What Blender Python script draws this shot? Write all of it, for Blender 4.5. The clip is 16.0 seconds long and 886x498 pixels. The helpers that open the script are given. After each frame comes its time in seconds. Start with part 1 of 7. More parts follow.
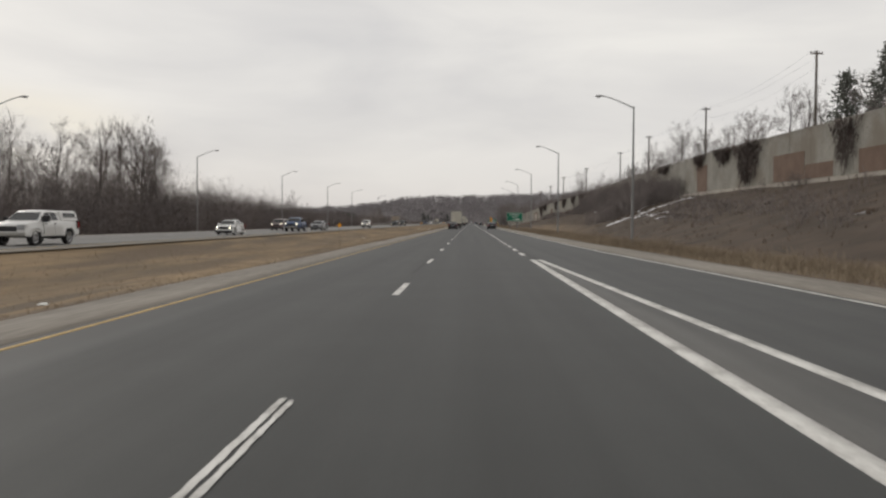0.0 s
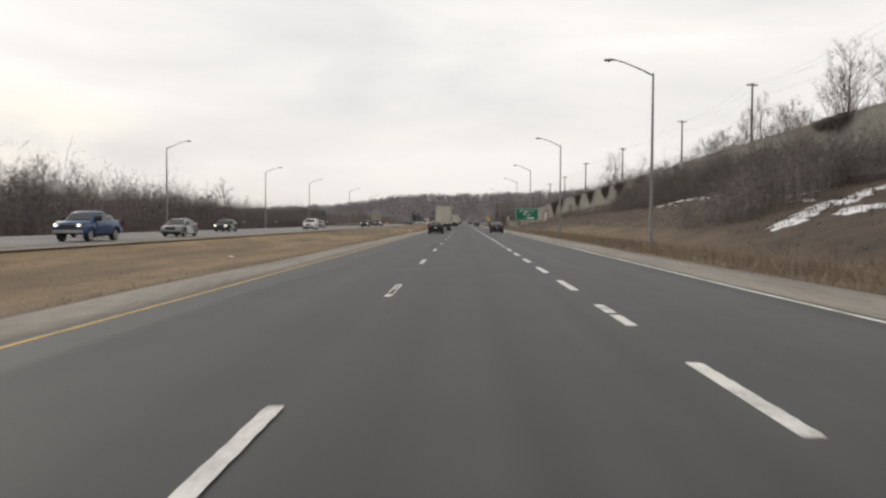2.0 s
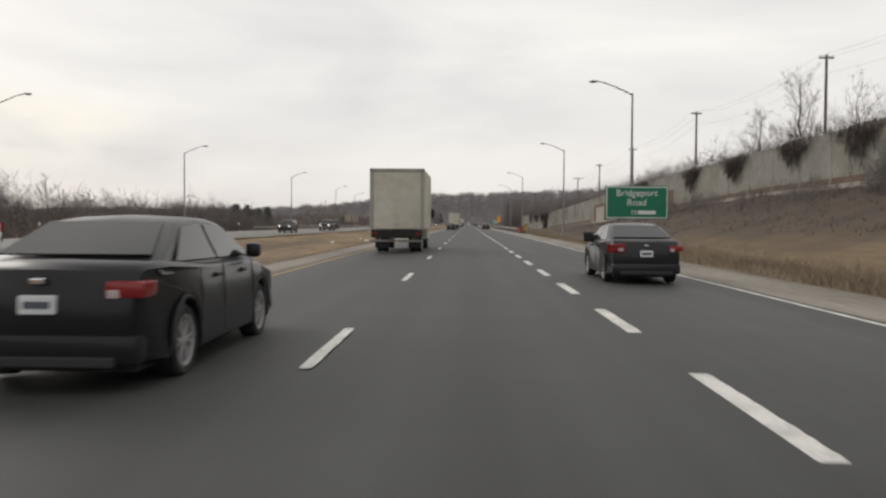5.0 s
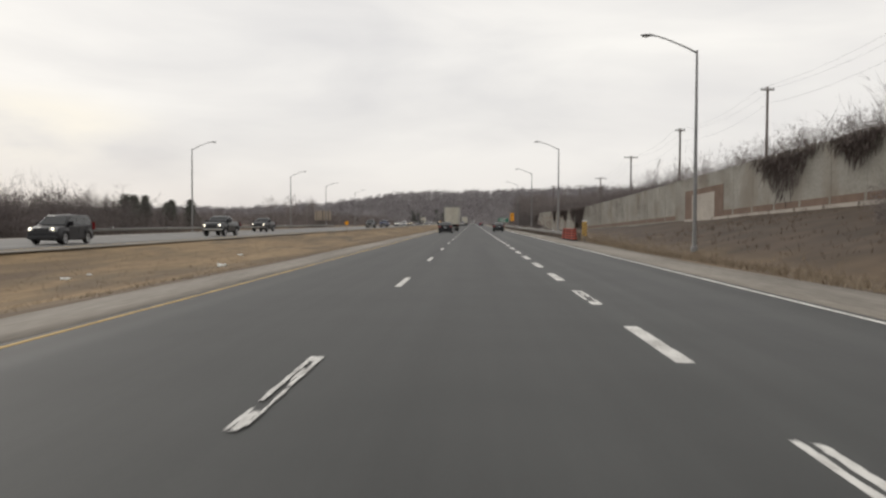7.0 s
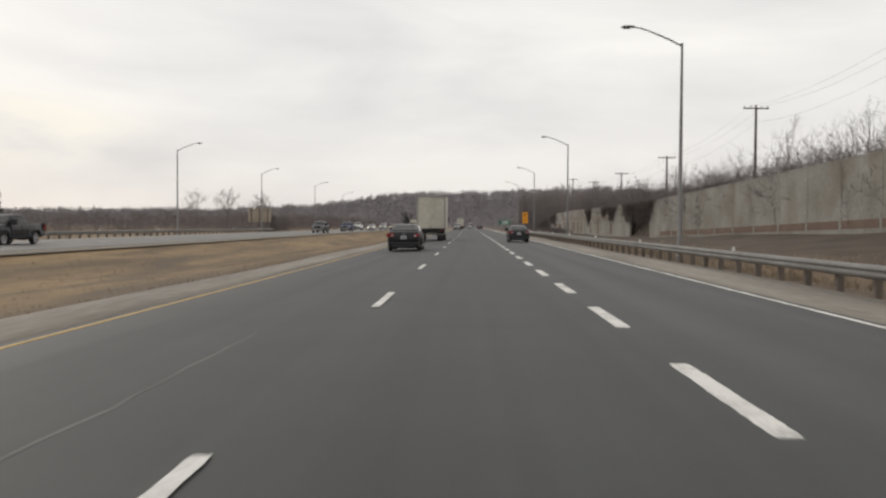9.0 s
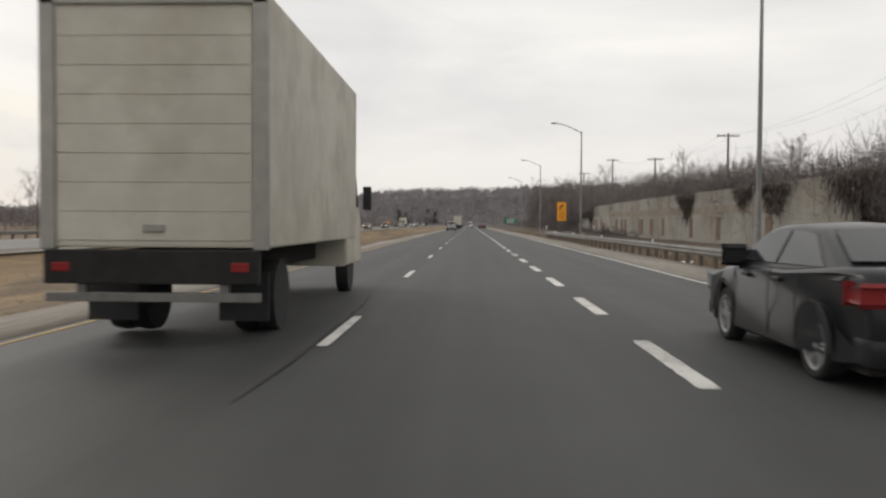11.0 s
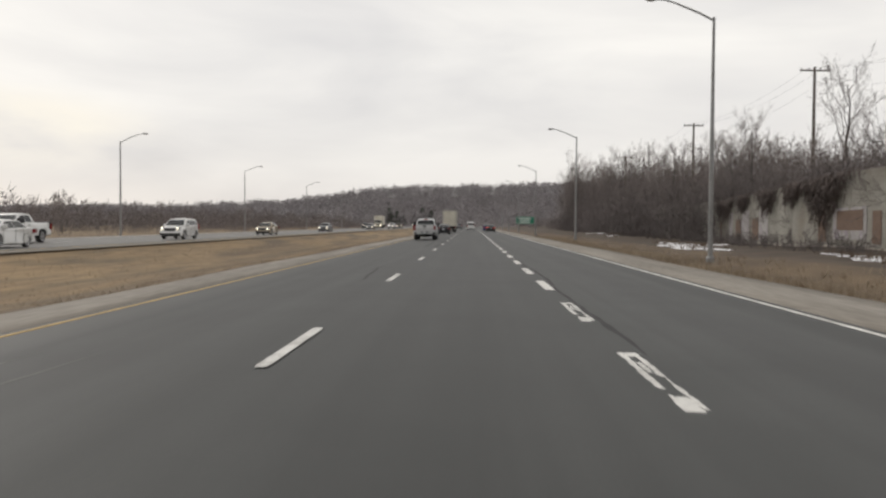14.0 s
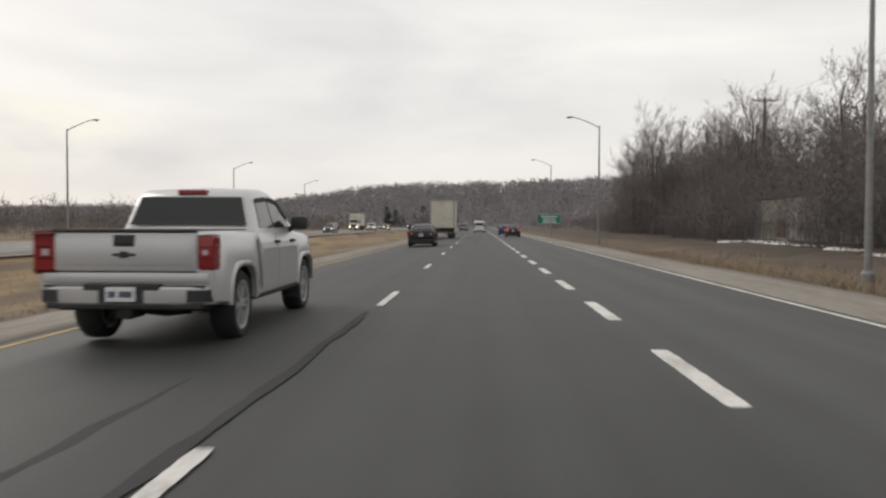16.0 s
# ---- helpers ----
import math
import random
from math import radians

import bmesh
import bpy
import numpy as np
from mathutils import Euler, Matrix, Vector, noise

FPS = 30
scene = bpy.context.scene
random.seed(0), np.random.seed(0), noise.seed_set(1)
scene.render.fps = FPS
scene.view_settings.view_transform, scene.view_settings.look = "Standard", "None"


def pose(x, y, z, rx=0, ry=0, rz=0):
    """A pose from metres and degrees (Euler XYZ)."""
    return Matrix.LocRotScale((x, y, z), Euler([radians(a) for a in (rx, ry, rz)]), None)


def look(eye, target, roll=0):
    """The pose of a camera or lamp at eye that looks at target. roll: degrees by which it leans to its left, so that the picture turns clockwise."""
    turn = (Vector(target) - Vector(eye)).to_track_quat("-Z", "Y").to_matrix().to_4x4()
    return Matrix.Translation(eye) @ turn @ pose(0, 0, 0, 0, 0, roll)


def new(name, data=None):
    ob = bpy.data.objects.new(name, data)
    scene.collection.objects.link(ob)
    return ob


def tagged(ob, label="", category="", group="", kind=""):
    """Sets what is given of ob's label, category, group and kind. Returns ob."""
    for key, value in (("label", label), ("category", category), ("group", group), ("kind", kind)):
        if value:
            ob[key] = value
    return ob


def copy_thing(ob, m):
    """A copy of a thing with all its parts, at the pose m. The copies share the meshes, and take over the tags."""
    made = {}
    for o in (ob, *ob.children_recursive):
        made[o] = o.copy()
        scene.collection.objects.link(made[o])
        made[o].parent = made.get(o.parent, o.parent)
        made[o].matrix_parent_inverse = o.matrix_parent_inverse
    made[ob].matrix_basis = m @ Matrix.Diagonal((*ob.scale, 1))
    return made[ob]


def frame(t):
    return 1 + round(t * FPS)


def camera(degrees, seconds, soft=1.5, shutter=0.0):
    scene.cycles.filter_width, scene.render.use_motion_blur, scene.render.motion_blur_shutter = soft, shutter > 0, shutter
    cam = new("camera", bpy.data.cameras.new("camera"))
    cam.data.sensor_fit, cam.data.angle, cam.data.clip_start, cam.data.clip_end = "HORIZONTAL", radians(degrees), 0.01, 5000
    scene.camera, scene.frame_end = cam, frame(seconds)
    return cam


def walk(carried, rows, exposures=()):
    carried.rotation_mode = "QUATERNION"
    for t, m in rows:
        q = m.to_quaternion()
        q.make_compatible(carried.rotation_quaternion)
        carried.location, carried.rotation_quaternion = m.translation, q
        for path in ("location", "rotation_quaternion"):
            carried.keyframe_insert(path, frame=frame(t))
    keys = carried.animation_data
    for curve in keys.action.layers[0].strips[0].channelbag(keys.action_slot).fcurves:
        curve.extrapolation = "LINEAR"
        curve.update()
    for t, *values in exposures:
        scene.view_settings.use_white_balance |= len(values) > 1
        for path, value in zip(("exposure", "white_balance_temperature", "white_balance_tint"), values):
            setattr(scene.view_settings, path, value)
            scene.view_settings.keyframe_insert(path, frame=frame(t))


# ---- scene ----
# camera: seconds, x, y, yaw, pitch, roll; a car on the middle lane at about 110 km/h
cam = camera(55.7, 16.0, soft=2.4, shutter=0.1)
EYE_HEIGHT = 1.359
PATH = [
    (0.00, 1.362, 0.00, 1.863, -1.837, 0.352),
    (0.50, 1.291, 15.51, 1.896, -1.807, 0.435),
    (1.00, 1.235, 30.78, 1.775, -1.815, 0.473),
    (1.50, 1.280, 45.64, 1.604, -1.798, 0.479),
    (2.00, 1.329, 60.67, 1.402, -1.853, 0.439),
    (2.50, 1.456, 75.70, 1.367, -1.849, 0.439),
    (3.00, 1.519, 90.58, 1.394, -1.814, 0.465),
    (3.50, 1.519, 105.64, 1.521, -1.745, 0.369),
    (4.00, 1.466, 120.88, 1.570, -1.781, 0.336),
    (4.83, 1.484, 146.31, 1.665, -1.757, 0.344),
    (5.67, 1.502, 173.00, 1.763, -1.732, 0.351),
    (6.50, 1.519, 198.80, 1.859, -1.708, 0.359),
    (7.00, 1.517, 214.10, 1.991, -1.822, 0.276),
    (7.50, 1.517, 229.77, 1.917, -1.829, 0.483),
    (8.00, 1.569, 245.62, 1.897, -1.769, 0.488),
    (8.50, 1.591, 261.51, 1.817, -1.718, 0.429),
    (9.00, 1.562, 277.28, 1.824, -1.635, 0.321),
    (9.82, 1.604, 303.60, 1.819, -1.671, 0.326),
    (10.68, 1.647, 331.02, 1.814, -1.709, 0.331),
    (11.50, 1.688, 357.73, 1.808, -1.745, 0.336),
    (12.00, 1.734, 374.01, 1.650, -1.791, 0.373),
    (12.50, 1.905, 390.09, 1.675, -1.808, 0.236),
    (13.00, 2.004, 406.26, 1.700, -1.755, 0.394),
    (13.50, 2.015, 422.51, 1.816, -1.727, 0.482),
    (14.00, 2.062, 438.78, 1.950, -1.679, 0.391),
    (14.50, 2.077, 454.94, 2.177, -1.754, 0.288),
    (15.00, 1.973, 471.29, 2.388, -1.764, 0.289),
    (15.50, 1.826, 487.83, 2.420, -1.692, 0.295),
    (16.00, 1.733, 504.60, 2.426, -1.648, 0.129),
]


def eye_pose(x, y, yaw, pitch, roll):
    a, b = radians(yaw), radians(pitch)
    ahead = Vector((-math.sin(a) * math.cos(b), math.cos(a) * math.cos(b), math.sin(b)))
    eye = Vector((x, y, EYE_HEIGHT))
    return look(eye, eye + ahead * 5, roll)


walk(cam, [(t, eye_pose(x, y, yaw, pitch, roll)) for t, x, y, yaw, pitch, roll in PATH], exposures=[(0.0, -0.16), (0.5, -0.1), (1.0, -0.03), (1.5, 0.04), (2.0, 0.12), (2.5, 0.04), (16.0, 0.04)])

# ---- sky and light: a bright overcast afternoon in late winter ----
SUN_ELEVATION, SUN_TURN = radians(24), radians(-48)
world = bpy.data.worlds.new("overcast_sky")
scene.world = world
world.use_nodes = True
wn, wl = world.node_tree.nodes, world.node_tree.links
wn.clear()
w_out, w_bg = wn.new("ShaderNodeOutputWorld"), wn.new("ShaderNodeBackground")
w_sky = wn.new("ShaderNodeTexSky")
w_sky.sky_type, w_sky.sun_disc = "NISHITA", False
w_sky.sun_elevation, w_sky.sun_rotation = SUN_ELEVATION, SUN_TURN
w_co, w_map = wn.new("ShaderNodeTexCoord"), wn.new("ShaderNodeMapping")
w_map.inputs["Scale"].default_value = (1.0, 1.0, 3.6)
w_map.inputs["Location"].default_value = (3.1, 1.7, 0.4)
w_noise, w_ramp = wn.new("ShaderNodeTexNoise"), wn.new("ShaderNodeValToRGB")
w_noise.inputs["Scale"].default_value = 2.6
w_noise.inputs["Detail"].default_value = 7.0
w_noise.inputs["Roughness"].default_value = 0.5
w_noise.inputs["Distortion"].default_value = 0.35
w_ramp.color_ramp.elements[0].position, w_ramp.color_ramp.elements[0].color = 0.3, (0.75, 0.728, 0.715, 1)
w_ramp.color_ramp.elements[1].position, w_ramp.color_ramp.elements[1].color = 0.66, (0.99, 0.955, 0.90, 1)
w_scale, w_mix = wn.new("ShaderNodeVectorMath"), wn.new("ShaderNodeMix")
w_scale.operation = "SCALE"
w_scale.inputs["Scale"].default_value = 0.1
w_mix.data_type = "RGBA"
w_mix.inputs["Factor"].default_value = 0.93
wl.new(w_co.outputs["Generated"], w_map.inputs["Vector"])
wl.new(w_map.outputs["Vector"], w_noise.inputs["Vector"])
wl.new(w_noise.outputs["Fac"], w_ramp.inputs["Fac"])
wl.new(w_sky.outputs["Color"], w_scale.inputs[0])
wl.new(w_scale.outputs["Vector"], w_mix.inputs["A"])
w_sep, w_low, w_dim = wn.new("ShaderNodeSeparateXYZ"), wn.new("ShaderNodeMapRange"), wn.new("ShaderNodeMix")
w_low.inputs["From Min"].default_value, w_low.inputs["From Max"].default_value = 0.0, 0.2
w_dim.data_type, w_dim.blend_type = "RGBA", "MULTIPLY"
w_dim.inputs["Factor"].default_value = 1.0
w_tone = wn.new("ShaderNodeValToRGB")
w_tone.color_ramp.elements[0].color, w_tone.color_ramp.elements[1].color = (0.83, 0.825, 0.85, 1), (1, 1, 1, 1)
wl.new(w_co.outputs["Generated"], w_sep.inputs["Vector"])
wl.new(w_sep.outputs["Z"], w_low.inputs["Value"])
wl.new(w_low.outputs["Result"], w_tone.inputs["Fac"])
wl.new(w_ramp.outputs["Color"], w_dim.inputs["A"])
wl.new(w_tone.outputs["Color"], w_dim.inputs["B"])
wl.new(w_dim.outputs["Result"], w_mix.inputs["B"])
# a pale yellow break low in the cloud, ahead and to the west
w_off, w_len, w_fall, w_warm = wn.new("ShaderNodeMapping"), wn.new("ShaderNodeVectorMath"), wn.new("ShaderNodeMapRange"), wn.new("ShaderNodeMix")
w_off.vector_type = "TEXTURE"
w_off.inputs["Location"].default_value, w_off.inputs["Scale"].default_value = (-0.5, 0.86, 0.098), (0.17, 0.4, 0.05)
w_len.operation, w_fall.interpolation_type = "LENGTH", "SMOOTHSTEP"
w_fall.inputs["From Min"].default_value, w_fall.inputs["From Max"].default_value = 0.2, 1.15
w_fall.inputs["To Min"].default_value, w_fall.inputs["To Max"].default_value = 1.0, 0.0
w_patch, w_gap = wn.new("ShaderNodeMapRange"), wn.new("ShaderNodeMath")
w_patch.inputs["From Min"].default_value, w_patch.inputs["From Max"].default_value = 0.38, 0.56
w_gap.operation = "MULTIPLY"
w_warm.data_type = "RGBA"
w_warm.inputs["B"].default_value = (0.99, 0.925, 0.8, 1)
wl.new(w_co.outputs["Generated"], w_off.inputs["Vector"])
wl.new(w_off.outputs["Vector"], w_len.inputs[0])
wl.new(w_len.outputs["Value"], w_fall.inputs["Value"])
wl.new(w_noise.outputs["Fac"], w_patch.inputs["Value"])
wl.new(w_fall.outputs["Result"], w_gap.inputs[0])
wl.new(w_patch.outputs["Result"], w_gap.inputs[1])
wl.new(w_gap.outputs[0], w_warm.inputs["Factor"])
wl.new(w_mix.outputs["Result"], w_warm.inputs["A"])
wl.new(w_warm.outputs["Result"], w_bg.inputs["Color"])
w_bg.inputs["Strength"].default_value = 1.0
wl.new(w_bg.outputs["Background"], w_out.inputs["Surface"])

sun = new("sun", bpy.data.lights.new("sun", "SUN"))
sun.data.energy, sun.data.angle, sun.data.color = 0.6, radians(25), (1.0, 0.95, 0.88)
sun.matrix_world = look((0, 0, 0), (-math.sin(SUN_TURN) * math.cos(SUN_ELEVATION), -math.cos(SUN_TURN) * math.cos(SUN_ELEVATION), -math.sin(SUN_ELEVATION)))

# ---- materials ----


def material(name, low, high, rough=0.8, metal=0.0, grain=(6.0, 0.6), bump=0.0, spread=(0.35, 0.65), stretch=(1, 1, 1), coat=0.0, spots=None, sheen=0.5):
    """Two colours mixed by noise at two scales, with relief; stretch is the scale along each axis."""
    m = bpy.data.materials.new(name)
    m.use_nodes = True
    nt = m.node_tree
    bsdf = nt.nodes["Principled BSDF"]
    bsdf.inputs["Roughness"].default_value, bsdf.inputs["Metallic"].default_value = rough, metal
    bsdf.inputs["Coat Weight"].default_value = coat
    bsdf.inputs["Specular IOR Level"].default_value = sheen
    bsdf.inputs["Coat Roughness"].default_value = 0.08
    co, mp = nt.nodes.new("ShaderNodeNewGeometry"), nt.nodes.new("ShaderNodeMapping")
    mp.inputs["Scale"].default_value = stretch
    nt.links.new(co.outputs["Position"], mp.inputs["Vector"])
    a, b = nt.nodes.new("ShaderNodeTexNoise"), nt.nodes.new("ShaderNodeTexNoise")
    for n, s in ((a, grain[0]), (b, grain[1])):
        n.inputs["Scale"].default_value, n.inputs["Detail"].default_value = s, 4.0
        nt.links.new(mp.outputs["Vector"], n.inputs["Vector"])
    add = nt.nodes.new("ShaderNodeMath")
    add.operation = "MULTIPLY_ADD"
    add.inputs[1].default_value = 0.45
    nt.links.new(a.outputs["Fac"], add.inputs[0])
    half = nt.nodes.new("ShaderNodeMath")
    half.operation = "MULTIPLY"
    half.inputs[1].default_value = 0.55
    nt.links.new(b.outputs["Fac"], half.inputs[0])
    nt.links.new(half.outputs[0], add.inputs[2])
    ramp = nt.nodes.new("ShaderNodeValToRGB")
    e = ramp.color_ramp.elements
    e[0].position, e[0].color, e[1].position, e[1].color = spread[0], (*low, 1), spread[1], (*high, 1)
    nt.links.new(add.outputs[0], ramp.inputs["Fac"])
    colour = ramp.outputs["Color"]
    if spots:
        at, tint = spots
        sp = nt.nodes.new("ShaderNodeTexNoise")
        sp.inputs["Scale"].default_value, sp.inputs["Detail"].default_value = at, 5.0
        nt.links.new(mp.outputs["Vector"], sp.inputs["Vector"])
        sr = nt.nodes.new("ShaderNodeValToRGB")
        sr.color_ramp.elements[0].position, sr.color_ramp.elements[1].position = 0.5, 0.68
        nt.links.new(sp.outputs["Fac"], sr.inputs["Fac"])
        mx = nt.nodes.new("ShaderNodeMix")
        mx.data_type = "RGBA"
        mx.inputs["B"].default_value = (*tint, 1)
        nt.links.new(sr.outputs["Color"], mx.inputs["Factor"])
        nt.links.new(colour, mx.inputs["A"])
        colour = mx.outputs["Result"]
    nt.links.new(colour, bsdf.inputs["Base Color"])
    if bump:
        bp = nt.nodes.new("ShaderNodeBump")
        bp.inputs["Strength"].default_value, bp.inputs["Distance"].default_value = bump, 0.02
        nt.links.new(add.outputs[0], bp.inputs["Height"])
        nt.links.new(bp.outputs["Normal"], bsdf.inputs["Normal"])
    return m


def glowing(name, colour, strength):
    m = material(name, colour, colour, rough=0.3)
    bsdf = m.node_tree.nodes["Principled BSDF"]
    bsdf.inputs["Emission Color"].default_value = (*colour, 1)
    bsdf.inputs["Emission Strength"].default_value = strength
    return m


def paint(name, colour, metal=0.3):
    dark = tuple(c * 0.9 for c in colour)
    return material(name, dark, colour, rough=0.34, metal=metal, grain=(900.0, 1.2), coat=0.4 if max(colour) > 0.1 else 0.2, sheen=0.5 if min(colour) > 0.1 else 0.2)


def ground_material():
    """Dry winter grass over soil: tan in the median and on the verge, brown weeds up the bank."""
    m = material("dry_grass", (0.138, 0.094, 0.049), (0.285, 0.197, 0.103), rough=0.95, grain=(2.6, 0.3), bump=0.45, spread=(0.33, 0.66), stretch=(1.0, 0.16, 1.0), spots=(0.5, (0.105, 0.076, 0.047)))
    nt = m.node_tree
    bsdf = nt.nodes["Principled BSDF"]
    base = bsdf.inputs["Base Color"].links[0].from_socket
    geo, sep = nt.nodes.new("ShaderNodeNewGeometry"), nt.nodes.new("ShaderNodeSeparateXYZ")
    nt.links.new(geo.outputs["Position"], sep.inputs["Vector"])
    wob, edge = nt.nodes.new("ShaderNodeTexNoise"), nt.nodes.new("ShaderNodeMath")
    wob.inputs["Scale"].default_value, wob.inputs["Detail"].default_value = 0.22, 5.0
    nt.links.new(geo.outputs["Position"], wob.inputs["Vector"])
    edge.operation = "MULTIPLY_ADD"
    edge.inputs[1].default_value = 7.0
    nt.links.new(wob.outputs["Fac"], edge.inputs[0])
    nt.links.new(sep.outputs["X"], edge.inputs[2])
    span = nt.nodes.new("ShaderNodeMapRange")
    span.inputs["From Min"].default_value, span.inputs["From Max"].default_value = 13.4, 20.6
    rise, climb = nt.nodes.new("ShaderNodeMapRange"), nt.nodes.new("ShaderNodeMath")
    rise.inputs["From Min"].default_value, rise.inputs["From Max"].default_value = 95.0, 150.0
    rise.inputs["To Min"].default_value, rise.inputs["To Max"].default_value = 0.0, 4.2
    fall, back = nt.nodes.new("ShaderNodeMapRange"), nt.nodes.new("ShaderNodeMath")
    fall.inputs["From Min"].default_value, fall.inputs["From Max"].default_value = 190.0, 230.0
    fall.inputs["To Min"].default_value, fall.inputs["To Max"].default_value = 0.0, 4.6
    climb.operation, back.operation = "SUBTRACT", "ADD"
    nt.links.new(sep.outputs["Y"], rise.inputs["Value"])
    nt.links.new(sep.outputs["Y"], fall.inputs["Value"])
    nt.links.new(edge.outputs[0], climb.inputs[0])
    nt.links.new(rise.outputs["Result"], climb.inputs[1])
    nt.links.new(climb.outputs[0], back.inputs[0])
    nt.links.new(fall.outputs["Result"], back.inputs[1])
    nt.links.new(back.outputs[0], span.inputs["Value"])
    weeds = nt.nodes.new("ShaderNodeValToRGB")
    weeds.color_ramp.elements[0].position, weeds.color_ramp.elements[0].color = 0.3, (0.042, 0.03, 0.021, 1)
    weeds.color_ramp.elements[1].position, weeds.color_ramp.elements[1].color = 0.7, (0.09, 0.063, 0.044, 1)
    nz = nt.nodes.new("ShaderNodeTexNoise")
    nz.inputs["Scale"].default_value, nz.inputs["Detail"].default_value = 0.45, 9.0
    nt.links.new(geo.outputs["Position"], nz.inputs["Vector"])
    nt.links.new(nz.outputs["Fac"], weeds.inputs["Fac"])
    long_map, long_noise, long_ramp = nt.nodes.new("ShaderNodeMapping"), nt.nodes.new("ShaderNodeTexNoise"), nt.nodes.new("ShaderNodeValToRGB")
    long_map.inputs["Scale"].default_value = (0.42, 0.035, 1.0)
    long_noise.inputs["Scale"].default_value, long_noise.inputs["Detail"].default_value = 1.0, 6.0
    long_ramp.color_ramp.elements[0].position, long_ramp.color_ramp.elements[1].position = 0.49, 0.66
    nt.links.new(geo.outputs["Position"], long_map.inputs["Vector"])
    nt.links.new(long_map.outputs["Vector"], long_noise.inputs["Vector"])
    nt.links.new(long_noise.outputs["Fac"], long_ramp.inputs["Fac"])
    streak = nt.nodes.new("ShaderNodeMix")
    streak.data_type = "RGBA"
    streak.inputs["B"].default_value = (0.115, 0.079, 0.046, 1)
    nt.links.new(long_ramp.outputs["Color"], streak.inputs["Factor"])
    nt.links.new(base, streak.inputs["A"])
    # bare damp soil where the grass meets the gravel, on both sides of the road
    side, soil_edge, soil = nt.nodes.new("ShaderNodeMath"), nt.nodes.new("ShaderNodeValToRGB"), nt.nodes.new("ShaderNodeMix")
    side.operation = "MULTIPLY_ADD"
    side.inputs[1].default_value = 2.2
    nt.links.new(long_noise.outputs["Fac"], side.inputs[0])
    nt.links.new(sep.outputs["X"], side.inputs[2])
    reach = nt.nodes.new("ShaderNodeMapRange")
    reach.inputs["From Min"].default_value, reach.inputs["From Max"].default_value = -10.0, 16.0
    nt.links.new(side.outputs[0], reach.inputs["Value"])
    stops = soil_edge.color_ramp.elements
    stops[0].position, stops[0].color = 0.09, (0, 0, 0, 1)
    stops[1].position, stops[1].color = 0.16, (0.8, 0.8, 0.8, 1)
    for at, level in ((0.235, 0.65), (0.26, 0.0), (0.82, 0.0), (0.85, 0.55), (0.9, 0.6), (0.95, 0.0)):
        stops.new(at).color = (level, level, level, 1)
    soil.data_type = "RGBA"
    soil.inputs["B"].default_value = (0.088, 0.062, 0.043, 1)
    nt.links.new(reach.outputs["Result"], soil_edge.inputs["Fac"])
    nt.links.new(soil_edge.outputs["Color"], soil.inputs["Factor"])
    nt.links.new(streak.outputs["Result"], soil.inputs["A"])
    mx = nt.nodes.new("ShaderNodeMix")
    mx.data_type = "RGBA"
    nt.links.new(span.outputs["Result"], mx.inputs["Factor"])
    nt.links.new(soil.outputs["Result"], mx.inputs["A"])
    nt.links.new(weeds.outputs["Color"], mx.inputs["B"])
    # leaf litter under the far wood, its colour lifted for haze as the twigs are
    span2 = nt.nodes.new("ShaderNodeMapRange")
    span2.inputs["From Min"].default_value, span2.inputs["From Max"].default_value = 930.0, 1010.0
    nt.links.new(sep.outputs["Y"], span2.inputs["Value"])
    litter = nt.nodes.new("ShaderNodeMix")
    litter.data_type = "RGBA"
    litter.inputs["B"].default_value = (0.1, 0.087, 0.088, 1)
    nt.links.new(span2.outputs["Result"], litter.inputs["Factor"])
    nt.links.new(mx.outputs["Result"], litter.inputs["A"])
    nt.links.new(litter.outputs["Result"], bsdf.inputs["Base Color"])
    return m


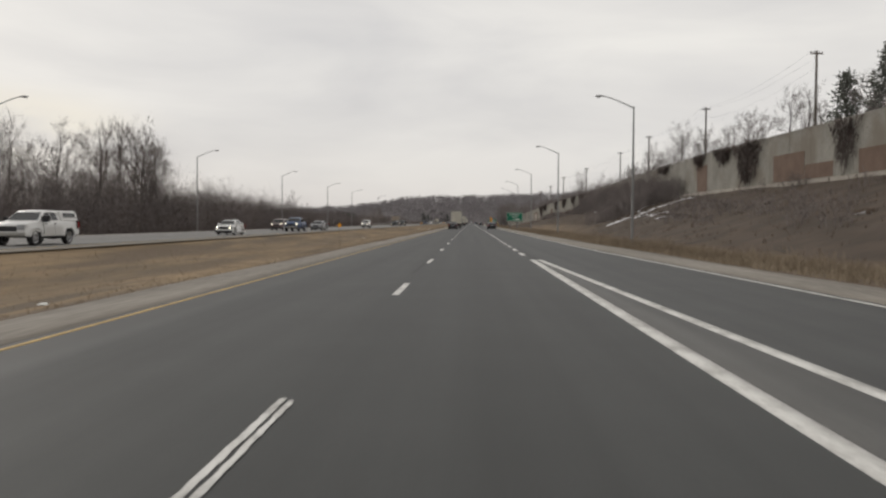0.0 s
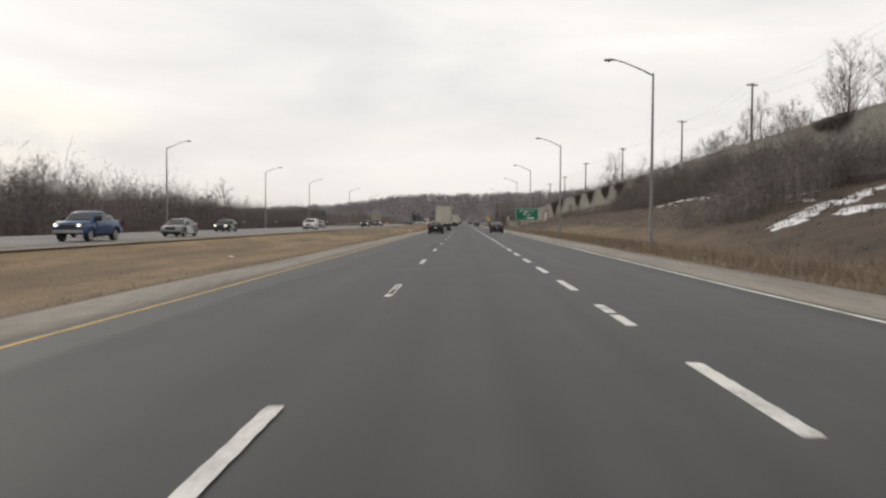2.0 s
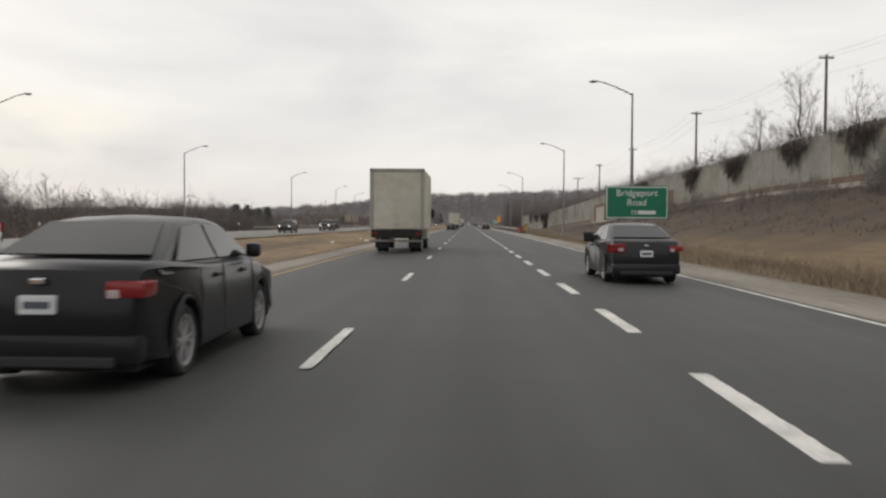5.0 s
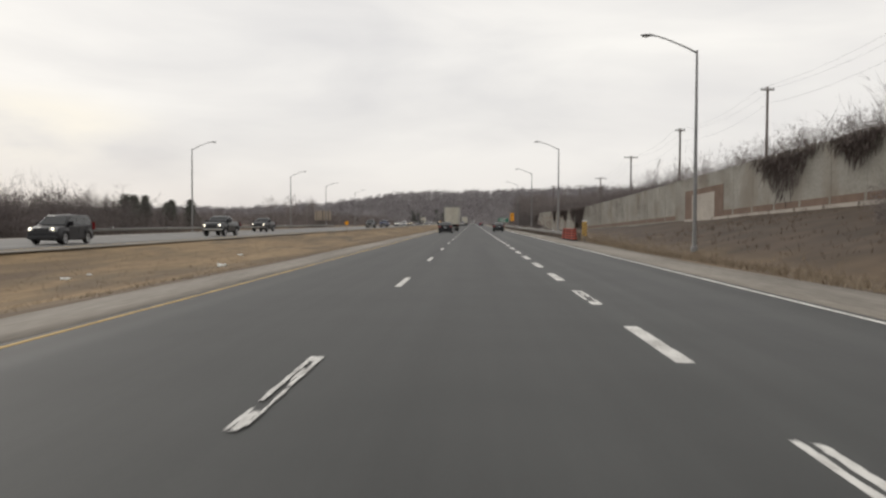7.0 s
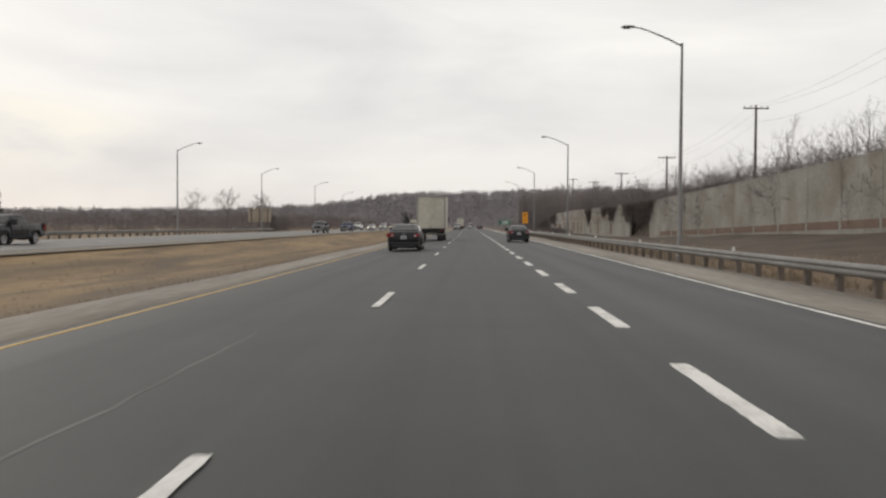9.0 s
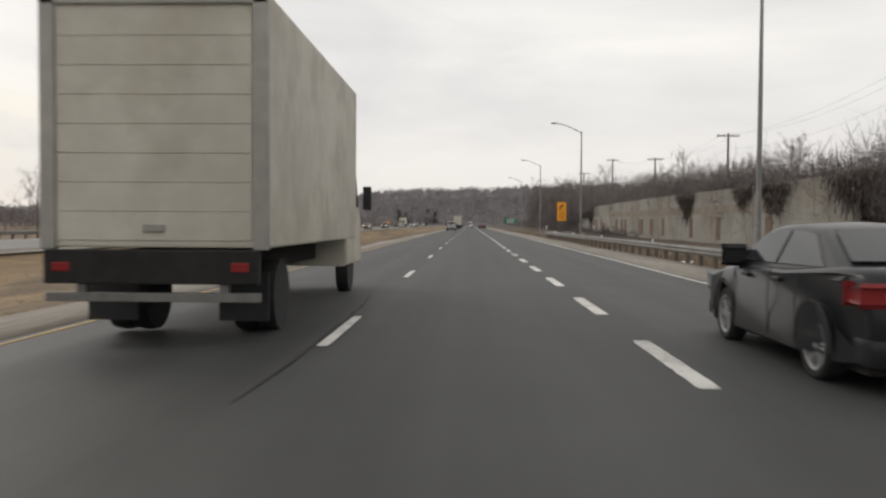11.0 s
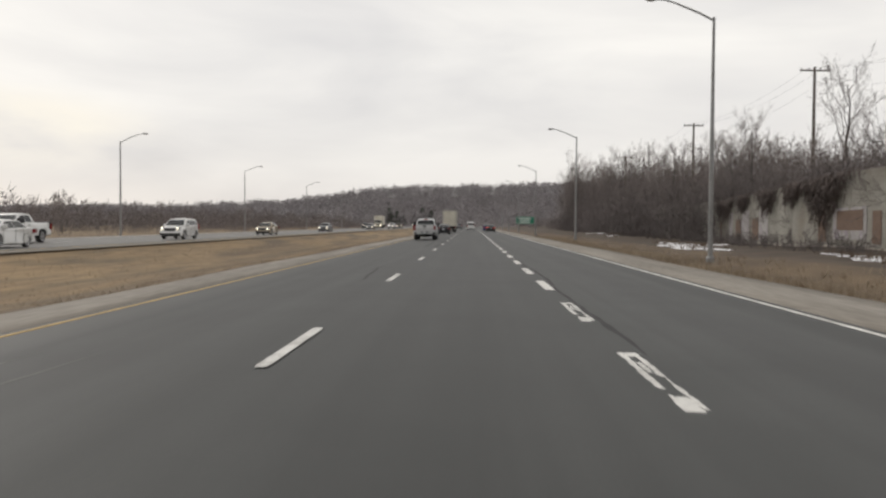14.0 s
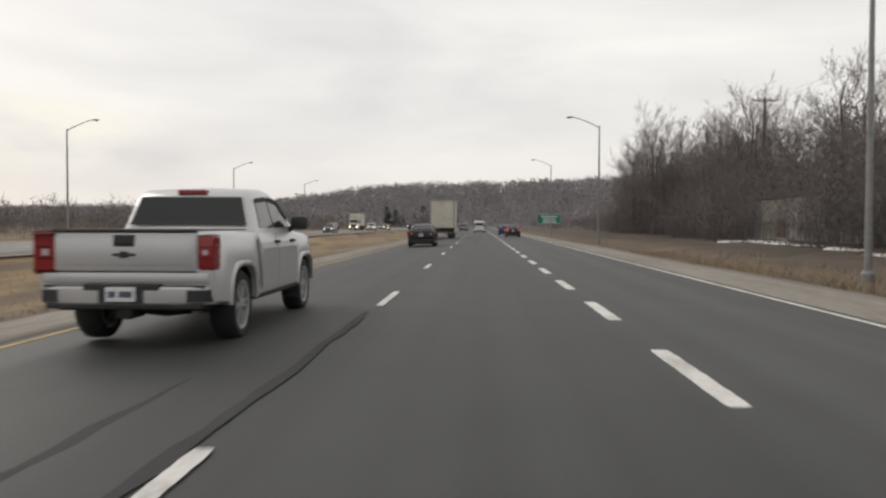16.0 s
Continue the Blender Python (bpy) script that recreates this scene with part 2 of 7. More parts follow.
def asphalt_material(name, low, high, lanes=False):
    """Asphalt with fine stones, long wheel streaks and patches."""
    m = material(name, low, high, rough=0.67, grain=(38.0, 0.5), bump=0.2, spread=(0.3, 0.7))
    nt = m.node_tree
    bsdf = nt.nodes["Principled BSDF"]
    base = bsdf.inputs["Base Color"].links[0].from_socket
    geo, mp, nz = nt.nodes.new("ShaderNodeNewGeometry"), nt.nodes.new("ShaderNodeMapping"), nt.nodes.new("ShaderNodeTexNoise")
    mp.inputs["Scale"].default_value = (1.5, 0.022, 1.0)
    nz.inputs["Scale"].default_value, nz.inputs["Detail"].default_value = 1.0, 3.0
    nt.links.new(geo.outputs["Position"], mp.inputs["Vector"])
    nt.links.new(mp.outputs["Vector"], nz.inputs["Vector"])
    lift = nt.nodes.new("ShaderNodeMapRange")
    lift.inputs["From Min"].default_value, lift.inputs["From Max"].default_value = 0.3, 0.7
    lift.inputs["To Min"].default_value, lift.inputs["To Max"].default_value = 0.76, 1.24
    nt.links.new(nz.outputs["Fac"], lift.inputs["Value"])
    mul = nt.nodes.new("ShaderNodeVectorMath")
    mul.operation = "SCALE"
    nt.links.new(base, mul.inputs[0])
    nt.links.new(lift.outputs["Result"], mul.inputs["Scale"])
    colour = mul.outputs["Vector"]
    if lanes:
        # wheel-polished tracks either side of the oily middle of each lane; the outer lane is older and paler
        sep, across, wear = nt.nodes.new("ShaderNodeSeparateXYZ"), nt.nodes.new("ShaderNodeMapRange"), nt.nodes.new("ShaderNodeValToRGB")
        nt.links.new(geo.outputs["Position"], sep.inputs["Vector"])
        across.inputs["From Min"].default_value, across.inputs["From Max"].default_value = -4.2, 8.0
        wob = nt.nodes.new("ShaderNodeMath")
        wob.operation = "MULTIPLY_ADD"
        wob.inputs[1].default_value = 0.5
        nt.links.new(nz.outputs["Fac"], wob.inputs[0])
        nt.links.new(sep.outputs["X"], wob.inputs[2])
        nt.links.new(wob.outputs[0], across.inputs["Value"])
        stops = wear.color_ramp.elements
        rows = [(-3.2, 1.0), (-2.7, 1.05), (-1.75, 0.94), (-0.8, 1.05), (0.0, 0.96), (0.9, 1.04), (1.95, 0.9), (2.9, 1.05), (3.8, 1.0), (4.4, 1.12), (5.0, 1.3), (5.95, 1.15), (6.8, 1.34), (7.6, 1.22)]
        for n, (x, level) in enumerate(rows):
            at = (x + 4.2) / 12.2
            stop = stops[n] if n < 2 else stops.new(at)
            stop.position, stop.color = at, (level / 1.5,) * 3 + (1,)
        nt.links.new(across.outputs["Result"], wear.inputs["Fac"])
        up, tone = nt.nodes.new("ShaderNodeMath"), nt.nodes.new("ShaderNodeVectorMath")
        up.operation, tone.operation = "MULTIPLY", "SCALE"
        up.inputs[1].default_value = 1.5
        nt.links.new(wear.outputs["Color"], up.inputs[0])
        nt.links.new(colour, tone.inputs[0])
        nt.links.new(up.outputs[0], tone.inputs["Scale"])
        colour = tone.outputs["Vector"]
    nt.links.new(colour, bsdf.inputs["Base Color"])
    return m


def glass_material(name, tint):
    m = material(name, tint, tint, rough=0.06, grain=(2.0, 0.5))
    m.node_tree.nodes["Principled BSDF"].inputs["Specular IOR Level"].default_value = 0.42
    return m


GRASS = ground_material()
ASPHALT = asphalt_material("asphalt", (0.0248, 0.0262, 0.0257), (0.0402, 0.0415, 0.0408), True)
ASPHALT_OLD = asphalt_material("asphalt_worn", (0.12, 0.116, 0.11), (0.17, 0.163, 0.155))
GRAVEL = material("shoulder_gravel", (0.155, 0.138, 0.117), (0.305, 0.277, 0.24), rough=0.95, grain=(9.0, 0.7), bump=0.6, spread=(0.34, 0.66), stretch=(1.0, 0.12, 1.0))
LINE_WHITE = material("worn_white_line", (0.36, 0.35, 0.33), (0.7, 0.69, 0.66), rough=0.7, grain=(20.0, 1.4), spread=(0.36, 0.55))
LINE_YELLOW = material("worn_yellow_line", (0.33, 0.225, 0.08), (0.55, 0.375, 0.13), rough=0.7, grain=(16.0, 1.0), spread=(0.36, 0.6))
TAR = material("crack_sealant", (0.0185, 0.019, 0.019), (0.0305, 0.031, 0.0305), rough=0.85, grain=(9.0, 1.0))
DUSTY = asphalt_material("dusty_asphalt", (0.075, 0.075, 0.072), (0.12, 0.118, 0.112))
PALE_CRACK = material("pale_crack", (0.1, 0.1, 0.095), (0.165, 0.162, 0.153), rough=0.9, grain=(9.0, 0.8))
CONCRETE = material("wall_concrete", (0.2, 0.19, 0.165), (0.335, 0.32, 0.284), rough=0.9, grain=(5.0, 0.35), bump=0.3, spots=(0.25, (0.21, 0.185, 0.152)))
CREEPER = material("dark_creeper", (0.1, 0.083, 0.077), (0.19, 0.157, 0.145), rough=0.95, grain=(4.0, 0.3))
GRAFFITI = material("faded_white_paint", (0.3, 0.285, 0.275), (0.44, 0.415, 0.41), rough=0.8, grain=(3.0, 0.9), spots=(1.4, (0.3, 0.26, 0.3)))
CONCRETE_POST = material("wall_band_concrete", (0.185, 0.155, 0.122), (0.27, 0.23, 0.185), rough=0.9, grain=(6.0, 0.5), bump=0.3)
BRICK_RED = material("brown_inset", (0.128, 0.084, 0.062), (0.195, 0.134, 0.102), rough=0.9, grain=(7.0, 0.7), bump=0.4)
FOOTING = material("footing_concrete", (0.33, 0.3, 0.26), (0.46, 0.42, 0.37), rough=0.9, grain=(5.0, 0.6), bump=0.3)
BARK = material("grey_bark", (0.078, 0.068, 0.065), (0.155, 0.137, 0.13), rough=0.95, grain=(9.0, 0.8), bump=0.5)
TWIG = material("bare_twigs", (0.135, 0.117, 0.111), (0.265, 0.232, 0.22), rough=0.95, grain=(3.0, 0.12))
BRUSH = material("brush_twigs", (0.096, 0.084, 0.082), (0.2, 0.173, 0.167), rough=0.95, grain=(3.0, 0.12))
# distance haze is put into this colour: bare twigs, paled and greyed
HAZED_WOOD = material("distant_bare_wood", (0.215, 0.2, 0.206), (0.3, 0.28, 0.288), rough=0.95, grain=(0.12, 0.03))
NEEDLE = material("conifer_needles", (0.07, 0.074, 0.064), (0.138, 0.144, 0.122), rough=0.9, grain=(4.0, 0.4))
STRAW = material("dry_straw", (0.2, 0.158, 0.112), (0.34, 0.275, 0.198), rough=0.95, grain=(2.0, 0.12))
WEED = material("brown_weed", (0.1, 0.075, 0.056), (0.17, 0.128, 0.096), rough=0.95, grain=(2.0, 0.15))
SNOW = material("old_snow", (0.55, 0.55, 0.57), (0.82, 0.82, 0.84), rough=0.8, grain=(5.0, 0.8), bump=0.4)
STEEL = material("galvanised_steel", (0.15, 0.145, 0.136), (0.235, 0.228, 0.215), rough=0.6, metal=0.3, grain=(9.0, 0.6))
POLE_STEEL = material("lamp_pole_steel", (0.2, 0.2, 0.2), (0.3, 0.3, 0.3), rough=0.55, metal=0.4, grain=(7.0, 0.5))
LAMP_GREY = material("lamp_head_grey", (0.16, 0.16, 0.165), (0.24, 0.24, 0.245), rough=0.5, grain=(9.0, 1.0))
LAMP_LENS = material("lamp_lens", (0.4, 0.4, 0.38), (0.5, 0.5, 0.48), rough=0.3, grain=(9.0, 1.0))
WOOD_POLE = material("weathered_pole_wood", (0.1, 0.084, 0.073), (0.19, 0.163, 0.14), rough=0.9, grain=(8.0, 0.6), bump=0.4, stretch=(1, 1, 0.15))
WIRE = material("wire", (0.14, 0.14, 0.145), (0.2, 0.2, 0.205), rough=0.6)
GREEN_SIGN = material("green_sign_sheet", (0.0, 0.135, 0.075), (0.004, 0.17, 0.098), rough=0.45, grain=(3.0, 0.7))
WHITE_SHEET = material("white_sign_sheet", (0.66, 0.68, 0.66), (0.78, 0.79, 0.77), rough=0.5, grain=(5.0, 0.8))
ORANGE_SIGN = material("orange_sign_sheet", (0.82, 0.33, 0.012), (0.92, 0.41, 0.02), rough=0.45, grain=(4.0, 0.8))
SIGN_INK = material("faded_sign_ink", (0.4, 0.15, 0.012), (0.55, 0.22, 0.015), rough=0.5, grain=(9.0, 1.2))
YELLOW_SIGN = material("yellow_sign_sheet", (0.6, 0.4, 0.1), (0.74, 0.5, 0.15), rough=0.45, grain=(4.0, 0.8))
SIGN_BACK = material("sign_back", (0.3, 0.255, 0.205), (0.4, 0.345, 0.285), rough=0.7, grain=(4.0, 0.6))
MARKER_BROWN = material("marker_dark_stripe", (0.085, 0.035, 0.018), (0.13, 0.055, 0.03), rough=0.6)
BLACK = material("black_paint", (0.012, 0.012, 0.013), (0.022, 0.022, 0.023), rough=0.6)
BARREL_ORANGE = material("barrel_orange", (0.4, 0.062, 0.035), (0.5, 0.09, 0.05), rough=0.55, grain=(6.0, 1.0))
RUBBER = material("tyre_rubber", (0.016, 0.016, 0.017), (0.03, 0.03, 0.031), rough=0.85, grain=(30.0, 2.0))
BLACK_PLASTIC = material("black_plastic", (0.018, 0.018, 0.02), (0.03, 0.03, 0.032), rough=0.55)
UNDERBODY = material("underbody", (0.012, 0.012, 0.012), (0.03, 0.027, 0.025), rough=0.9)
ALLOY = material("alloy", (0.42, 0.42, 0.43), (0.56, 0.56, 0.57), rough=0.35, metal=0.5, grain=(20.0, 2.0))
CHROME = material("chrome", (0.7, 0.7, 0.72), (0.8, 0.8, 0.82), rough=0.12, metal=1.0)
TINT = glass_material("tinted_glass", (0.016, 0.018, 0.02))
CLEAR_GLASS = glass_material("grey_glass", (0.03, 0.034, 0.037))
TAIL_RED = glass_material("tail_lamp_red", (0.24, 0.024, 0.026))
LAMP_SEAM = glass_material("dark_red_lamp_rib", (0.1, 0.008, 0.01))
TAIL_CLEAR = glass_material("tail_lamp_clear", (0.5, 0.42, 0.42))
BRAKE_GLOW = glowing("lit_tail_lamp", (0.9, 0.08, 0.06), 0.4)
AMBER_GLOW = glowing("lit_turn_signal", (1.0, 0.42, 0.06), 3.0)
HEAD_GLOW = glowing("lit_headlamp", (1.0, 0.9, 0.68), 4.0)
HEAD_OFF = glass_material("headlamp_glass", (0.42, 0.43, 0.44))
PLATE = material("number_plate", (0.62, 0.63, 0.65), (0.72, 0.73, 0.75), rough=0.5)
PLATE_INK = material("plate_ink", (0.07, 0.08, 0.11), (0.1, 0.11, 0.14), rough=0.6)
BOX_WHITE = material("dirty_white_box", (0.47, 0.445, 0.375), (0.6, 0.575, 0.495), rough=0.6, grain=(3.0, 0.5), spots=(0.9, (0.41, 0.38, 0.31)))
BOX_FRAME = material("dull_aluminium", (0.28, 0.27, 0.25), (0.38, 0.37, 0.34), rough=0.5, metal=0.3)

# ---- mesh helpers ----


def link_mesh(name, me, mat, parent=None, label="", smooth=False):
    if mat is not None:
        me.materials.append(mat)
    if smooth:
        if smooth != "keep":
            me.polygons.foreach_set("use_smooth", [True] * len(me.polygons))
        me.set_sharp_from_angle(angle=radians(38))
    ob = new(name, me)
    if parent is not None:
        ob.parent = parent
    if label:
        ob["label"] = label
    return ob


def part(name, bm, mat, parent=None, label="", smooth=False):
    bmesh.ops.recalc_face_normals(bm, faces=bm.faces)
    me = bpy.data.meshes.new(name)
    bm.to_mesh(me)
    bm.free()
    return link_mesh(name, me, mat, parent, label, smooth)


def thing(name, label, category, group="", at=None):
    ob = tagged(new(name), label, category, group)
    if at is not None:
        ob.matrix_basis = at
    return ob


def structure(ob, label="", category=""):
    return tagged(ob, label, category, kind="structure")


def add_box(bm, x0, y0, z0, x1, y1, z1, bevel=0.0):
    made = bmesh.ops.create_cube(bm, size=1.0)["verts"]
    for v in made:
        v.co = Vector(((x0 + x1) / 2 + v.co.x * (x1 - x0), (y0 + y1) / 2 + v.co.y * (y1 - y0), (z0 + z1) / 2 + v.co.z * (z1 - z0)))
    if bevel:
        edges = {e for v in made for e in v.link_edges}
        bmesh.ops.bevel(bm, geom=list(edges), offset=bevel, segments=2, affect="EDGES", profile=0.6)
    return made


def box(x0, y0, z0, x1, y1, z1, bevel=0.0):
    bm = bmesh.new()
    add_box(bm, x0, y0, z0, x1, y1, z1, bevel)
    return bm


def lathe(profile, axis="z", segments=20, closed=False):
    """A turned body from (radius, height) pairs."""
    bm = bmesh.new()
    rings = []
    for r, h in profile:
        ring = []
        for k in range(segments):
            a = 2 * math.pi * k / segments
            p = (r * math.cos(a), r * math.sin(a), h)
            ring.append(bm.verts.new(p if axis == "z" else (p[2], p[0], p[1])))
        rings.append(ring)
    pairs = list(zip(rings, rings[1:]))
    if closed:
        pairs.append((rings[-1], rings[0]))
    for a, b in pairs:
        for k in range(segments):
            bm.faces.new((a[k], a[(k + 1) % segments], b[(k + 1) % segments], b[k]))
    if not closed:
        bm.faces.new(rings[0])
        bm.faces.new(rings[-1])
    return bm


def tube(points, radii, sides=8):
    """A round bar along a polyline."""
    bm = bmesh.new()
    rings = []
    pts = [Vector(p) for p in points]
    for n, p in enumerate(pts):
        way = (pts[min(n + 1, len(pts) - 1)] - pts[max(n - 1, 0)]).normalized()
        side = way.cross(Vector((0.12, 0.99, 0.07))).normalized()
        if side.length < 0.5:
            side = way.cross(Vector((1, 0, 0))).normalized()
        up = way.cross(side)
        r = radii[n] if isinstance(radii, (list, tuple)) else radii
        rings.append([bm.verts.new(p + side * (r * math.cos(2 * math.pi * k / sides)) + up * (r * math.sin(2 * math.pi * k / sides))) for k in range(sides)])
    for a, b in zip(rings, rings[1:]):
        for k in range(sides):
            bm.faces.new((a[k], a[(k + 1) % sides], b[(k + 1) % sides], b[k]))
    bm.faces.new(rings[0])
    bm.faces.new(rings[-1])
    return bm


def mesh_of(name, verts, faces):
    """A mesh from numpy arrays; faces is a list of index arrays of three or four columns."""
    me = bpy.data.meshes.new(name)
    me.vertices.add(len(verts))
    me.vertices.foreach_set("co", np.ascontiguousarray(verts, dtype=np.float32).ravel())
    loops = np.concatenate([f.ravel() for f in faces]).astype(np.int32)
    totals = np.concatenate([np.full(len(f), f.shape[1]) for f in faces]).astype(np.int32)
    me.loops.add(len(loops))
    me.loops.foreach_set("vertex_index", loops)
    me.polygons.add(len(totals))
    me.polygons.foreach_set("loop_start", np.concatenate(([0], np.cumsum(totals)[:-1])).astype(np.int32))
    me.polygons.foreach_set("loop_total", totals)
    me.update(calc_edges=True)
    me.validate()
    return me


def curve_at(table, y):
    """Straight-line reading of a table of rows (y, a, b, ...)."""
    t = np.array(table, float)
    return [float(np.interp(y, t[:, 0], t[:, k])) for k in range(1, t.shape[1])]


# ---- the lie of the land ----
# noise wall along the bank: y, x, foot, top
WALL = [(-60, 31, 4.6, 9.2), (60, 31, 5.0, 9.6), (105, 31, 5.2, 10.0), (165, 30.5, 4.9, 9.4), (205, 30.2, 4.5, 8.7), (229, 28, 4.1, 7.9), (262, 25.3, 2.7, 6.9), (300, 24.7, 1.7, 6.1), (340, 24, 0.8, 5.1), (375, 23.2, 0.05, 4.3), (400, 22, -0.15, 4.05), (440, 21.8, -0.1, 4.2), (485, 23, 0.2, 4.3), (513, 24.4, 0.0, 3.5), (545, 24.3, 0.3, 3.3), (575, 24.2, 0.4, 3.2), (700, 30, 0.2, 2.6)]
# right edge line: y, x
EDGE = [(-60, 10.6), (0, 9.15), (15, 8.75), (45, 7.9), (80, 7.58), (2500, 7.58)]
LEFT_EDGE = -3.87


def crown(x):
    """Height of the paved surfaces: a low ridge on the first lane line."""
    return 0.026 * x if x < 0 else (-0.0156 * x if x < 3.75 else -0.0585 - 0.0085 * (x - 3.75))


# wooded hill across the road's end: x, height of its ridge
RIDGE = [(-2600, 8), (-600, 9), (-290, 11), (-205, 16), (-150, 24), (-77, 33), (-36, 35), (50, 34), (100, 35), (200, 33), (400, 29), (2600, 18)]


def hill(x, y):
    far = min(max((y - 1000) / 380, 0.0), 1.0)
    far = far * far * (3 - 2 * far)
    return (curve_at(RIDGE, x)[0] + 1.2 * math.sin(x * 0.045) + 0.8 * math.sin(x * 0.11 + 1.0)) * far


def land(x, y):
    """Ground height at a place."""
    edge = curve_at(EDGE, y)[0]
    wx, foot, top = curve_at(WALL, y)
    bump = 0.09 * noise.noise((x * 0.35, y * 0.1, 0.3)) + 0.03 * noise.noise((x * 0.9, y * 0.22, 4.0))
    high = hill(x, y)
    if -5.5 <= x <= edge + 2.2:
        return crown(x) - 0.05 + high
    if -18.4 < x < -5.5:
        s = (x + 18.4) / 12.9
        dip = 0.78 * math.sin(math.pi * min(max((s - 0.03) / 0.94, 0), 1)) ** 0.8
        return -0.13 - dip + bump + high
    if -34.0 <= x <= -18.4:
        return -0.07 + high
    if x < -34.0:
        fall = min((-34.0 - x) / 8, 1.0)
        return -0.1 - 0.5 * fall + bump * fall * 1.6 + high
    start = edge + 2.2
    if x < wx:
        s = (x - start) / max(wx - start, 1)
        ramp = min(max((s - 0.24) / 0.76, 0), 1)
        ditch = 0.22 * math.exp(-(((s - 0.2) / 0.12) ** 2))
        return -0.18 - ditch + (foot + 0.18) * (ramp ** 1.1) + bump * min(s * 6, 1) * 1.5 + high
    back = max(foot, top - 2.2) if y < 500 else foot + 0.6
    s = min((x - wx - 0.3) / 1.3, 1.0) if x > wx + 0.3 else 0.0
    return foot + (back - foot) * s + bump * 1.5 + min(max(x - wx - 12, 0) * 0.06, 5) + high

# ---- ground, roads and markings ----


def spread_lines(rows):
    out = []
    for a, b, step in rows:
        out += list(np.arange(a, b - 1e-6, step))
    return np.array(out + [rows[-1][1]])


GX = spread_lines([(-2600, -600, 250), (-600, -120, 40), (-120, -44, 8), (-44, -34, 2), (-34, -18.4, 3.9), (-18.4, -5.5, 0.86), (-5.5, 7.0, 2.5), (7.0, 34.0, 0.6), (34, 60, 3), (60, 140, 10), (140, 600, 46), (600, 2600, 250)])
GY = spread_lines([(-400, -60, 34), (-60, 620, 2.0), (620, 1000, 10), (1000, 1500, 25), (1500, 3600, 150)])
gz = np.array([[land(float(x), float(y)) for x in GX] for y in GY])
gv = np.stack([np.tile(GX, (len(GY), 1)), np.tile(GY[:, None], (1, len(GX))), gz], -1).reshape(-1, 3)
ii = (np.arange(len(GY) - 1)[:, None] * len(GX) + np.arange(len(GX) - 1)[None]).ravel()
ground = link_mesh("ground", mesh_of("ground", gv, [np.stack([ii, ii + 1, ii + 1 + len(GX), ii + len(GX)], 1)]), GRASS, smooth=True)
structure(ground, "dry tan winter grass and brown weeds on bank and median", "ground")


def strip(name, left, right, y0, y1, lift, mat, parent=None, columns=4, step=10.0, height=None):
    """A paved or painted strip between two x lines, with a thin edge."""
    ys = np.arange(y0, y1 + 0.01, step)
    top = []
    for y in ys:
        a, b = left(y), right(y)
        for k in range(columns + 1):
            x = a + (b - a) * k / columns
            top.append((x, y, (height(x, y) if height else crown(x)) + lift))
    top = np.array(top)
    n = columns + 1
    f = (np.arange(len(ys) - 1)[:, None] * n + np.arange(columns)[None]).ravel()
    faces = [np.stack([f, f + 1, f + 1 + n, f + n], 1)]
    low = top - (0, 0, max(lift, 0.003) + 0.03)
    base = len(top)
    for k, flip in ((0, True), (columns, False)):
        g = np.arange(len(ys) - 1) * n + k
        q = np.stack([g, g + n, g + n + base, g + base], 1)
        faces.append(q[:, ::-1] if not flip else q)
    return link_mesh(name, mesh_of(name, np.concatenate([top, low]), faces), mat, parent)


def edge_x(y):
    return curve_at(EDGE, y)[0]


ROAD_END = 1040.0
road = strip("road", lambda y: -4.05, lambda y: edge_x(y) + 0.2, -60, ROAD_END, 0.0, ASPHALT, columns=10)
structure(road, "three-lane grey asphalt carriageway with worn lane markings", "road")
shoulder_left = strip("shoulder", lambda y: -5.65 + 0.12 * math.sin(y * 0.21), lambda y: -4.05, -60, ROAD_END, -0.004, GRAVEL, columns=3, step=2.5)
structure(shoulder_left, "pale gravel shoulder beside the yellow line", "shoulder")
shoulder_right = strip("shoulder", lambda y: edge_x(y) + 0.2, lambda y: edge_x(y) + 2.45 + 0.15 * math.sin(y * 0.17), -60, ROAD_END, -0.004, GRAVEL, columns=3, step=2.5)
structure(shoulder_right, "pale gravel shoulder beside the white edge line", "shoulder")


def flat(x, y):
    return 0.0


road_far = strip("road", lambda y: -32.0, lambda y: -19.4, -60, ROAD_END, 0.0, ASPHALT_OLD, columns=6, height=flat)
structure(road_far, "worn light grey carriageway of the oncoming traffic", "road")
for x0, x1 in ((-33.6, -32.0), (-19.4, -18.2)):
    structure(strip("shoulder", lambda y, a=x0: a, lambda y, b=x1: b, -60, ROAD_END, -0.006, GRAVEL, columns=2, height=flat), "pale gravel shoulder of the oncoming carriageway", "shoulder")

strip("edge_line", lambda y: LEFT_EDGE - 0.05, lambda y: LEFT_EDGE + 0.05, -60, ROAD_END, 0.004, LINE_YELLOW, road, columns=1)["label"] = "worn yellow edge line"
strip("edge_line", lambda y: edge_x(y) - 0.06, lambda y: edge_x(y) + 0.06, -60, ROAD_END, 0.004, LINE_WHITE, road, columns=1, step=5.0)["label"] = "white edge line"
strip("gore_line", lambda y: 3.75 - 0.13, lambda y: 3.75 + 0.1, -60, 32.6, 0.004, LINE_WHITE, road, columns=1, step=4.0)["label"] = "broad white line where the ramp joins"
strip("gore_line", lambda y: 3.87 + (32.6 - y) * 0.033, lambda y: 4.08 + (32.6 - y) * 0.033, -60, 32.6, 0.0045, LINE_WHITE, road, columns=1, step=4.0)["label"] = "broad white line where the ramp joins"
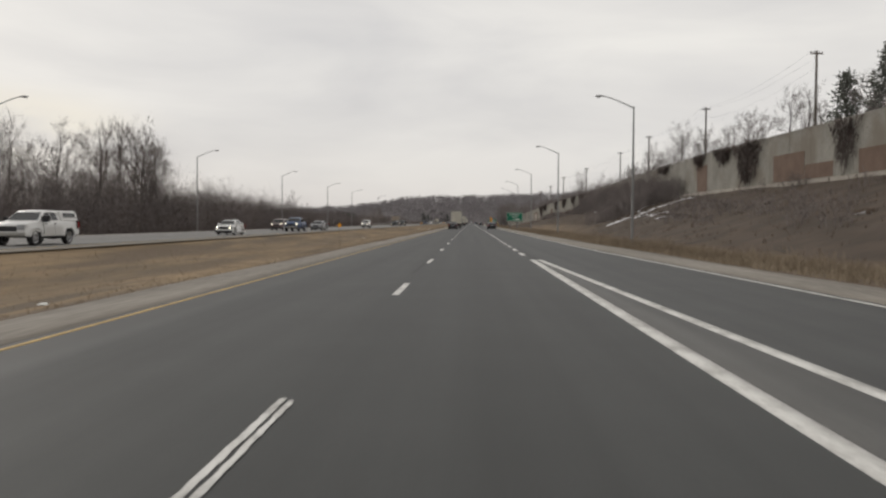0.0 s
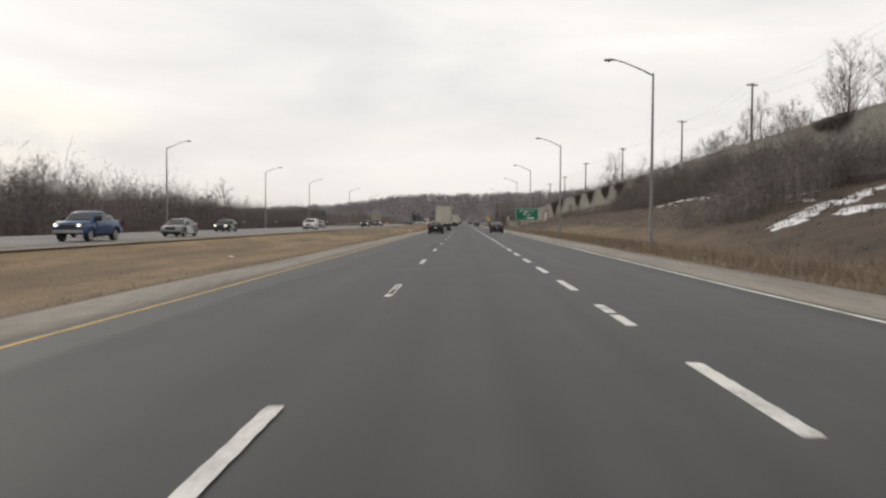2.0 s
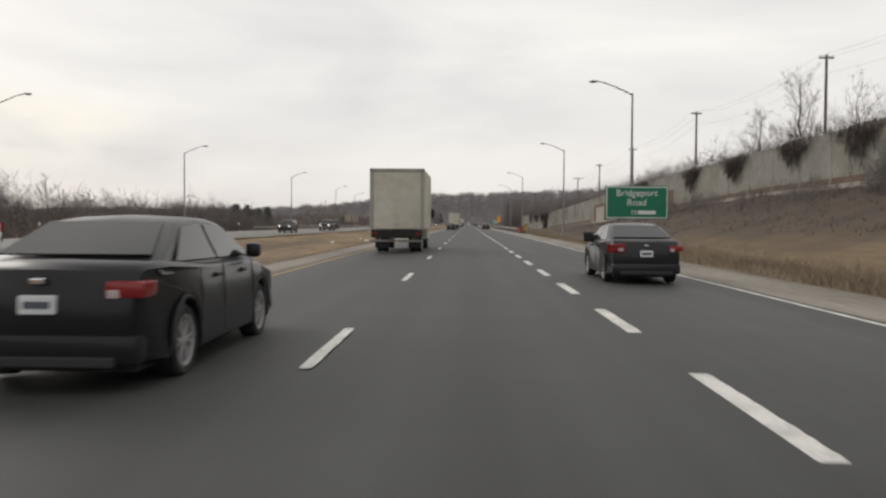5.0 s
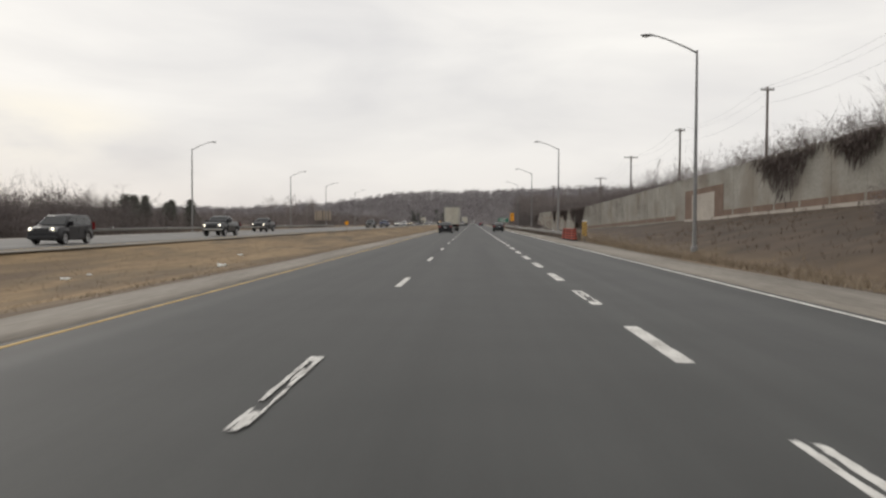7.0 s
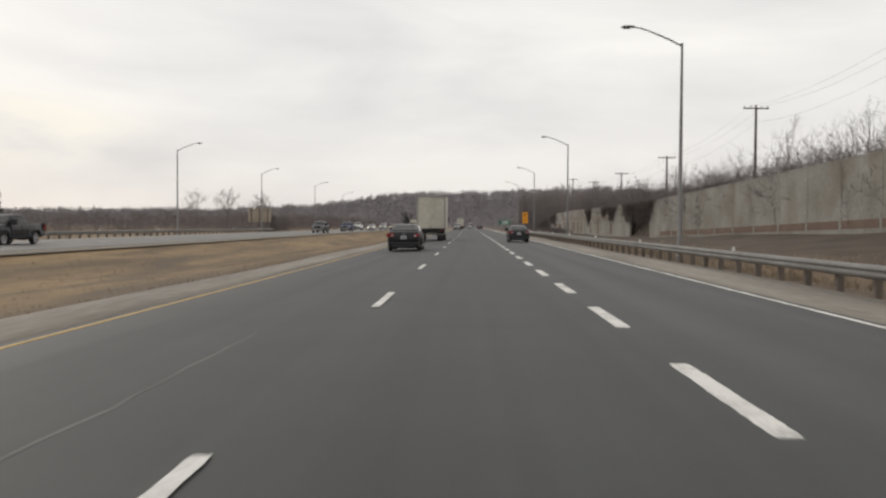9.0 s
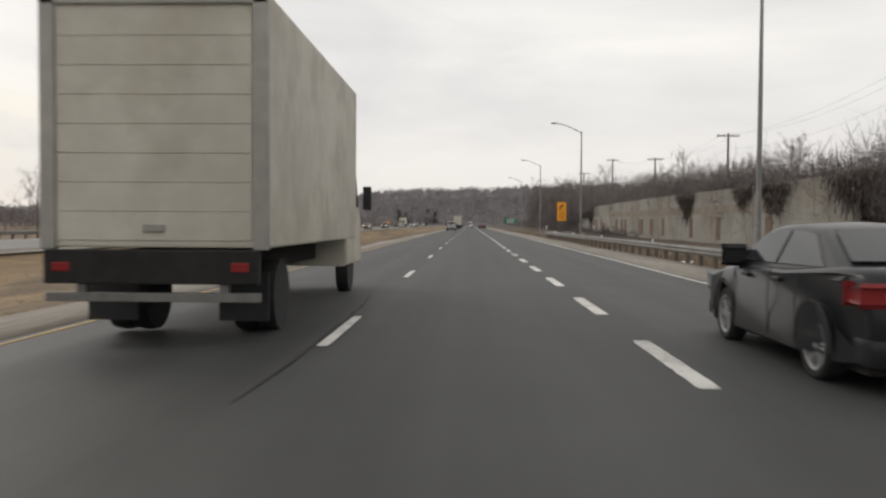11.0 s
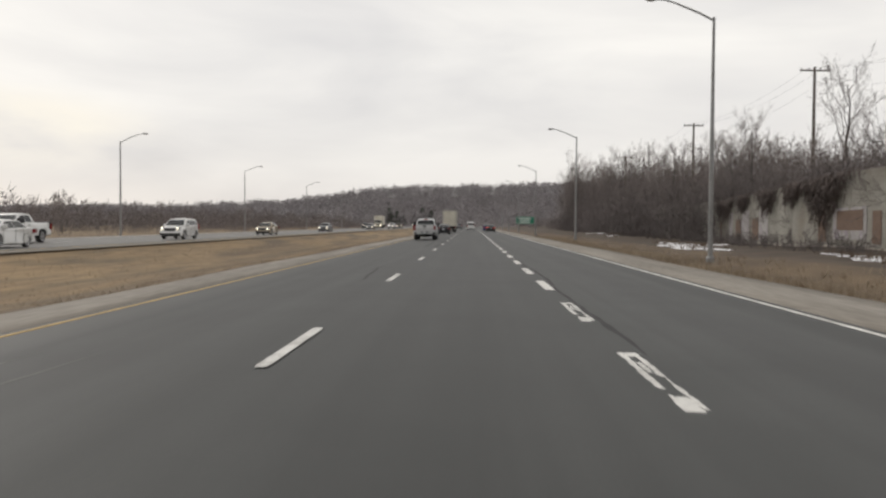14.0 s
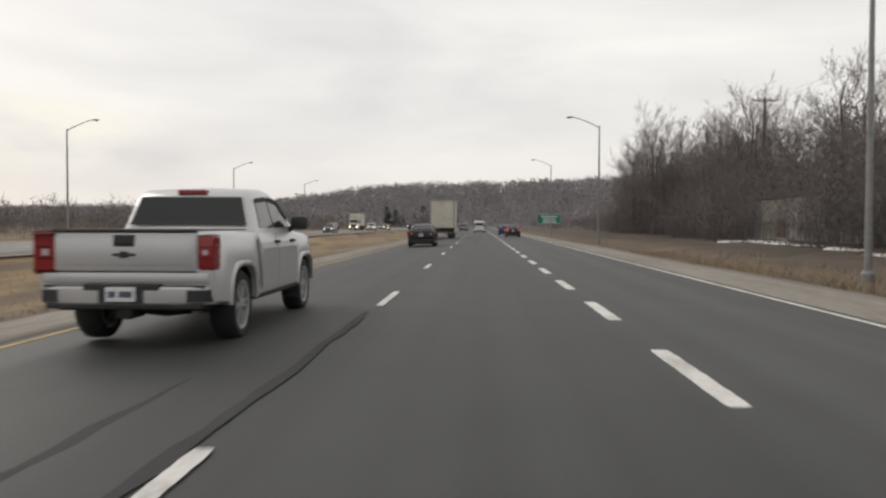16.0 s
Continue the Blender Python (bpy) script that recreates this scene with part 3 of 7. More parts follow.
strip("gore", lambda y: 3.86, lambda y: max(3.9, 3.88 + (32.6 - y) * 0.033), -60, 32.0, 0.0025, DUSTY, road, columns=2, step=4.0)["label"] = "dusty pale asphalt between the joining lines"
strip("edge_line", lambda y: -31.6, lambda y: -31.48, -60, ROAD_END, 0.004, LINE_WHITE, road_far, columns=1, height=flat)
strip("edge_line", lambda y: -19.72, lambda y: -19.6, -60, ROAD_END, 0.004, LINE_YELLOW, road_far, columns=1, height=flat)


def dash_mesh(width, seed, wear):
    """A painted dash three metres long: a solid stripe with chipped edges, or the rims and flakes left where its middle has worn away."""
    rng = random.Random(seed)
    verts, faces = [], []
    if wear < 0.4:
        streaks = [(-0.5, 0.5, 0.0, 3.0)]
    elif wear < 0.45:
        streaks = [(-0.5, 0.5, 0.0, 1.3), (-0.48, 0.46, 1.62, 3.0)]
    elif wear < 0.8:
        streaks = [(-0.5, -0.08, 0.0, 3.0), (0.14, 0.5, rng.uniform(0.05, 0.2), rng.uniform(2.7, 3.0))]
    else:
        streaks = [(-0.5, -0.18, 0.0, 2.1), (-0.45, -0.2, 2.35, 3.0), (0.2, 0.5, 0.0, 1.5), (0.3, 0.5, 1.6, 2.9), (-0.2, 0.3, 2.45, 3.0), (-0.1, 0.15, 0.7, 1.3), (-0.18, 0.25, 0.0, 0.3)]
    for lo, hi, start, end in streaks:
        n = max(4, int((end - start) * 10))
        for k in range(n + 1):
            f = k / n
            pinch = min(1.0, 0.8 + min(f, 1 - f) * 9)
            mid, half = (lo + hi) / 2, (hi - lo) / 2 * pinch
            rough = 0.035 + 0.03 * wear
            j0, j1 = rng.uniform(-rough, rough), rng.uniform(-rough, rough)
            y = -(start + (end - start) * f) + rng.uniform(-0.03, 0.03)
            verts += [((mid - half + j0) * width, y, 0.004), ((mid + half + j1) * width, y, 0.004)]
            if k:
                i = len(verts)
                faces.append((i - 4, i - 2, i - 1, i - 3))
    me = bpy.data.meshes.new("lane_dash")
    me.from_pydata(verts, [], faces)
    me.materials.append(LINE_WHITE)
    return me


LEFT_DASH = [dash_mesh(0.135, s, w) for s, w in ((1, 0.0), (2, 0.2), (3, 0.15), (4, 0.5), (5, 0.0), (6, 0.3), (7, 0.9), (8, 0.42))]
RIGHT_DASH = [dash_mesh(0.21, s, w) for s, w in ((11, 0.0), (12, 0.6), (13, 0.1), (14, 0.2), (15, 0.0), (16, 0.3), (17, 0.05), (18, 0.9), (19, 0.42))]
L_DRIFT = [(0, 0.1, -0.02), (50, 0.5, -0.03), (100, 0.5, -0.05), (130, 0.1, -0.02), (210, 0.1, -0.02), (235, 0.4, -0.04), (258, 0.0, 0.0), (280, -0.1, 0.0), (366, -0.3, 0.05), (402, -0.3, 0.05), (450, -0.6, 0.08), (525, -0.65, 0.08), (1000, -0.65, 0.08)]
R_DRIFT = [(40, -0.6, -0.08), (80, -0.55, -0.09), (105, -0.35, -0.08), (130, -0.2, -0.06), (215, -0.2, -0.07), (250, -0.05, -0.03), (290, 0.15, -0.03), (365, 0.2, 0.02), (400, 0.3, 0.0), (430, 0.35, 0.05), (520, 0.35, 0.03), (1000, 0.35, 0.03)]
for k in range(-2, 80):
    dash = new("lane_dash", LEFT_DASH[7 if k == 22 else 6 if k in (6, 18) else 3 if k in (0, 9, 10) else (0, 1, 2, 4, 5)[(k * 2 + 3) % 5]])
    dash.parent, dash.location = road, (curve_at(L_DRIFT, 6.22 + 12 * k)[1], 6.22 + 12 * k + curve_at(L_DRIFT, 6.22 + 12 * k)[0], 0.0)
for k in range(7, 120):
    dash = new("lane_dash", RIGHT_DASH[7 if k in (36, 39, 73, 75, 76) else 8 if k == 13 else 1 if k in (19, 35, 37, 64, 72) else (0, 2, 4, 5, 6)[(k * 3 + 2) % 5]])
    dash.parent, dash.location = road, (3.75 + curve_at(R_DRIFT, -2.18 + 6 * k)[1], -2.18 + 6 * k + curve_at(R_DRIFT, -2.18 + 6 * k)[0], crown(3.75))
for k in range(-4, 60):
    dash = new("lane_dash", LEFT_DASH[k % 3])
    dash.parent, dash.location = road_far, (-25.6, 4.0 + 12 * k, 0.0)


def crack(x, y0, y1, width, mat, seed, drift=0.0, label="", wander=0.03):
    """A wandering thin crack line along the road."""
    rng = random.Random(seed)
    ys = np.arange(y0, y1, 0.45)
    verts, faces = [], []
    off = 0.0
    for n, y in enumerate(ys):
        off = off * 0.94 + rng.uniform(-wander, wander)
        xx = x + off + drift * (y - y0) / (y1 - y0)
        w = width * rng.uniform(0.55, 1.2) / 2 * min(1, 0.25 + n / 4, 0.25 + (len(ys) - 1 - n) / 4)
        verts += [(xx - w, y, crown(xx) + 0.0025), (xx + w, y, crown(xx) + 0.0025)]
        if n:
            faces.append((2 * n - 2, 2 * n - 1, 2 * n + 1, 2 * n))
    me = bpy.data.meshes.new("crack")
    me.from_pydata(verts, [], faces)
    link_mesh("crack", me, mat, road, label)


SEALED = [(-0.14, 22, 31, 0.035, 0.0), (-0.3, 104, 112, 0.12, 0.05), (-0.14, 249, 256, 0.05, 0.05), (-0.14, 348, 358, 0.05, 0.0), (-0.15, 488, 518, 0.13, 0.05), (-0.8, 489, 512, 0.12, -0.12), (-0.6, 459, 466, 0.08, -0.3), (-1.1, 463, 467, 0.06, 0.3), (3.98, 448, 474, 0.11, -0.05), (4.02, 30, 50, 0.04, -0.1)]
for n, (x, a, b, w, d) in enumerate(SEALED):
    crack(x, a, b, w, TAR, 30 + n, d, "black tar-sealed crack")
OPEN = [(-3.1, 70, 90, 0.05, 0.45), (-3.05, 92, 112, 0.04, 0.1), (-3.05, 113, 128, 0.05, 0.6), (-2.5, 126, 133, 0.04, -0.4), (-0.95, 265, 288, 0.045, -0.15), (-0.98, 207, 218, 0.04, 0.25), (-2.6, 300, 318, 0.05, 0.3), (-2.9, 428, 448, 0.05, 0.2), (-2.2, 440, 448, 0.05, 0.2), (3.95, 117, 124, 0.04, 0.1), (0.35, 112.5, 114.5, 0.04, 0.1)]
for n, (x, a, b, w, d) in enumerate(OPEN):
    crack(x, a, b, w, PALE_CRACK, 60 + n, d, "pale open crack", 0.04)

# ---- noise wall on the bank ----
wall = structure(thing("noise_wall", "beige concrete noise wall with brown insets, ivy-hung", "wall"), "", "")
BAY = 4.9
bays = np.arange(-58.0, 572.0, BAY)


def wall_at(y):
    x, foot, top = curve_at(WALL, y)
    return x, foot, top


def slab_between(y0, y1, low, high, thick, out=0.0, inset=0.0):
    """A wall piece between two stations; low and high are shares of the height."""
    bm = bmesh.new()
    vs = []
    for y in (y0, y1):
        x, foot, top = wall_at(y)
        for t in (-thick / 2 - out, thick / 2 - inset):
            for share in (low, high):
                vs.append(bm.verts.new((x + t, y, foot - 0.2 + (top - foot + 0.2) * share)))
    for f in ((0, 1, 3, 2), (4, 6, 7, 5), (0, 4, 5, 1), (2, 3, 7, 6), (1, 5, 7, 3), (0, 2, 6, 4)):
        bm.faces.new([vs[k] for k in f])
    return bm


wall_rng = random.Random(8)
for n, y in enumerate(bays):
    if 377 < y < 386:
        continue
    part("panel", slab_between(y + 0.16, y + BAY - 0.16, 0.0, 1.0, 0.2), CONCRETE, wall)
    part("post", slab_between(y - 0.16, y + 0.16, -0.02, 1.005, 0.25), CONCRETE, wall)
    part("coping", slab_between(y + 0.16, y + BAY - 0.16, 1.0, 1.03, 0.26), CONCRETE, wall)
    if y < 300 or y > 470:
        part("footing", slab_between(y + 0.16, y + BAY - 0.16, -0.03, 0.075, 0.5, 0.25), FOOTING, wall)
    if y < 50 and n % 7 in (2, 3, 4):
        part("inset", slab_between(y + 0.4, y + BAY - 0.4, 0.1, 0.42 if n % 7 != 3 else 0.62, 0.2, 0.03), BRICK_RED, wall, "brown brick-textured inset")
    elif 210 <= y < 300 or 306 <= y < 372:
        part("inset", slab_between(y + 0.2, y + BAY - 0.2, 0.09, 0.2, 0.2, 0.03), BRICK_RED, wall, "brown brick-textured inset")
    elif 500 <= y < 515 or 560 < y < 568:
        part("painted_patch", slab_between(y + 0.3, y + 2.4, 0.1, 0.72, 0.2, 0.03), GRAFFITI, wall, "faded white painted patch")
        part("inset", slab_between(y + 2.6, y + 4.2, 0.12, 0.55, 0.2, 0.03), BRICK_RED, wall, "brown brick-textured inset")
    elif y >= 395:
        if n % 2 and y < 428:
            a = wall_rng.uniform(0.6, 2.6)
            part("inset", slab_between(y + a, y + a + 1.1, 0.12, 0.52, 0.2, 0.03), BRICK_RED, wall, "brown brick-textured inset")
        if y < 466:
            part("band", slab_between(y + 0.16, y + BAY - 0.16, 0.6, 0.74, 0.2, 0.03), CONCRETE_POST, wall, "brown textured band")

for a, b in ((434.3, 435.8), (439.7, 442.3), (451.2, 453.0), (454.5, 456.0), (459.0, 461.0), (475.8, 477.2), (482.0, 483.0), (489.4, 490.6)):
    part("inset", slab_between(a, b, 0.12, 0.52, 0.2, 0.035), BRICK_RED, wall, "brown brick-textured inset")
part("painted_patch", slab_between(483.7, 488.3, 0.16, 0.58, 0.2, 0.03), GRAFFITI, wall, "faded pale surround")
for a, b, low, high in ((472.0, 475.8, 0.02, 0.4), (484.1, 487.7, 0.28, 0.54), (75.5, 83.0, 0.1, 0.62), (69.5, 75.3, 0.1, 0.36), (59.0, 65.0, 0.1, 0.48), (106.0, 110.5, 0.08, 0.75)):
    part("inset", slab_between(a, b, low, high, 0.2, 0.04), BRICK_RED, wall, "brown brick-textured inset")
part("inset", slab_between(252.5, 255.6, 0.12, 0.62, 0.2, 0.05), BRICK_RED, wall, "brown brick-textured inset")
part("inset", slab_between(292.6, 305.6, 0.06, 0.74, 0.2, 0.04), BRICK_RED, wall, "brown brick-textured surround")
part("door_panel", slab_between(295.2, 302.8, 0.05, 0.62, 0.2, 0.07), FOOTING, wall, "pale blank panel in the wall")

# ---- guard rails ----


def w_beam(x, y0, y1, face, ground_z):
    """Double-wave steel rail; face is -1 where it looks to smaller x."""
    wave = [(0.0, 0.0), (0.045, 0.02), (0.075, 0.06), (0.075, 0.1), (0.03, 0.145), (0.03, 0.165), (0.075, 0.21), (0.075, 0.25), (0.045, 0.29), (0.0, 0.31)]
    ys = np.arange(y0, y1 + 0.1, 3.81)
    verts, q = [], []
    for y in ys:
        for d, h in wave:
            verts.append((x + face * d, y, ground_z + 0.42 + h))
        for d, h in reversed(wave):
            verts.append((x + face * (d - 0.012), y, ground_z + 0.42 + h))
    n = 2 * len(wave)
    for r in range(len(ys) - 1):
        for k in range(n):
            q.append((r * n + k, r * n + (k + 1) % n, (r + 1) * n + (k + 1) % n, (r + 1) * n + k))
    return mesh_of("rail", np.array(verts), [np.array(q)])


def guard_rail(x, y0, y1, face, ground_z, label):
    rail = thing("guard_rail", label, "guard rail")
    structure(rail)
    link_mesh("rail", w_beam(x, y0, y1, face, ground_z), STEEL, rail, "galvanised double-wave steel rail", smooth=True)
    post_me = part("post", box(-0.08, -0.075, -0.4, 0.08, 0.075, 0.72, 0.01), WOOD_POLE, rail, "weathered wooden post")
    block_me = part("spacer", box(-0.09, -0.07, 0.4, 0.09, 0.07, 0.73, 0.01), WOOD_POLE, rail)
    m = int((y1 - y0) / 1.905)
    for k in range(m + 1):
        p = post_me if k == 0 else new("post", post_me.data)
        s = block_me if k == 0 else new("spacer", block_me.data)
        p.parent = s.parent = rail
        p.location = (x - face * 0.27, y0 + 0.4 + k * 1.905, ground_z)
        s.location = (x - face * 0.1, y0 + 0.4 + k * 1.905, ground_z)
        if k % 8 == 3:
            r = part("reflector", box(-0.05, -0.012, 0.73, 0.05, 0.012, 0.86, 0.004), WHITE_SHEET, rail, "small white reflector")
            r.location = (x - face * 0.1, y0 + 0.4 + k * 1.905, ground_z)
    for yy, way in ((y0, -1), (y1, 1)):
        nose = lathe([(0.0, 0.0), (0.16, 0.0), (0.17, 0.31), (0.0, 0.31)], segments=12)
        for v in nose.verts:
            v.co = Vector((x - face * 0.02 + v.co.x * 0.45, yy + v.co.y, ground_z + 0.42 + v.co.z))
        part("end_cap", nose, STEEL, rail, smooth=True)
    return rail


guard_rail(10.2, 284.0, 438.0, -1, -0.17, "galvanised steel guard rail on wooden posts beside the shoulder")
guard_rail(-34.0, 290.0, 428.0, 1, -0.1, "galvanised steel guard rail beside the oncoming carriageway")

# ---- trees and brush ----


def rods(p0, p1, r0, r1):
    """Three-sided tapered rods for many pairs of points: verts and quads."""
    p0, p1 = np.asarray(p0, float), np.asarray(p1, float)
    r0, r1 = np.asarray(r0, float)[:, None], np.asarray(r1, float)[:, None]
    way = p1 - p0
    way /= np.linalg.norm(way, axis=1)[:, None] + 1e-9
    ref = np.where(np.abs(way[:, 2:]) > 0.9, [[1.0, 0, 0]], [[0, 0, 1.0]])
    side = np.cross(way, ref)
    side /= np.linalg.norm(side, axis=1)[:, None]
    up = np.cross(way, side)
    v = []
    for p, r in ((p0, r0), (p1, r1)):
        for a in (0, 2.0944, 4.18879):
            v.append(p + r * (side * math.cos(a) + up * math.sin(a)))
    verts = np.stack(v, 1).reshape(-1, 3)
    k = np.arange(len(p0))[:, None] * 6
    quads = np.concatenate([k + np.array([[a, (a + 1) % 3, 3 + (a + 1) % 3, 3 + a]]) for a in range(3)])
    return verts, quads


def spikes(p0, p1, r0):
    """Three-sided pointed twigs: verts and triangles."""
    p0, p1 = np.asarray(p0, float), np.asarray(p1, float)
    r0 = np.asarray(r0, float)[:, None]
    way = p1 - p0
    way /= np.linalg.norm(way, axis=1)[:, None] + 1e-9
    ref = np.where(np.abs(way[:, 2:]) > 0.9, [[1.0, 0, 0]], [[0, 0, 1.0]])
    side = np.cross(way, ref)
    side /= np.linalg.norm(side, axis=1)[:, None]
    up = np.cross(way, side)
    v = [p0 + r0 * (side * math.cos(a) + up * math.sin(a)) for a in (0, 2.0944, 4.18879)] + [p1]
    verts = np.stack(v, 1).reshape(-1, 3)
    k = np.arange(len(p0))[:, None] * 4
    tris = np.concatenate([k + np.array([[a, (a + 1) % 3, 3]]) for a in range(3)])
    return verts, tris


def blades(p0, p1, r0, rng):
    """Single pointed triangles turned at random, for the finest twigs: verts and triangles."""
    p0, p1 = np.asarray(p0, float), np.asarray(p1, float)
    way = p1 - p0
    side = np.cross(way, rng.normal(0, 1, way.shape))
    side *= np.asarray(r0, float)[:, None] / (np.linalg.norm(side, axis=1)[:, None] + 1e-9)
    v = np.stack([p0 - side, p0 + side, p1], 1).reshape(-1, 3)
    return v, np.arange(len(v)).reshape(-1, 3)


TREE_DATA = {}


def bare_tree(seed, height, spread, twigs=1.0, mains=15):
    """Trunk and crown meshes of a leafless tree."""
    rng = np.random.RandomState(seed)
    trunk, limbs, ends = [], [], []
    lean = rng.uniform(-0.05, 0.05, 2)
    pts = [np.array([0.0, 0, -0.3])]
    top = height * rng.uniform(0.72, 0.85)
    for k in range(1, 8):
        f = k / 7
        pts.append(np.array([lean[0] * height * f + rng.normal(0, 0.012 * height) * f, lean[1] * height * f + rng.normal(0, 0.012 * height) * f, top * f]))
    rad = [height * 0.0145 * (1 - 0.82 * k / 7) + 0.012 for k in range(8)]
    for k in range(7):
        trunk.append((pts[k], pts[k + 1], rad[k], rad[k + 1]))

    def along(f):
        k = min(int(f * 7), 6)
        return pts[k] + (pts[k + 1] - pts[k]) * (f * 7 - k), rad[k]

    def branch(start, way, length, radius, level):
        p, w = start, way / np.linalg.norm(way)
        steps = 3 if level == 0 else 2
        nodes = [p]
        for s in range(steps):
            w = w + rng.normal(0, 0.19, 3) + np.array([0, 0, 0.14])
            w /= np.linalg.norm(w)
            q = p + w * length / steps
            r0, r1 = radius * (1 - s / steps * 0.75), radius * (1 - (s + 1) / steps * 0.75)
            limbs.append((p, q, r0, r1))
            p = q
            nodes.append(p)
        count = int(5 if level == 0 and mains > 12 else (4 if level == 0 else 7 * twigs))
        for c in range(count):
            f = rng.uniform(0.3, 1.0) * steps
            k = min(int(f), steps - 1)
            s = nodes[k] + (nodes[k + 1] - nodes[k]) * (f - k)
            out = w + rng.normal(0, 0.62, 3)
            out[2] += 0.25
            out /= np.linalg.norm(out)
            if level == 0:
                branch(s, out, length * rng.uniform(0.32, 0.5), radius * 0.4, 1)
            else:
                e = s + out * length * rng.uniform(0.35, 0.8)
                ends.append((s, e, max(radius * 0.4, 0.011)))
                for _ in range(2 if mains > 12 else 1):
                    o2 = out + rng.normal(0, 0.6, 3)
                    m = s + (e - s) * rng.uniform(0.35, 0.9)
                    ends.append((m, m + o2 * length * rng.uniform(0.2, 0.42), 0.012))
        ends.append((p, p + w * length * 0.4, max(radius * 0.4, 0.012)))

    for k in range(mains):
        f = 0.26 + 0.73 * (k + rng.uniform(0, 0.9)) / mains
        s, r = along(min(f, 0.995))
        a = k * 2.4 + rng.uniform(-0.5, 0.5)
        rise = 0.45 + 0.9 * f
        branch(s, np.array([math.cos(a), math.sin(a), rise]), height * spread * rng.uniform(0.3, 0.45) * (1.18 - 0.6 * f), r * 0.42, 0)
    tv, tq = rods(*zip(*trunk))
    lv, lq = rods(*zip(*limbs))
    ev, et = blades(*zip(*ends), rng)
    TREE_DATA[seed] = (np.concatenate([tv, lv, ev]), np.concatenate([tq, lq + len(tv)]), et + len(tv) + len(lv))
    return mesh_of("trunk", tv, [tq]), mesh_of("crown", np.concatenate([lv, ev]), [lq, et + len(lv)])


def tree_thing(seed, height, spread, label):
    t = thing("bare_tree", label, "tree", "bare trees")
    trunk, crown_mesh = bare_tree(seed, height, spread)
    link_mesh("trunk", trunk, BARK, t)
    link_mesh("crown", crown_mesh, TWIG, t, "leafless branches and twigs")
    return t


TREES = [tree_thing(s, h, w, lab) for s, h, w, lab in [
    (1, 10.0, 0.95, "leafless grey deciduous tree with a rounded crown"), (2, 13.0, 0.75, "tall leafless grey deciduous tree"),
    (3, 15.5, 0.6, "tall slender leafless poplar tree"), (4, 8.0, 1.05, "low spreading leafless tree"),
    (5, 11.5, 0.85, "leafless grey deciduous tree with dense twigs"), (6, 9.0, 0.8, "young leafless tree in the brush"),
    (7, 14.0, 0.8, "tall leafless tree with forked limbs")]]


def conifer_thing(seed, height):
    rng = np.random.RandomState(seed)
    t = thing("conifer", "dark green conifer at the edge of the wood", "tree", "conifers")
    part("trunk", tube([(0, 0, -0.3), (0, 0, height * 0.95)], [height * 0.018, 0.02], 6), BARK, t)
    a, b, r = [], [], []
    # foliage hangs in uneven clumps on a pointed outline
    for k in range(46):
        f = 0.1 + 0.86 * (k + rng.uniform(0, 1)) / 46
        ang = k * 2.4 + rng.uniform(-0.6, 0.6)
        wide = height * 0.3 * (1.02 - 0.9 * f) * min(1.0, 0.5 + 3.5 * f) * rng.uniform(0.5, 1.1)
        mid = np.array([wide * 0.75 * math.cos(ang), wide * 0.75 * math.sin(ang), height * f])
        clump = height * rng.uniform(0.075, 0.13) * (1.1 - 0.5 * f)
        start = mid + rng.normal(0, 0.5, (30, 3)) * clump * (1.0, 1.0, 0.7)
        way = rng.normal(0, 1, (30, 3)) + (0.8 * math.cos(ang), 0.8 * math.sin(ang), 0.25)
        way /= np.linalg.norm(way, axis=1)[:, None]
        a.extend(start), b.extend(start + way * clump * rng.uniform(0.5, 1.0, (30, 1)))
        r.extend(rng.uniform(0.05, 0.11, 30))
    v, tr = spikes(a, b, r)
    link_mesh("crown", mesh_of("crown", v, [tr]), NEEDLE, t, "dark green needles")
    return t


CONIFERS = [conifer_thing(21, 7.0), conifer_thing(22, 9.5)]
tree_rng = random.Random(77)
FIRST_USE = set()


def plant(kind, x, y, size=1.0):
    m = Matrix.LocRotScale((x, y, land(x, y)), Euler((0, 0, tree_rng.uniform(0, 6.28))), None)
    src = kind
    if src.name not in FIRST_USE:
        FIRST_USE.add(src.name)
        src.matrix_basis = m
        src.scale = (size,) * 3
        return src
    c = copy_thing(src, m)
    c.scale = (size * tree_rng.uniform(0.92, 1.08), size * tree_rng.uniform(0.92, 1.08), size)
    return c


LIGHT = {}
for kind, h, w in ((1, 10.0, 0.95), (2, 13.0, 0.75), (4, 8.0, 1.05), (5, 11.5, 0.85), (6, 9.0, 0.8), (7, 14.0, 0.8)):
    spare = bare_tree(kind + 100, h, w, 0.8, 11)
    LIGHT[kind] = TREE_DATA[kind + 100]
    for me in spare:
        bpy.data.meshes.remove(me)


def joined_wood(spots, seed, label):
    """Trees too many to tell apart, joined into one mesh; spots are rows (x, y, kind, size)."""
    rng = np.random.RandomState(seed)
    verts, quads, tris, base = [], [], [], 0
    for x, y, kind, size in spots:
        v, q, t = LIGHT[kind]
        a = rng.uniform(0, 6.283)
        turn = np.array([[math.cos(a), -math.sin(a), 0], [math.sin(a), math.cos(a), 0], [0, 0, 1]])
        verts.append(v @ turn.T * size + (x, y, land(x, y)))
        quads.append(q + base), tris.append(t + base)
        base += len(v)
    ob = link_mesh("wood", mesh_of("wood", np.concatenate(verts), [np.concatenate(quads), np.concatenate(tris)]), TWIG)
    return tagged(ob, label, "wood", kind="stuff")


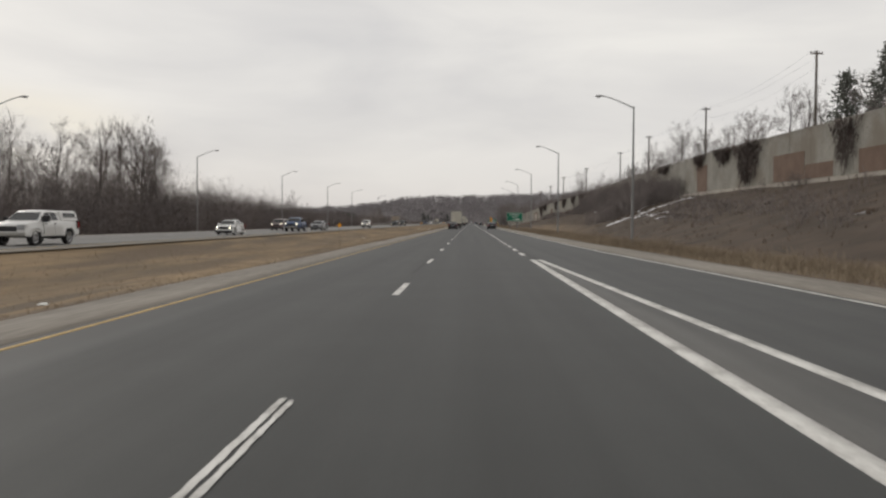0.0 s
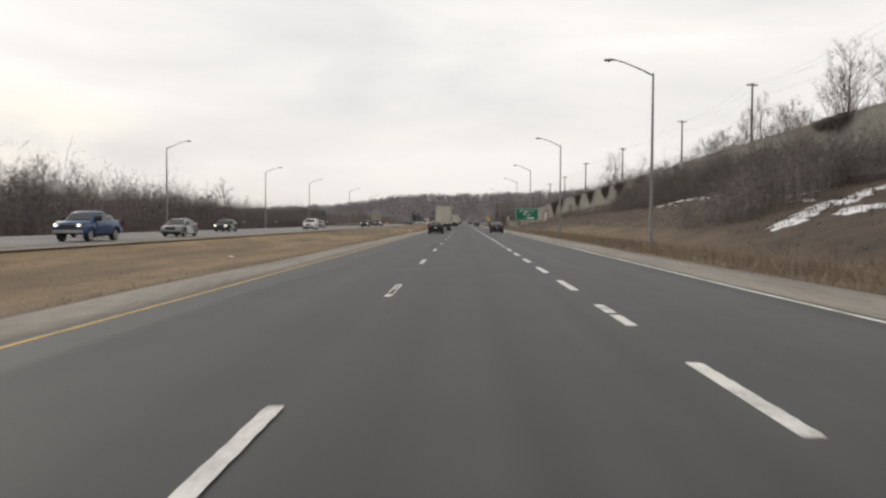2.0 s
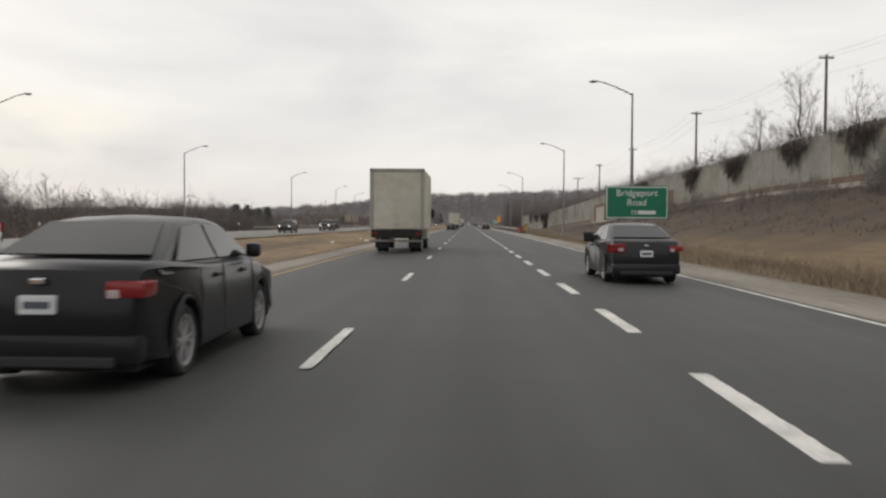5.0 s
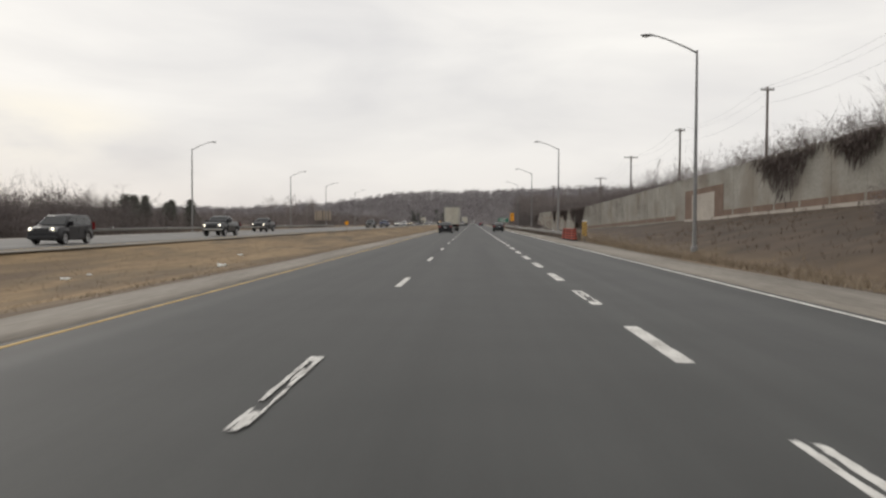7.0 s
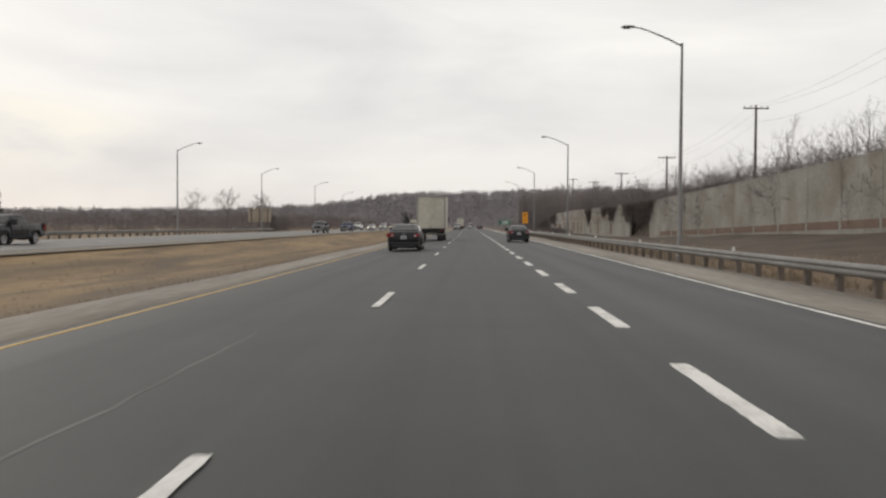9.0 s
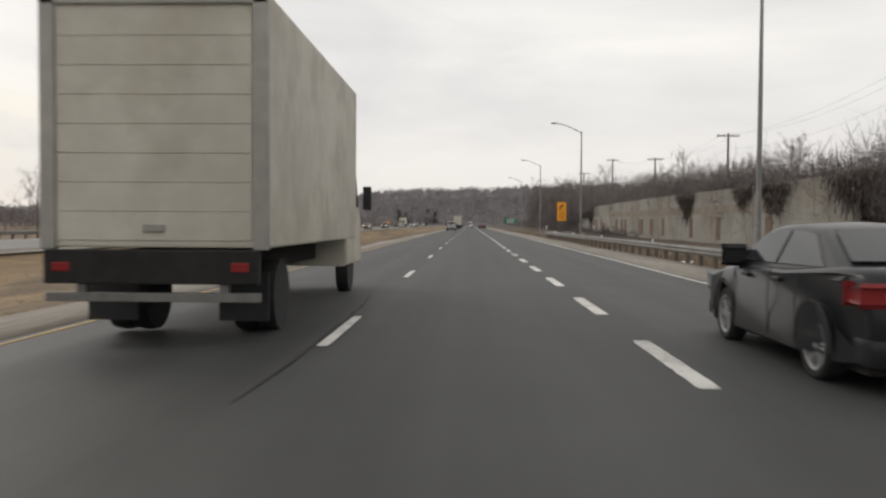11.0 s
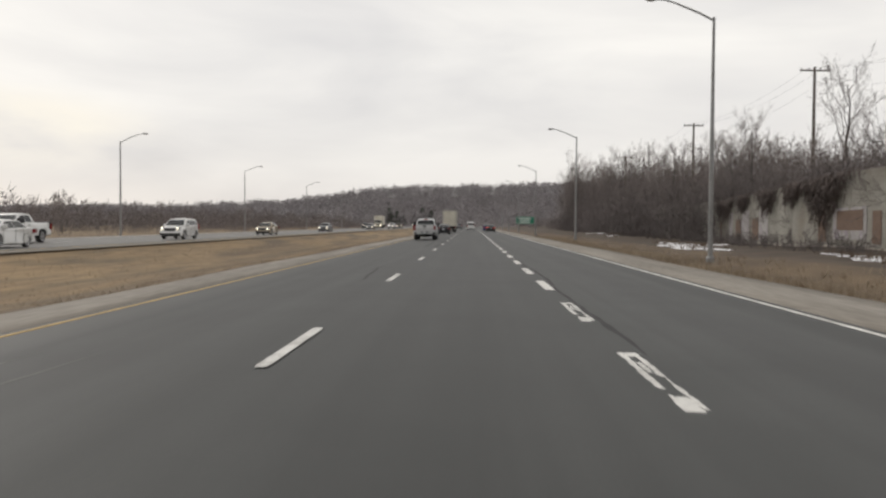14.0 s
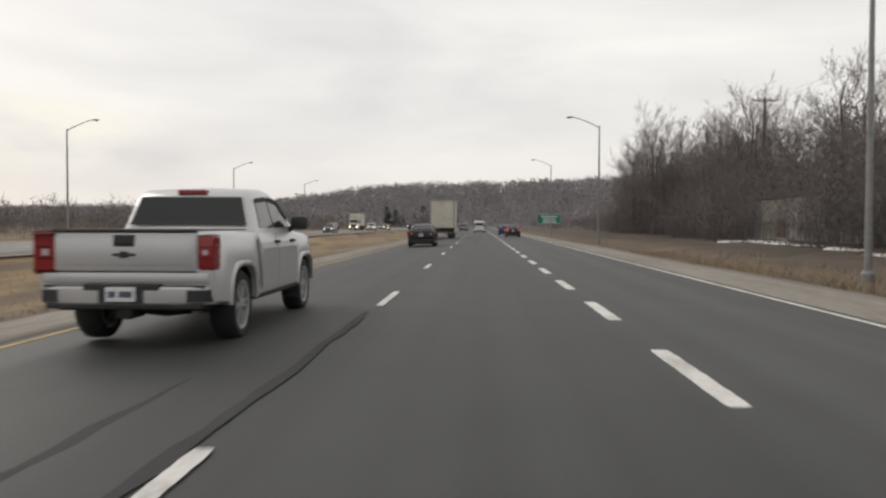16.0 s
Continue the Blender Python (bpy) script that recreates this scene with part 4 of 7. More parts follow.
def left_size(y):
    return float(np.interp(y, [0, 60, 85, 120, 170, 230, 300, 360], [1.05, 1.02, 0.92, 0.88, 0.78, 0.68, 0.54, 0.45]))


# left wood, beside the oncoming carriageway: near trees single, tapering off down the road
for n in range(50):
    y = -25 + 345 * tree_rng.random() ** 1.1
    x = -44 - 7 * tree_rng.random() - (5 if y > 160 else 0)
    plant(TREES[tree_rng.choice((0, 4, 5, 3, 1, 0))], x, y, left_size(y) * tree_rng.uniform(0.75, 1.02))
spots = []
for n in range(100):
    y = -40 + 330 * tree_rng.random() ** 1.15
    spots.append((-50 - 30 * tree_rng.random() - (5 if y > 160 else 0), y, tree_rng.choice((1, 5, 6, 4, 2, 7)), left_size(y) * tree_rng.uniform(0.65, 1.0)))
joined_wood(spots, 81, "dense leafless grey wood beside the oncoming road")
for n in range(9):
    plant(TREES[tree_rng.choice((1, 6, 1))], -44.5 - 5 * tree_rng.random(), 96 + 37 * tree_rng.random(), tree_rng.uniform(1.08, 1.3))
for x, y, k, s in ((-46, 84, 1, 1.0), (-47, 97, 2, 1.03), (-45.5, 104, 6, 1.02), (-48, 112, 1, 0.95), (-46, 121, 4, 0.95), (-47, 76, 6, 0.95), (-45, 64, 1, 0.92), (-47, 152, 0, 0.85), (-46, 46, 2, 0.8), (-47, 229, 2, 0.78), (-46.5, 219, 2, 0.58), (-46.5, 246, 2, 0.55), (-50, 270, 4, 0.62), (-58, 236, 6, 0.6)):
    plant(TREES[k], x, y, s)
for x, y, s in ((-50, 337, 0.9), (-52, 345, 0.75), (-50, 356, 0.85), (-50, 366, 0.9), (-54, 350, 0.95), (-53, 362, 0.8), (-56, 372, 0.75), (-48, 350, 0.7), (-49, 342, 0.9), (-49, 492, 0.62), (-51, 499, 0.6)):
    c = plant(CONIFERS[0], x, y, 1.0)
    c.scale = (s * 1.15, s * 1.15, s * 0.95)
for x, y, k, s in ((-52, 461, 0, 1.05), (-56, 452, 3, 1.05), (-52, 489, 0, 1.02), (-52.5, 497, 4, 0.95), (-52, 507, 0, 0.78), (-54, 531, 0, 0.6), (-55, 545, 5, 0.62), (-55, 553, 4, 0.5),  (-55, 470, 0, 0.75), (-60, 520, 4, 0.65), (-58, 560, 0, 0.7), (-62, 610, 3, 0.75), (-56, 655, 0, 0.65), (-70, 700, 5, 0.7)):
    plant(TREES[k], x, y, s)
spots = []
for n in range(70):
    spots.append((-58 - 60 * tree_rng.random(), 330 + 330 * tree_rng.random(), tree_rng.choice((1, 5, 6, 4)), tree_rng.uniform(0.32, 0.5)))
joined_wood(spots, 82, "low leafless wood beyond the oncoming road")

# trees behind and above the noise wall
for n in range(62):
    y = -5 + 515 * tree_rng.random()
    x = wall_at(y)[0] + 2.4 + 9 * tree_rng.random()
    plant(TREES[tree_rng.choice((0, 1, 4, 5, 3, 6))], x, y, tree_rng.uniform(0.45, 0.85))
spots = []
for n in range(60):
    y = 520 * tree_rng.random()
    spots.append((wall_at(y)[0] + 8 + 22 * tree_rng.random(), y, tree_rng.choice((1, 5, 6, 4, 2, 7)), tree_rng.uniform(0.5, 0.85) * (0.8 if y < 60 else 1)))
joined_wood(spots, 83, "leafless grey wood behind the noise wall")
for x, y, k, s in ((36, 139, 0, 0.95), (36, 107, 0, 0.85), (36, 92, 4, 0.78), (36, 74, 0, 0.8), (37, 130, 4, 0.7), (37, 117, 5, 0.8), (36, 152, 0, 0.8), (36.5, 166, 4, 0.75), (36, 182, 0, 0.75)):
    plant(TREES[k], x, y, s)
for x, y, s in ((36, 79, 0.85), (36, 71, 0.95), (38, 66, 0.9), (37, 300, 0.5), (34, 472, 0.6), (33, 548, 1.05), (30, 566, 0.95), (35, 520, 0.95)):
    plant(CONIFERS[tree_rng.randint(0, 1)], x, y, s)
# the wood past the end of the wall, down to the road
for n in range(50):
    y = 508 + 150 * tree_rng.random()
    x = 22.0 + (y - 505) * 0.02 + 8 * tree_rng.random()
    if 548 < y < 575 and x < 25:
        x += 4
    plant(TREES[tree_rng.choice((0, 1, 4, 5, 6, 1))], x, y, tree_rng.uniform(0.65, 1.12) * (0.8 if y < 556 else 1.0))
spots = []
for n in range(85):
    y = 508 + 165 * tree_rng.random()
    spots.append((28 + 34 * tree_rng.random(), y, tree_rng.choice((1, 5, 2, 7, 7)), tree_rng.uniform(0.85, 1.2) * (0.62 if y < 560 else 1.0)))
for n in range(55):
    spots.append((34 + 51 * tree_rng.random(), 680 + 260 * tree_rng.random(), tree_rng.choice((1, 5, 6, 7)), tree_rng.uniform(0.4, 0.6)))
joined_wood(spots, 84, "tall leafless grey wood beside the road")
for n in range(11):
    plant(TREES[tree_rng.choice((0, 4, 1))], 25.5 + 5 * tree_rng.random(), 568 + 46 * tree_rng.random(), tree_rng.uniform(0.95, 1.2))
for n in range(12):
    plant(TREES[tree_rng.choice((0, 4, 1, 6))], 22.5 + 5 * tree_rng.random(), 604 + 34 * tree_rng.random(), tree_rng.uniform(1.0, 1.2))
# dark rounded conifers at the foot of the far hill
for cx, cy in ((-54, 1046), (-33, 1050)):
    for n in range(6):
        c = plant(CONIFERS[n % 2], cx + tree_rng.uniform(-7, 7), cy + tree_rng.uniform(-4, 4), 1.0)
        c.scale = (1.5, 1.5, tree_rng.uniform(1.0, 1.35))


def thicket(name, spots, mat, seed, label, stems=18, twig=0.026, fine=11):
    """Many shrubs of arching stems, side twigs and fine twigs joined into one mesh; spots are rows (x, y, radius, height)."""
    rng = np.random.RandomState(seed)
    a, b, r, c, d, q = [], [], [], [], [], []
    n = int(stems)
    for x, y, radius, height in spots:
        z = land(x, y)
        ang, dist = rng.uniform(0, 6.283, n), radius * np.sqrt(rng.uniform(0, 1, n))
        out = np.stack([np.cos(ang), np.sin(ang)], 1)
        h = height * rng.uniform(0.5, 0.92, n) * (1 - 0.5 * (dist / radius) ** 2)
        foot = np.column_stack([x + out[:, 0] * dist * 0.7, y + out[:, 1] * dist * 0.7, np.full(n, z - 0.25)])
        lean = out * (0.12 * h * dist / radius)[:, None] + rng.normal(0, 0.1, (n, 2)) * h[:, None]
        tip = np.column_stack([foot[:, :2] + lean, z + h])
        a.append(foot), b.append(tip), r.append(np.full(n, twig * (1.1 if fine < 12 else 0.75)) * (0.7 + 0.5 * rng.rand(n)))
        reach = min(height * 0.17, 1.15)
        m = n * 6
        pick = rng.randint(0, n, m)
        s = foot[pick] + (tip[pick] - foot[pick]) * rng.uniform(0.15, 1.0, m)[:, None] ** 0.8
        way = rng.normal(0, 0.62, (m, 3)) + [0, 0, 0.42]
        e = s + way * reach
        c.append(s), d.append(e), q.append(np.full(m, twig * (0.85 if fine < 12 else 0.65)))
        k = n * fine
        pick = rng.randint(0, m, k)
        s2 = s[pick] + (e[pick] - s[pick]) * rng.uniform(0.3, 1.0, k)[:, None]
        c.append(s2), d.append(s2 + (way[pick] * 0.5 + rng.normal(0, 0.5, (k, 3)) + [0, 0, 0.15]) * reach * 0.7), q.append(np.full(k, twig * (0.62 if fine < 12 else 0.45)))
    v, t = spikes(np.concatenate(a), np.concatenate(b), np.concatenate(r))
    v2, t2 = blades(np.concatenate(c), np.concatenate(d), np.concatenate(q), rng)
    ob = link_mesh(name, mesh_of(name, np.concatenate([v, v2]), [np.concatenate([t, t2 + len(v)])]), mat)
    return tagged(ob, label, "brush", kind="stuff")


brush_rng = random.Random(5)
spots = []
for n in range(820):
    y = -30 + 250 * brush_rng.random() if n % 3 else 200 + 160 * brush_rng.random()
    top = float(np.interp(y, [0, 81, 98, 124, 140, 150, 170, 195, 218, 240, 300, 360], [18.0, 17.0, 15.0, 12.0, 12.5, 13.0, 11.8, 11.5, 11.0, 8.4, 7.2, 6.0]))
    back = brush_rng.random()
    spots.append((-40.5 - 20 * back ** 1.3 - (3 if y > 170 else 0), y, 2.8, top * (0.5 + 0.5 * min(1, back * 3)) * brush_rng.uniform(0.75, 1.1)))
for n in range(100):
    spots.append((-43 - 11 * brush_rng.random(), 283 + 50 * brush_rng.random(), 2.6, brush_rng.uniform(5.6, 7.6)))
for n in range(16):
    spots.append((-46 - 5 * brush_rng.random(), 486 + 20 * brush_rng.random(), 2.4, brush_rng.uniform(5.0, 6.5)))
thicket("brush", spots, BRUSH, 1, "dense leafless brush in front of the wood", 16, 0.034, 15)
spots = []
for n in range(400):
    y = 360 + 560 * brush_rng.random()
    spots.append((-47 - 45 * brush_rng.random() ** 1.3, y, 3.2, brush_rng.uniform(2.4, 5.0)))
thicket("brush", spots, BRUSH, 2, "low leafless brush along the far roadside", 16, 0.022, 14)
spots = []
for n in range(340):
    y = -20 + 530 * brush_rng.random()
    wx = wall_at(y)[0]
    spots.append((wx + 1.6 + 8 * brush_rng.random() ** 1.5, y, 2.2, brush_rng.uniform(4.0, 6.4)))
for n in range(240):
    y = 215 + 225 * brush_rng.random()
    spots.append((wall_at(y)[0] + 2.0 + 2.0 * brush_rng.random(), y, 1.6, brush_rng.uniform(4.5, 6.2)))
hedge = []
for n in range(250):
    y = 318 + 205 * brush_rng.random()
    wx, foot, top = wall_at(y)
    x = wx + 0.75 + 2.2 * brush_rng.random()
    hedge.append((x, y, 1.5, (top - land(x, y) + brush_rng.uniform(1.5, 2.9)) * 1.12))
thicket("brush", hedge, BRUSH, 31, "dense dark leafless hedge along the top of the noise wall", 14, 0.03, 20)
thicket("brush", spots, TWIG, 3, "leafless brush showing over the noise wall", 16, 0.024, 20)
spots = []
for n in range(200):
    y = 112 + 94 * brush_rng.random() ** 0.8
    near = brush_rng.random()
    spots.append((wall_at(y)[0] - 0.5 - (8 if y < 150 else 3.5) * near ** 1.3, y, 1.8, brush_rng.uniform(4.0, 5.6) * (1 - 0.6 * near)))
for n in range(70):
    y = 30 + 90 * brush_rng.random()
    spots.append((wall_at(y)[0] - 1.0 - 10 * brush_rng.random(), y, 1.6, brush_rng.uniform(0.8, 1.8)))
for n in range(50):
    y = 205 + 60 * brush_rng.random()
    spots.append((wall_at(y)[0] - 0.8 - 5 * brush_rng.random() ** 2, y, 1.6, brush_rng.uniform(0.9, 2.2)))
spots = [p for p in spots if not (p[0] < 26.8 and 131 < p[1] < 172) and not (p[0] > 26 and 146 < p[1] < 168 and p[0] < 29.4) and not (p[0] < 28 and 104 < p[1] < 118)]
for n in range(60):
    up = brush_rng.random()
    spots.append((19.5 + 10 * up, 117 + 13 * brush_rng.random(), 1.7, (3.2 + 2.4 * up) * brush_rng.uniform(0.8, 1.15)))
for n in range(150):
    y = 130 + 72 * brush_rng.random()
    spots.append((wall_at(y)[0] - 0.4 - 0.6 * brush_rng.random(), y, 1.4, brush_rng.uniform(4.6, 6.6)))
thicket("brush", spots, TWIG, 4, "leafless shrubs on the bank below the wall", 16, 0.026, 16)
spots = []
for n in range(430):
    y = 516 + 172 * brush_rng.random()
    spots.append((20.5 + (y - 516) * 0.03 + 30 * brush_rng.random() ** 1.5, y, 2.6, brush_rng.uniform(3.0, 7.5)))
for n in range(50):
    y = 440 + 76 * brush_rng.random()
    spots.append((wall_at(y)[0] - 0.6 - 2.5 * brush_rng.random(), y, 1.3, brush_rng.uniform(0.6, 1.6)))
for n in range(160):
    y = 680 + 320 * brush_rng.random()
    spots.append((24 + 45 * brush_rng.random(), y, 3.2, brush_rng.uniform(2.5, 5.5)))
for n in range(80):
    y = 513 + 78 * brush_rng.random()
    spots.append((21.0 + 2.8 * brush_rng.random(), y, 2.2, brush_rng.uniform(5.0, 8.0)))
spots = [p for p in spots if not (p[0] < 24.4 and 530 < p[1] < 576 and abs(p[1] - 505.5 - (p[0] - 1.7) / 0.36) < 5)]
thicket("brush", spots, BRUSH, 6, "dense dark leafless brush at the foot of the wood", 15, 0.032, 14)


spots = []
for n in range(230):
    y = -30 + 370 * brush_rng.random()
    top = float(np.interp(y, [0, 81, 98, 124, 140, 150, 170, 195, 218, 240, 300, 340], [17.0, 16.0, 14.5, 11.5, 12.5, 13.0, 11.8, 11.5, 11.0, 8.4, 7.2, 6.3]))
    spots.append((-49 - 18 * brush_rng.random(), y, 2.4, top * brush_rng.uniform(0.72, 1.05)))
thicket("saplings", spots, BRUSH, 12, "dense grey leafless saplings of the roadside wood", 16, 0.034, 17)
spots = []
for n in range(170):
    y = 518 + 150 * brush_rng.random()
    spots.append((24.5 + 18 * brush_rng.random(), y, 2.6, brush_rng.uniform(8.0, 14.0) * (0.65 if y < 556 else 1.0)))
for n in range(120):
    y = 200 + 312 * brush_rng.random()
    spots.append((wall_at(y)[0] + 2 + 10 * brush_rng.random(), y, 2.2, brush_rng.uniform(4.0, 6.2)))
thicket("saplings", spots, TWIG, 13, "dense grey leafless saplings behind the wall", 16, 0.03, 17)


def ivy(spots, seed):
    """Dark bare creepers hanging over the wall."""
    rng = np.random.RandomState(seed)
    a, b, r = [], [], []
    for y, half, drop in spots:
        n = int(150 * half)
        yy = y + rng.normal(0, half * 0.5, n)
        for k in range(n):
            x, foot, top = wall_at(yy[k])
            reach = min(drop, 1.2) * (top - foot) * max(0.12, 1 - (abs(yy[k] - y) / (half * 1.3)) ** 2) * (0.75 + 0.25 * math.sin(yy[k] * 3.1) * math.sin(yy[k] * 7.7)) * (rng.uniform(0.2, 1.0) if drop < 1.5 else 1.0)
            z = top + 0.25 - reach * rng.uniform(0, 0.9)
            out = -0.16 - 0.35 * rng.rand()
            a.append((x + out, yy[k], z))
            b.append((x + out - rng.uniform(0, 0.25), yy[k] + rng.normal(0, 0.35), z - rng.uniform(0.35, 1.1)))
            r.append(0.03 + 0.03 * rng.rand())
    v, t = spikes(a, b, r)
    ob = link_mesh("creeper", mesh_of("creeper", v, [t]), CREEPER)
    return tagged(ob, "dark leafless creepers hanging down the concrete wall", "creeper", kind="stuff")


ivy([(67, 2.2, 1.8), (90, 3.8, 1.8), (91, 2.5, 1.8), (99, 3.0, 0.5), (109, 2.0, 0.5), (128, 3.0, 0.3), (197, 3.0, 1.1), (212, 2.6, 1.0), (222, 2.2, 0.8), (234, 2.5, 0.9), (246, 2.4, 1.0), (266, 3.0, 0.7), (278, 5.0, 1.15), (380, 4.5, 1.1), (388, 2.4, 0.9), (398, 2.2, 0.8), (404, 1.6, 0.5), (419.5, 1.7, 1.0), (420, 2.2, 0.5), (489, 3.2, 1.1), (490, 2.4, 1.1), (495, 1.6, 0.5), (500.5, 1.9, 0.75), (507, 1.4, 0.45), (512.5, 2.2, 0.8)], 9)


def far_wood(name, count, seed, place, height, label, mat, boughs=25, stout=1.0, reach=0.17):
    """A distant leafless wood: each tree a trunk under a rounded cloud of short twigs, joined into one mesh."""
    rng = np.random.RandomState(seed)
    a, b, r, c, d, q = [], [], [], [], [], []
    for n in range(count):
        x, y = place(rng)
        z = land(x, y)
        h = height * rng.uniform(0.6, 1.15)
        a.append((x, y, z - 0.5)), b.append((x, y, z + h * 0.8)), r.append(0.008 * h + 0.06)
        wide = h * rng.uniform(0.3, 0.44)
        u = rng.normal(0, 1, (boughs, 3))
        u *= (rng.uniform(0.15, 1.0, boughs) ** 0.4 / np.linalg.norm(u, axis=1))[:, None]
        start = np.array((x, y, z + h * 0.46)) + u * (wide, wide, h * 0.46)
        way = u * 0.35 + rng.normal(0, 0.5, (boughs, 3)) + (0, 0, 0.3)
        c.append(start), d.append(start + way * (reach * h))
        q.append(np.full(boughs, (0.011 * h + 0.13) * stout))
    v, t = spikes(a, b, r)
    v2, t2 = blades(np.concatenate(c), np.concatenate(d), np.concatenate(q), rng)
    ob = link_mesh(name, mesh_of(name, np.concatenate([v, v2]), [np.concatenate([t, t2 + len(v)])]), mat)
    return tagged(ob, label, "wood", kind="stuff")


def on_hill(rng):
    return rng.uniform(-640, 420), 1000 + 400 * rng.rand() ** 0.7


def along_left(rng):
    return -75 - 170 * rng.rand() ** 1.4, rng.uniform(560, 1000)


def above_wall(rng, low, high):
    y = rng.uniform(low, high)
    return wall_at(y)[0] + 3.5 + 8 * rng.rand(), y


def past_wall(rng):
    y = rng.uniform(522, 640)
    return 25 + 14 * rng.rand() + (2 if y < 576 else 0), y


def along_right(rng):
    return 60 + 120 * rng.rand(), rng.uniform(560, 1010)


# far hill and right-hand back wood carry their haze in the twig colour
far_wood("wood", 4300, 41, on_hill, 12.5, "grey-brown leafless wood on the far hill, paled for haze", HAZED_WOOD, 74, 1.35, 0.13)
far_wood("wood", 700, 42, along_left, 8.0, "low grey leafless wood beyond the oncoming road", BRUSH, 60, 0.5)
far_wood("wood", 46, 44, lambda rng: above_wall(rng, 425, 460), 6.4, "low soft crowns of bare trees behind the noise wall", TWIG, 900, 0.11, 0.085)
far_wood("wood", 80, 46, lambda rng: above_wall(rng, 458, 520), 7.5, "soft rounded crowns of bare trees behind the noise wall", TWIG, 800, 0.11, 0.08)
far_wood("wood", 120, 45, past_wall, 10.5, "dense bare crowns of the roadside wood", TWIG, 640, 0.15, 0.085)
far_wood("wood", 420, 43, along_right, 13.0, "leafless wood behind the roadside trees, greyed for haze", HAZED_WOOD, 44, 0.6)

# ---- grass and weeds ----


def tufts(name, count, seed, place, height, mat, label, width=0.03):
    rng = np.random.RandomState(seed)
    xy = np.array([place(rng) for _ in range(count)])
    z = np.array([land(float(x), float(y)) for x, y in xy])
    a, b, r = [], [], []
    for k in range(4):
        off = rng.normal(0, 0.14, (count, 2))
        foot = np.column_stack([xy + off, z - 0.03])
        h = height * rng.uniform(0.4, 1.1, count)
        lean = rng.normal(0, 0.45, (count, 2)) * h[:, None]
        a.append(foot), b.append(np.column_stack([xy + off + lean, z + h])), r.append(np.full(count, width))
    foot, tip, half = np.concatenate(a), np.concatenate(b), np.concatenate(r)[:, None]
    turn = rng.uniform(0, 6.283, len(foot))
    side = np.column_stack([np.cos(turn), np.sin(turn), 0 * turn]) * half
    v = np.stack([foot - side, foot + side, tip], 1).reshape(-1, 3)
    ob = link_mesh(name, mesh_of(name, v, [np.arange(len(v)).reshape(-1, 3)]), mat)
    return tagged(ob, label, "grass", kind="stuff")


def in_median(rng):
    return rng.uniform(-17.8, -6.0), -5 + 560 * rng.rand() ** 1.0


def on_verge(rng):
    y = -5 + 560 * rng.rand()
    return edge_x(y) + 3.2 + abs(rng.normal(0, 1.7)) + (1.0 if 278 < y < 440 else 0), y


def on_bank(rng):
    y = -5 + 290 * rng.rand()
    lo, hi = edge_x(y) + (11.0 if 110 < y < 215 else 7.5), wall_at(y)[0] - 0.6
    return rng.uniform(lo, max(hi, lo + 1)), y


tufts("grass", 18000, 51, in_median, 0.1, STRAW, "short dry tan grass in the median", 0.014)
tufts("grass", 12000, 52, on_verge, 0.3, STRAW, "tall dry tan grass on the verge", 0.022)
def in_tall_belt(rng):
    y = 20 + 185 * rng.rand()
    return edge_x(y) + 5.0 + abs(rng.normal(0, 1.1)), y


tufts("grass", 7000, 54, in_tall_belt, 0.6, STRAW, "tall tan reed grass at the foot of the bank", 0.022)
tufts("weeds", 2500, 53, on_bank, 0.3, WEED, "brown dead weeds on the bank", 0.022)

# ---- old snow ----


def snow_patch(x, y, rx, ry, seed):
    """A thin irregular patch lying on the bank."""
    rng = random.Random(seed)
    n = 48
    ph = [rng.uniform(0, 6.28) for _ in range(4)]
    ragged = [rng.uniform(0.72, 1.2) for _ in range(n)]
    bm = bmesh.new()
    rings = []
    for share, lift in ((1.0, -0.03), (0.8, 0.05), (0.4, 0.08)):
        ring = []
        for k in range(n):
            a = 2 * math.pi * k / n
            w = ragged[k] * share + 1 - share + 0.3 * math.sin(2 * a + ph[0]) + 0.22 * math.sin(3 * a + ph[1]) + 0.14 * math.sin(6 * a + ph[2]) + 0.1 * math.sin(9 * a + ph[3])
            px, py = x + rx * w * share * math.cos(a), y + ry * w * share * math.sin(a)
            ring.append(bm.verts.new((px, py, land(px, py) + lift)))
        rings.append(ring)
    for a, b in zip(rings, rings[1:]):
        for k in range(n):
            bm.faces.new((a[k], a[(k + 1) % n], b[(k + 1) % n], b[k]))
    bm.faces.new(rings[-1])
    tagged(part("snow_patch", bm, SNOW, smooth=True), "thin patch of old white snow on the brown bank", "snow", "snow patches")


SNOW_SPOTS = [(20.6, 110.5, 1.4, 2.0), (22.3, 112, 1.5, 2.0), (23.7, 112.6, 1.4, 2.2), (25.2, 112.3, 1.2, 1.6), (26.6, 112.2, 0.9, 1.5), (22.6, 106, 0.8, 2.4), (23.2, 101, 0.6, 3.0), (23.3, 97.5, 0.45, 2.0), (22.1, 91.5, 0.45, 2.0), (29.6, 111, 0.5, 3.2), (28.6, 112.5, 0.7, 1.8), (22.0, 88, 0.3, 1.4), (22.3, 45.3, 0.2, 0.8)]
SNOW_SPOTS += [(26.8, 169, 0.7, 1.8), (27.6, 167.5, 0.7, 2.0), (28.6, 166.5, 0.7, 2.2), (28.9, 163, 0.75, 3.0), (28.9, 158, 0.75, 3.0), (29.0, 153, 0.7, 3.0), (28.8, 149, 0.6, 3.0), (26.8, 163, 0.35, 1.4), (26.5, 124.5, 0.5, 1.8), (25.0, 120, 0.4, 1.8), (27.3, 123, 0.5, 1.5)]
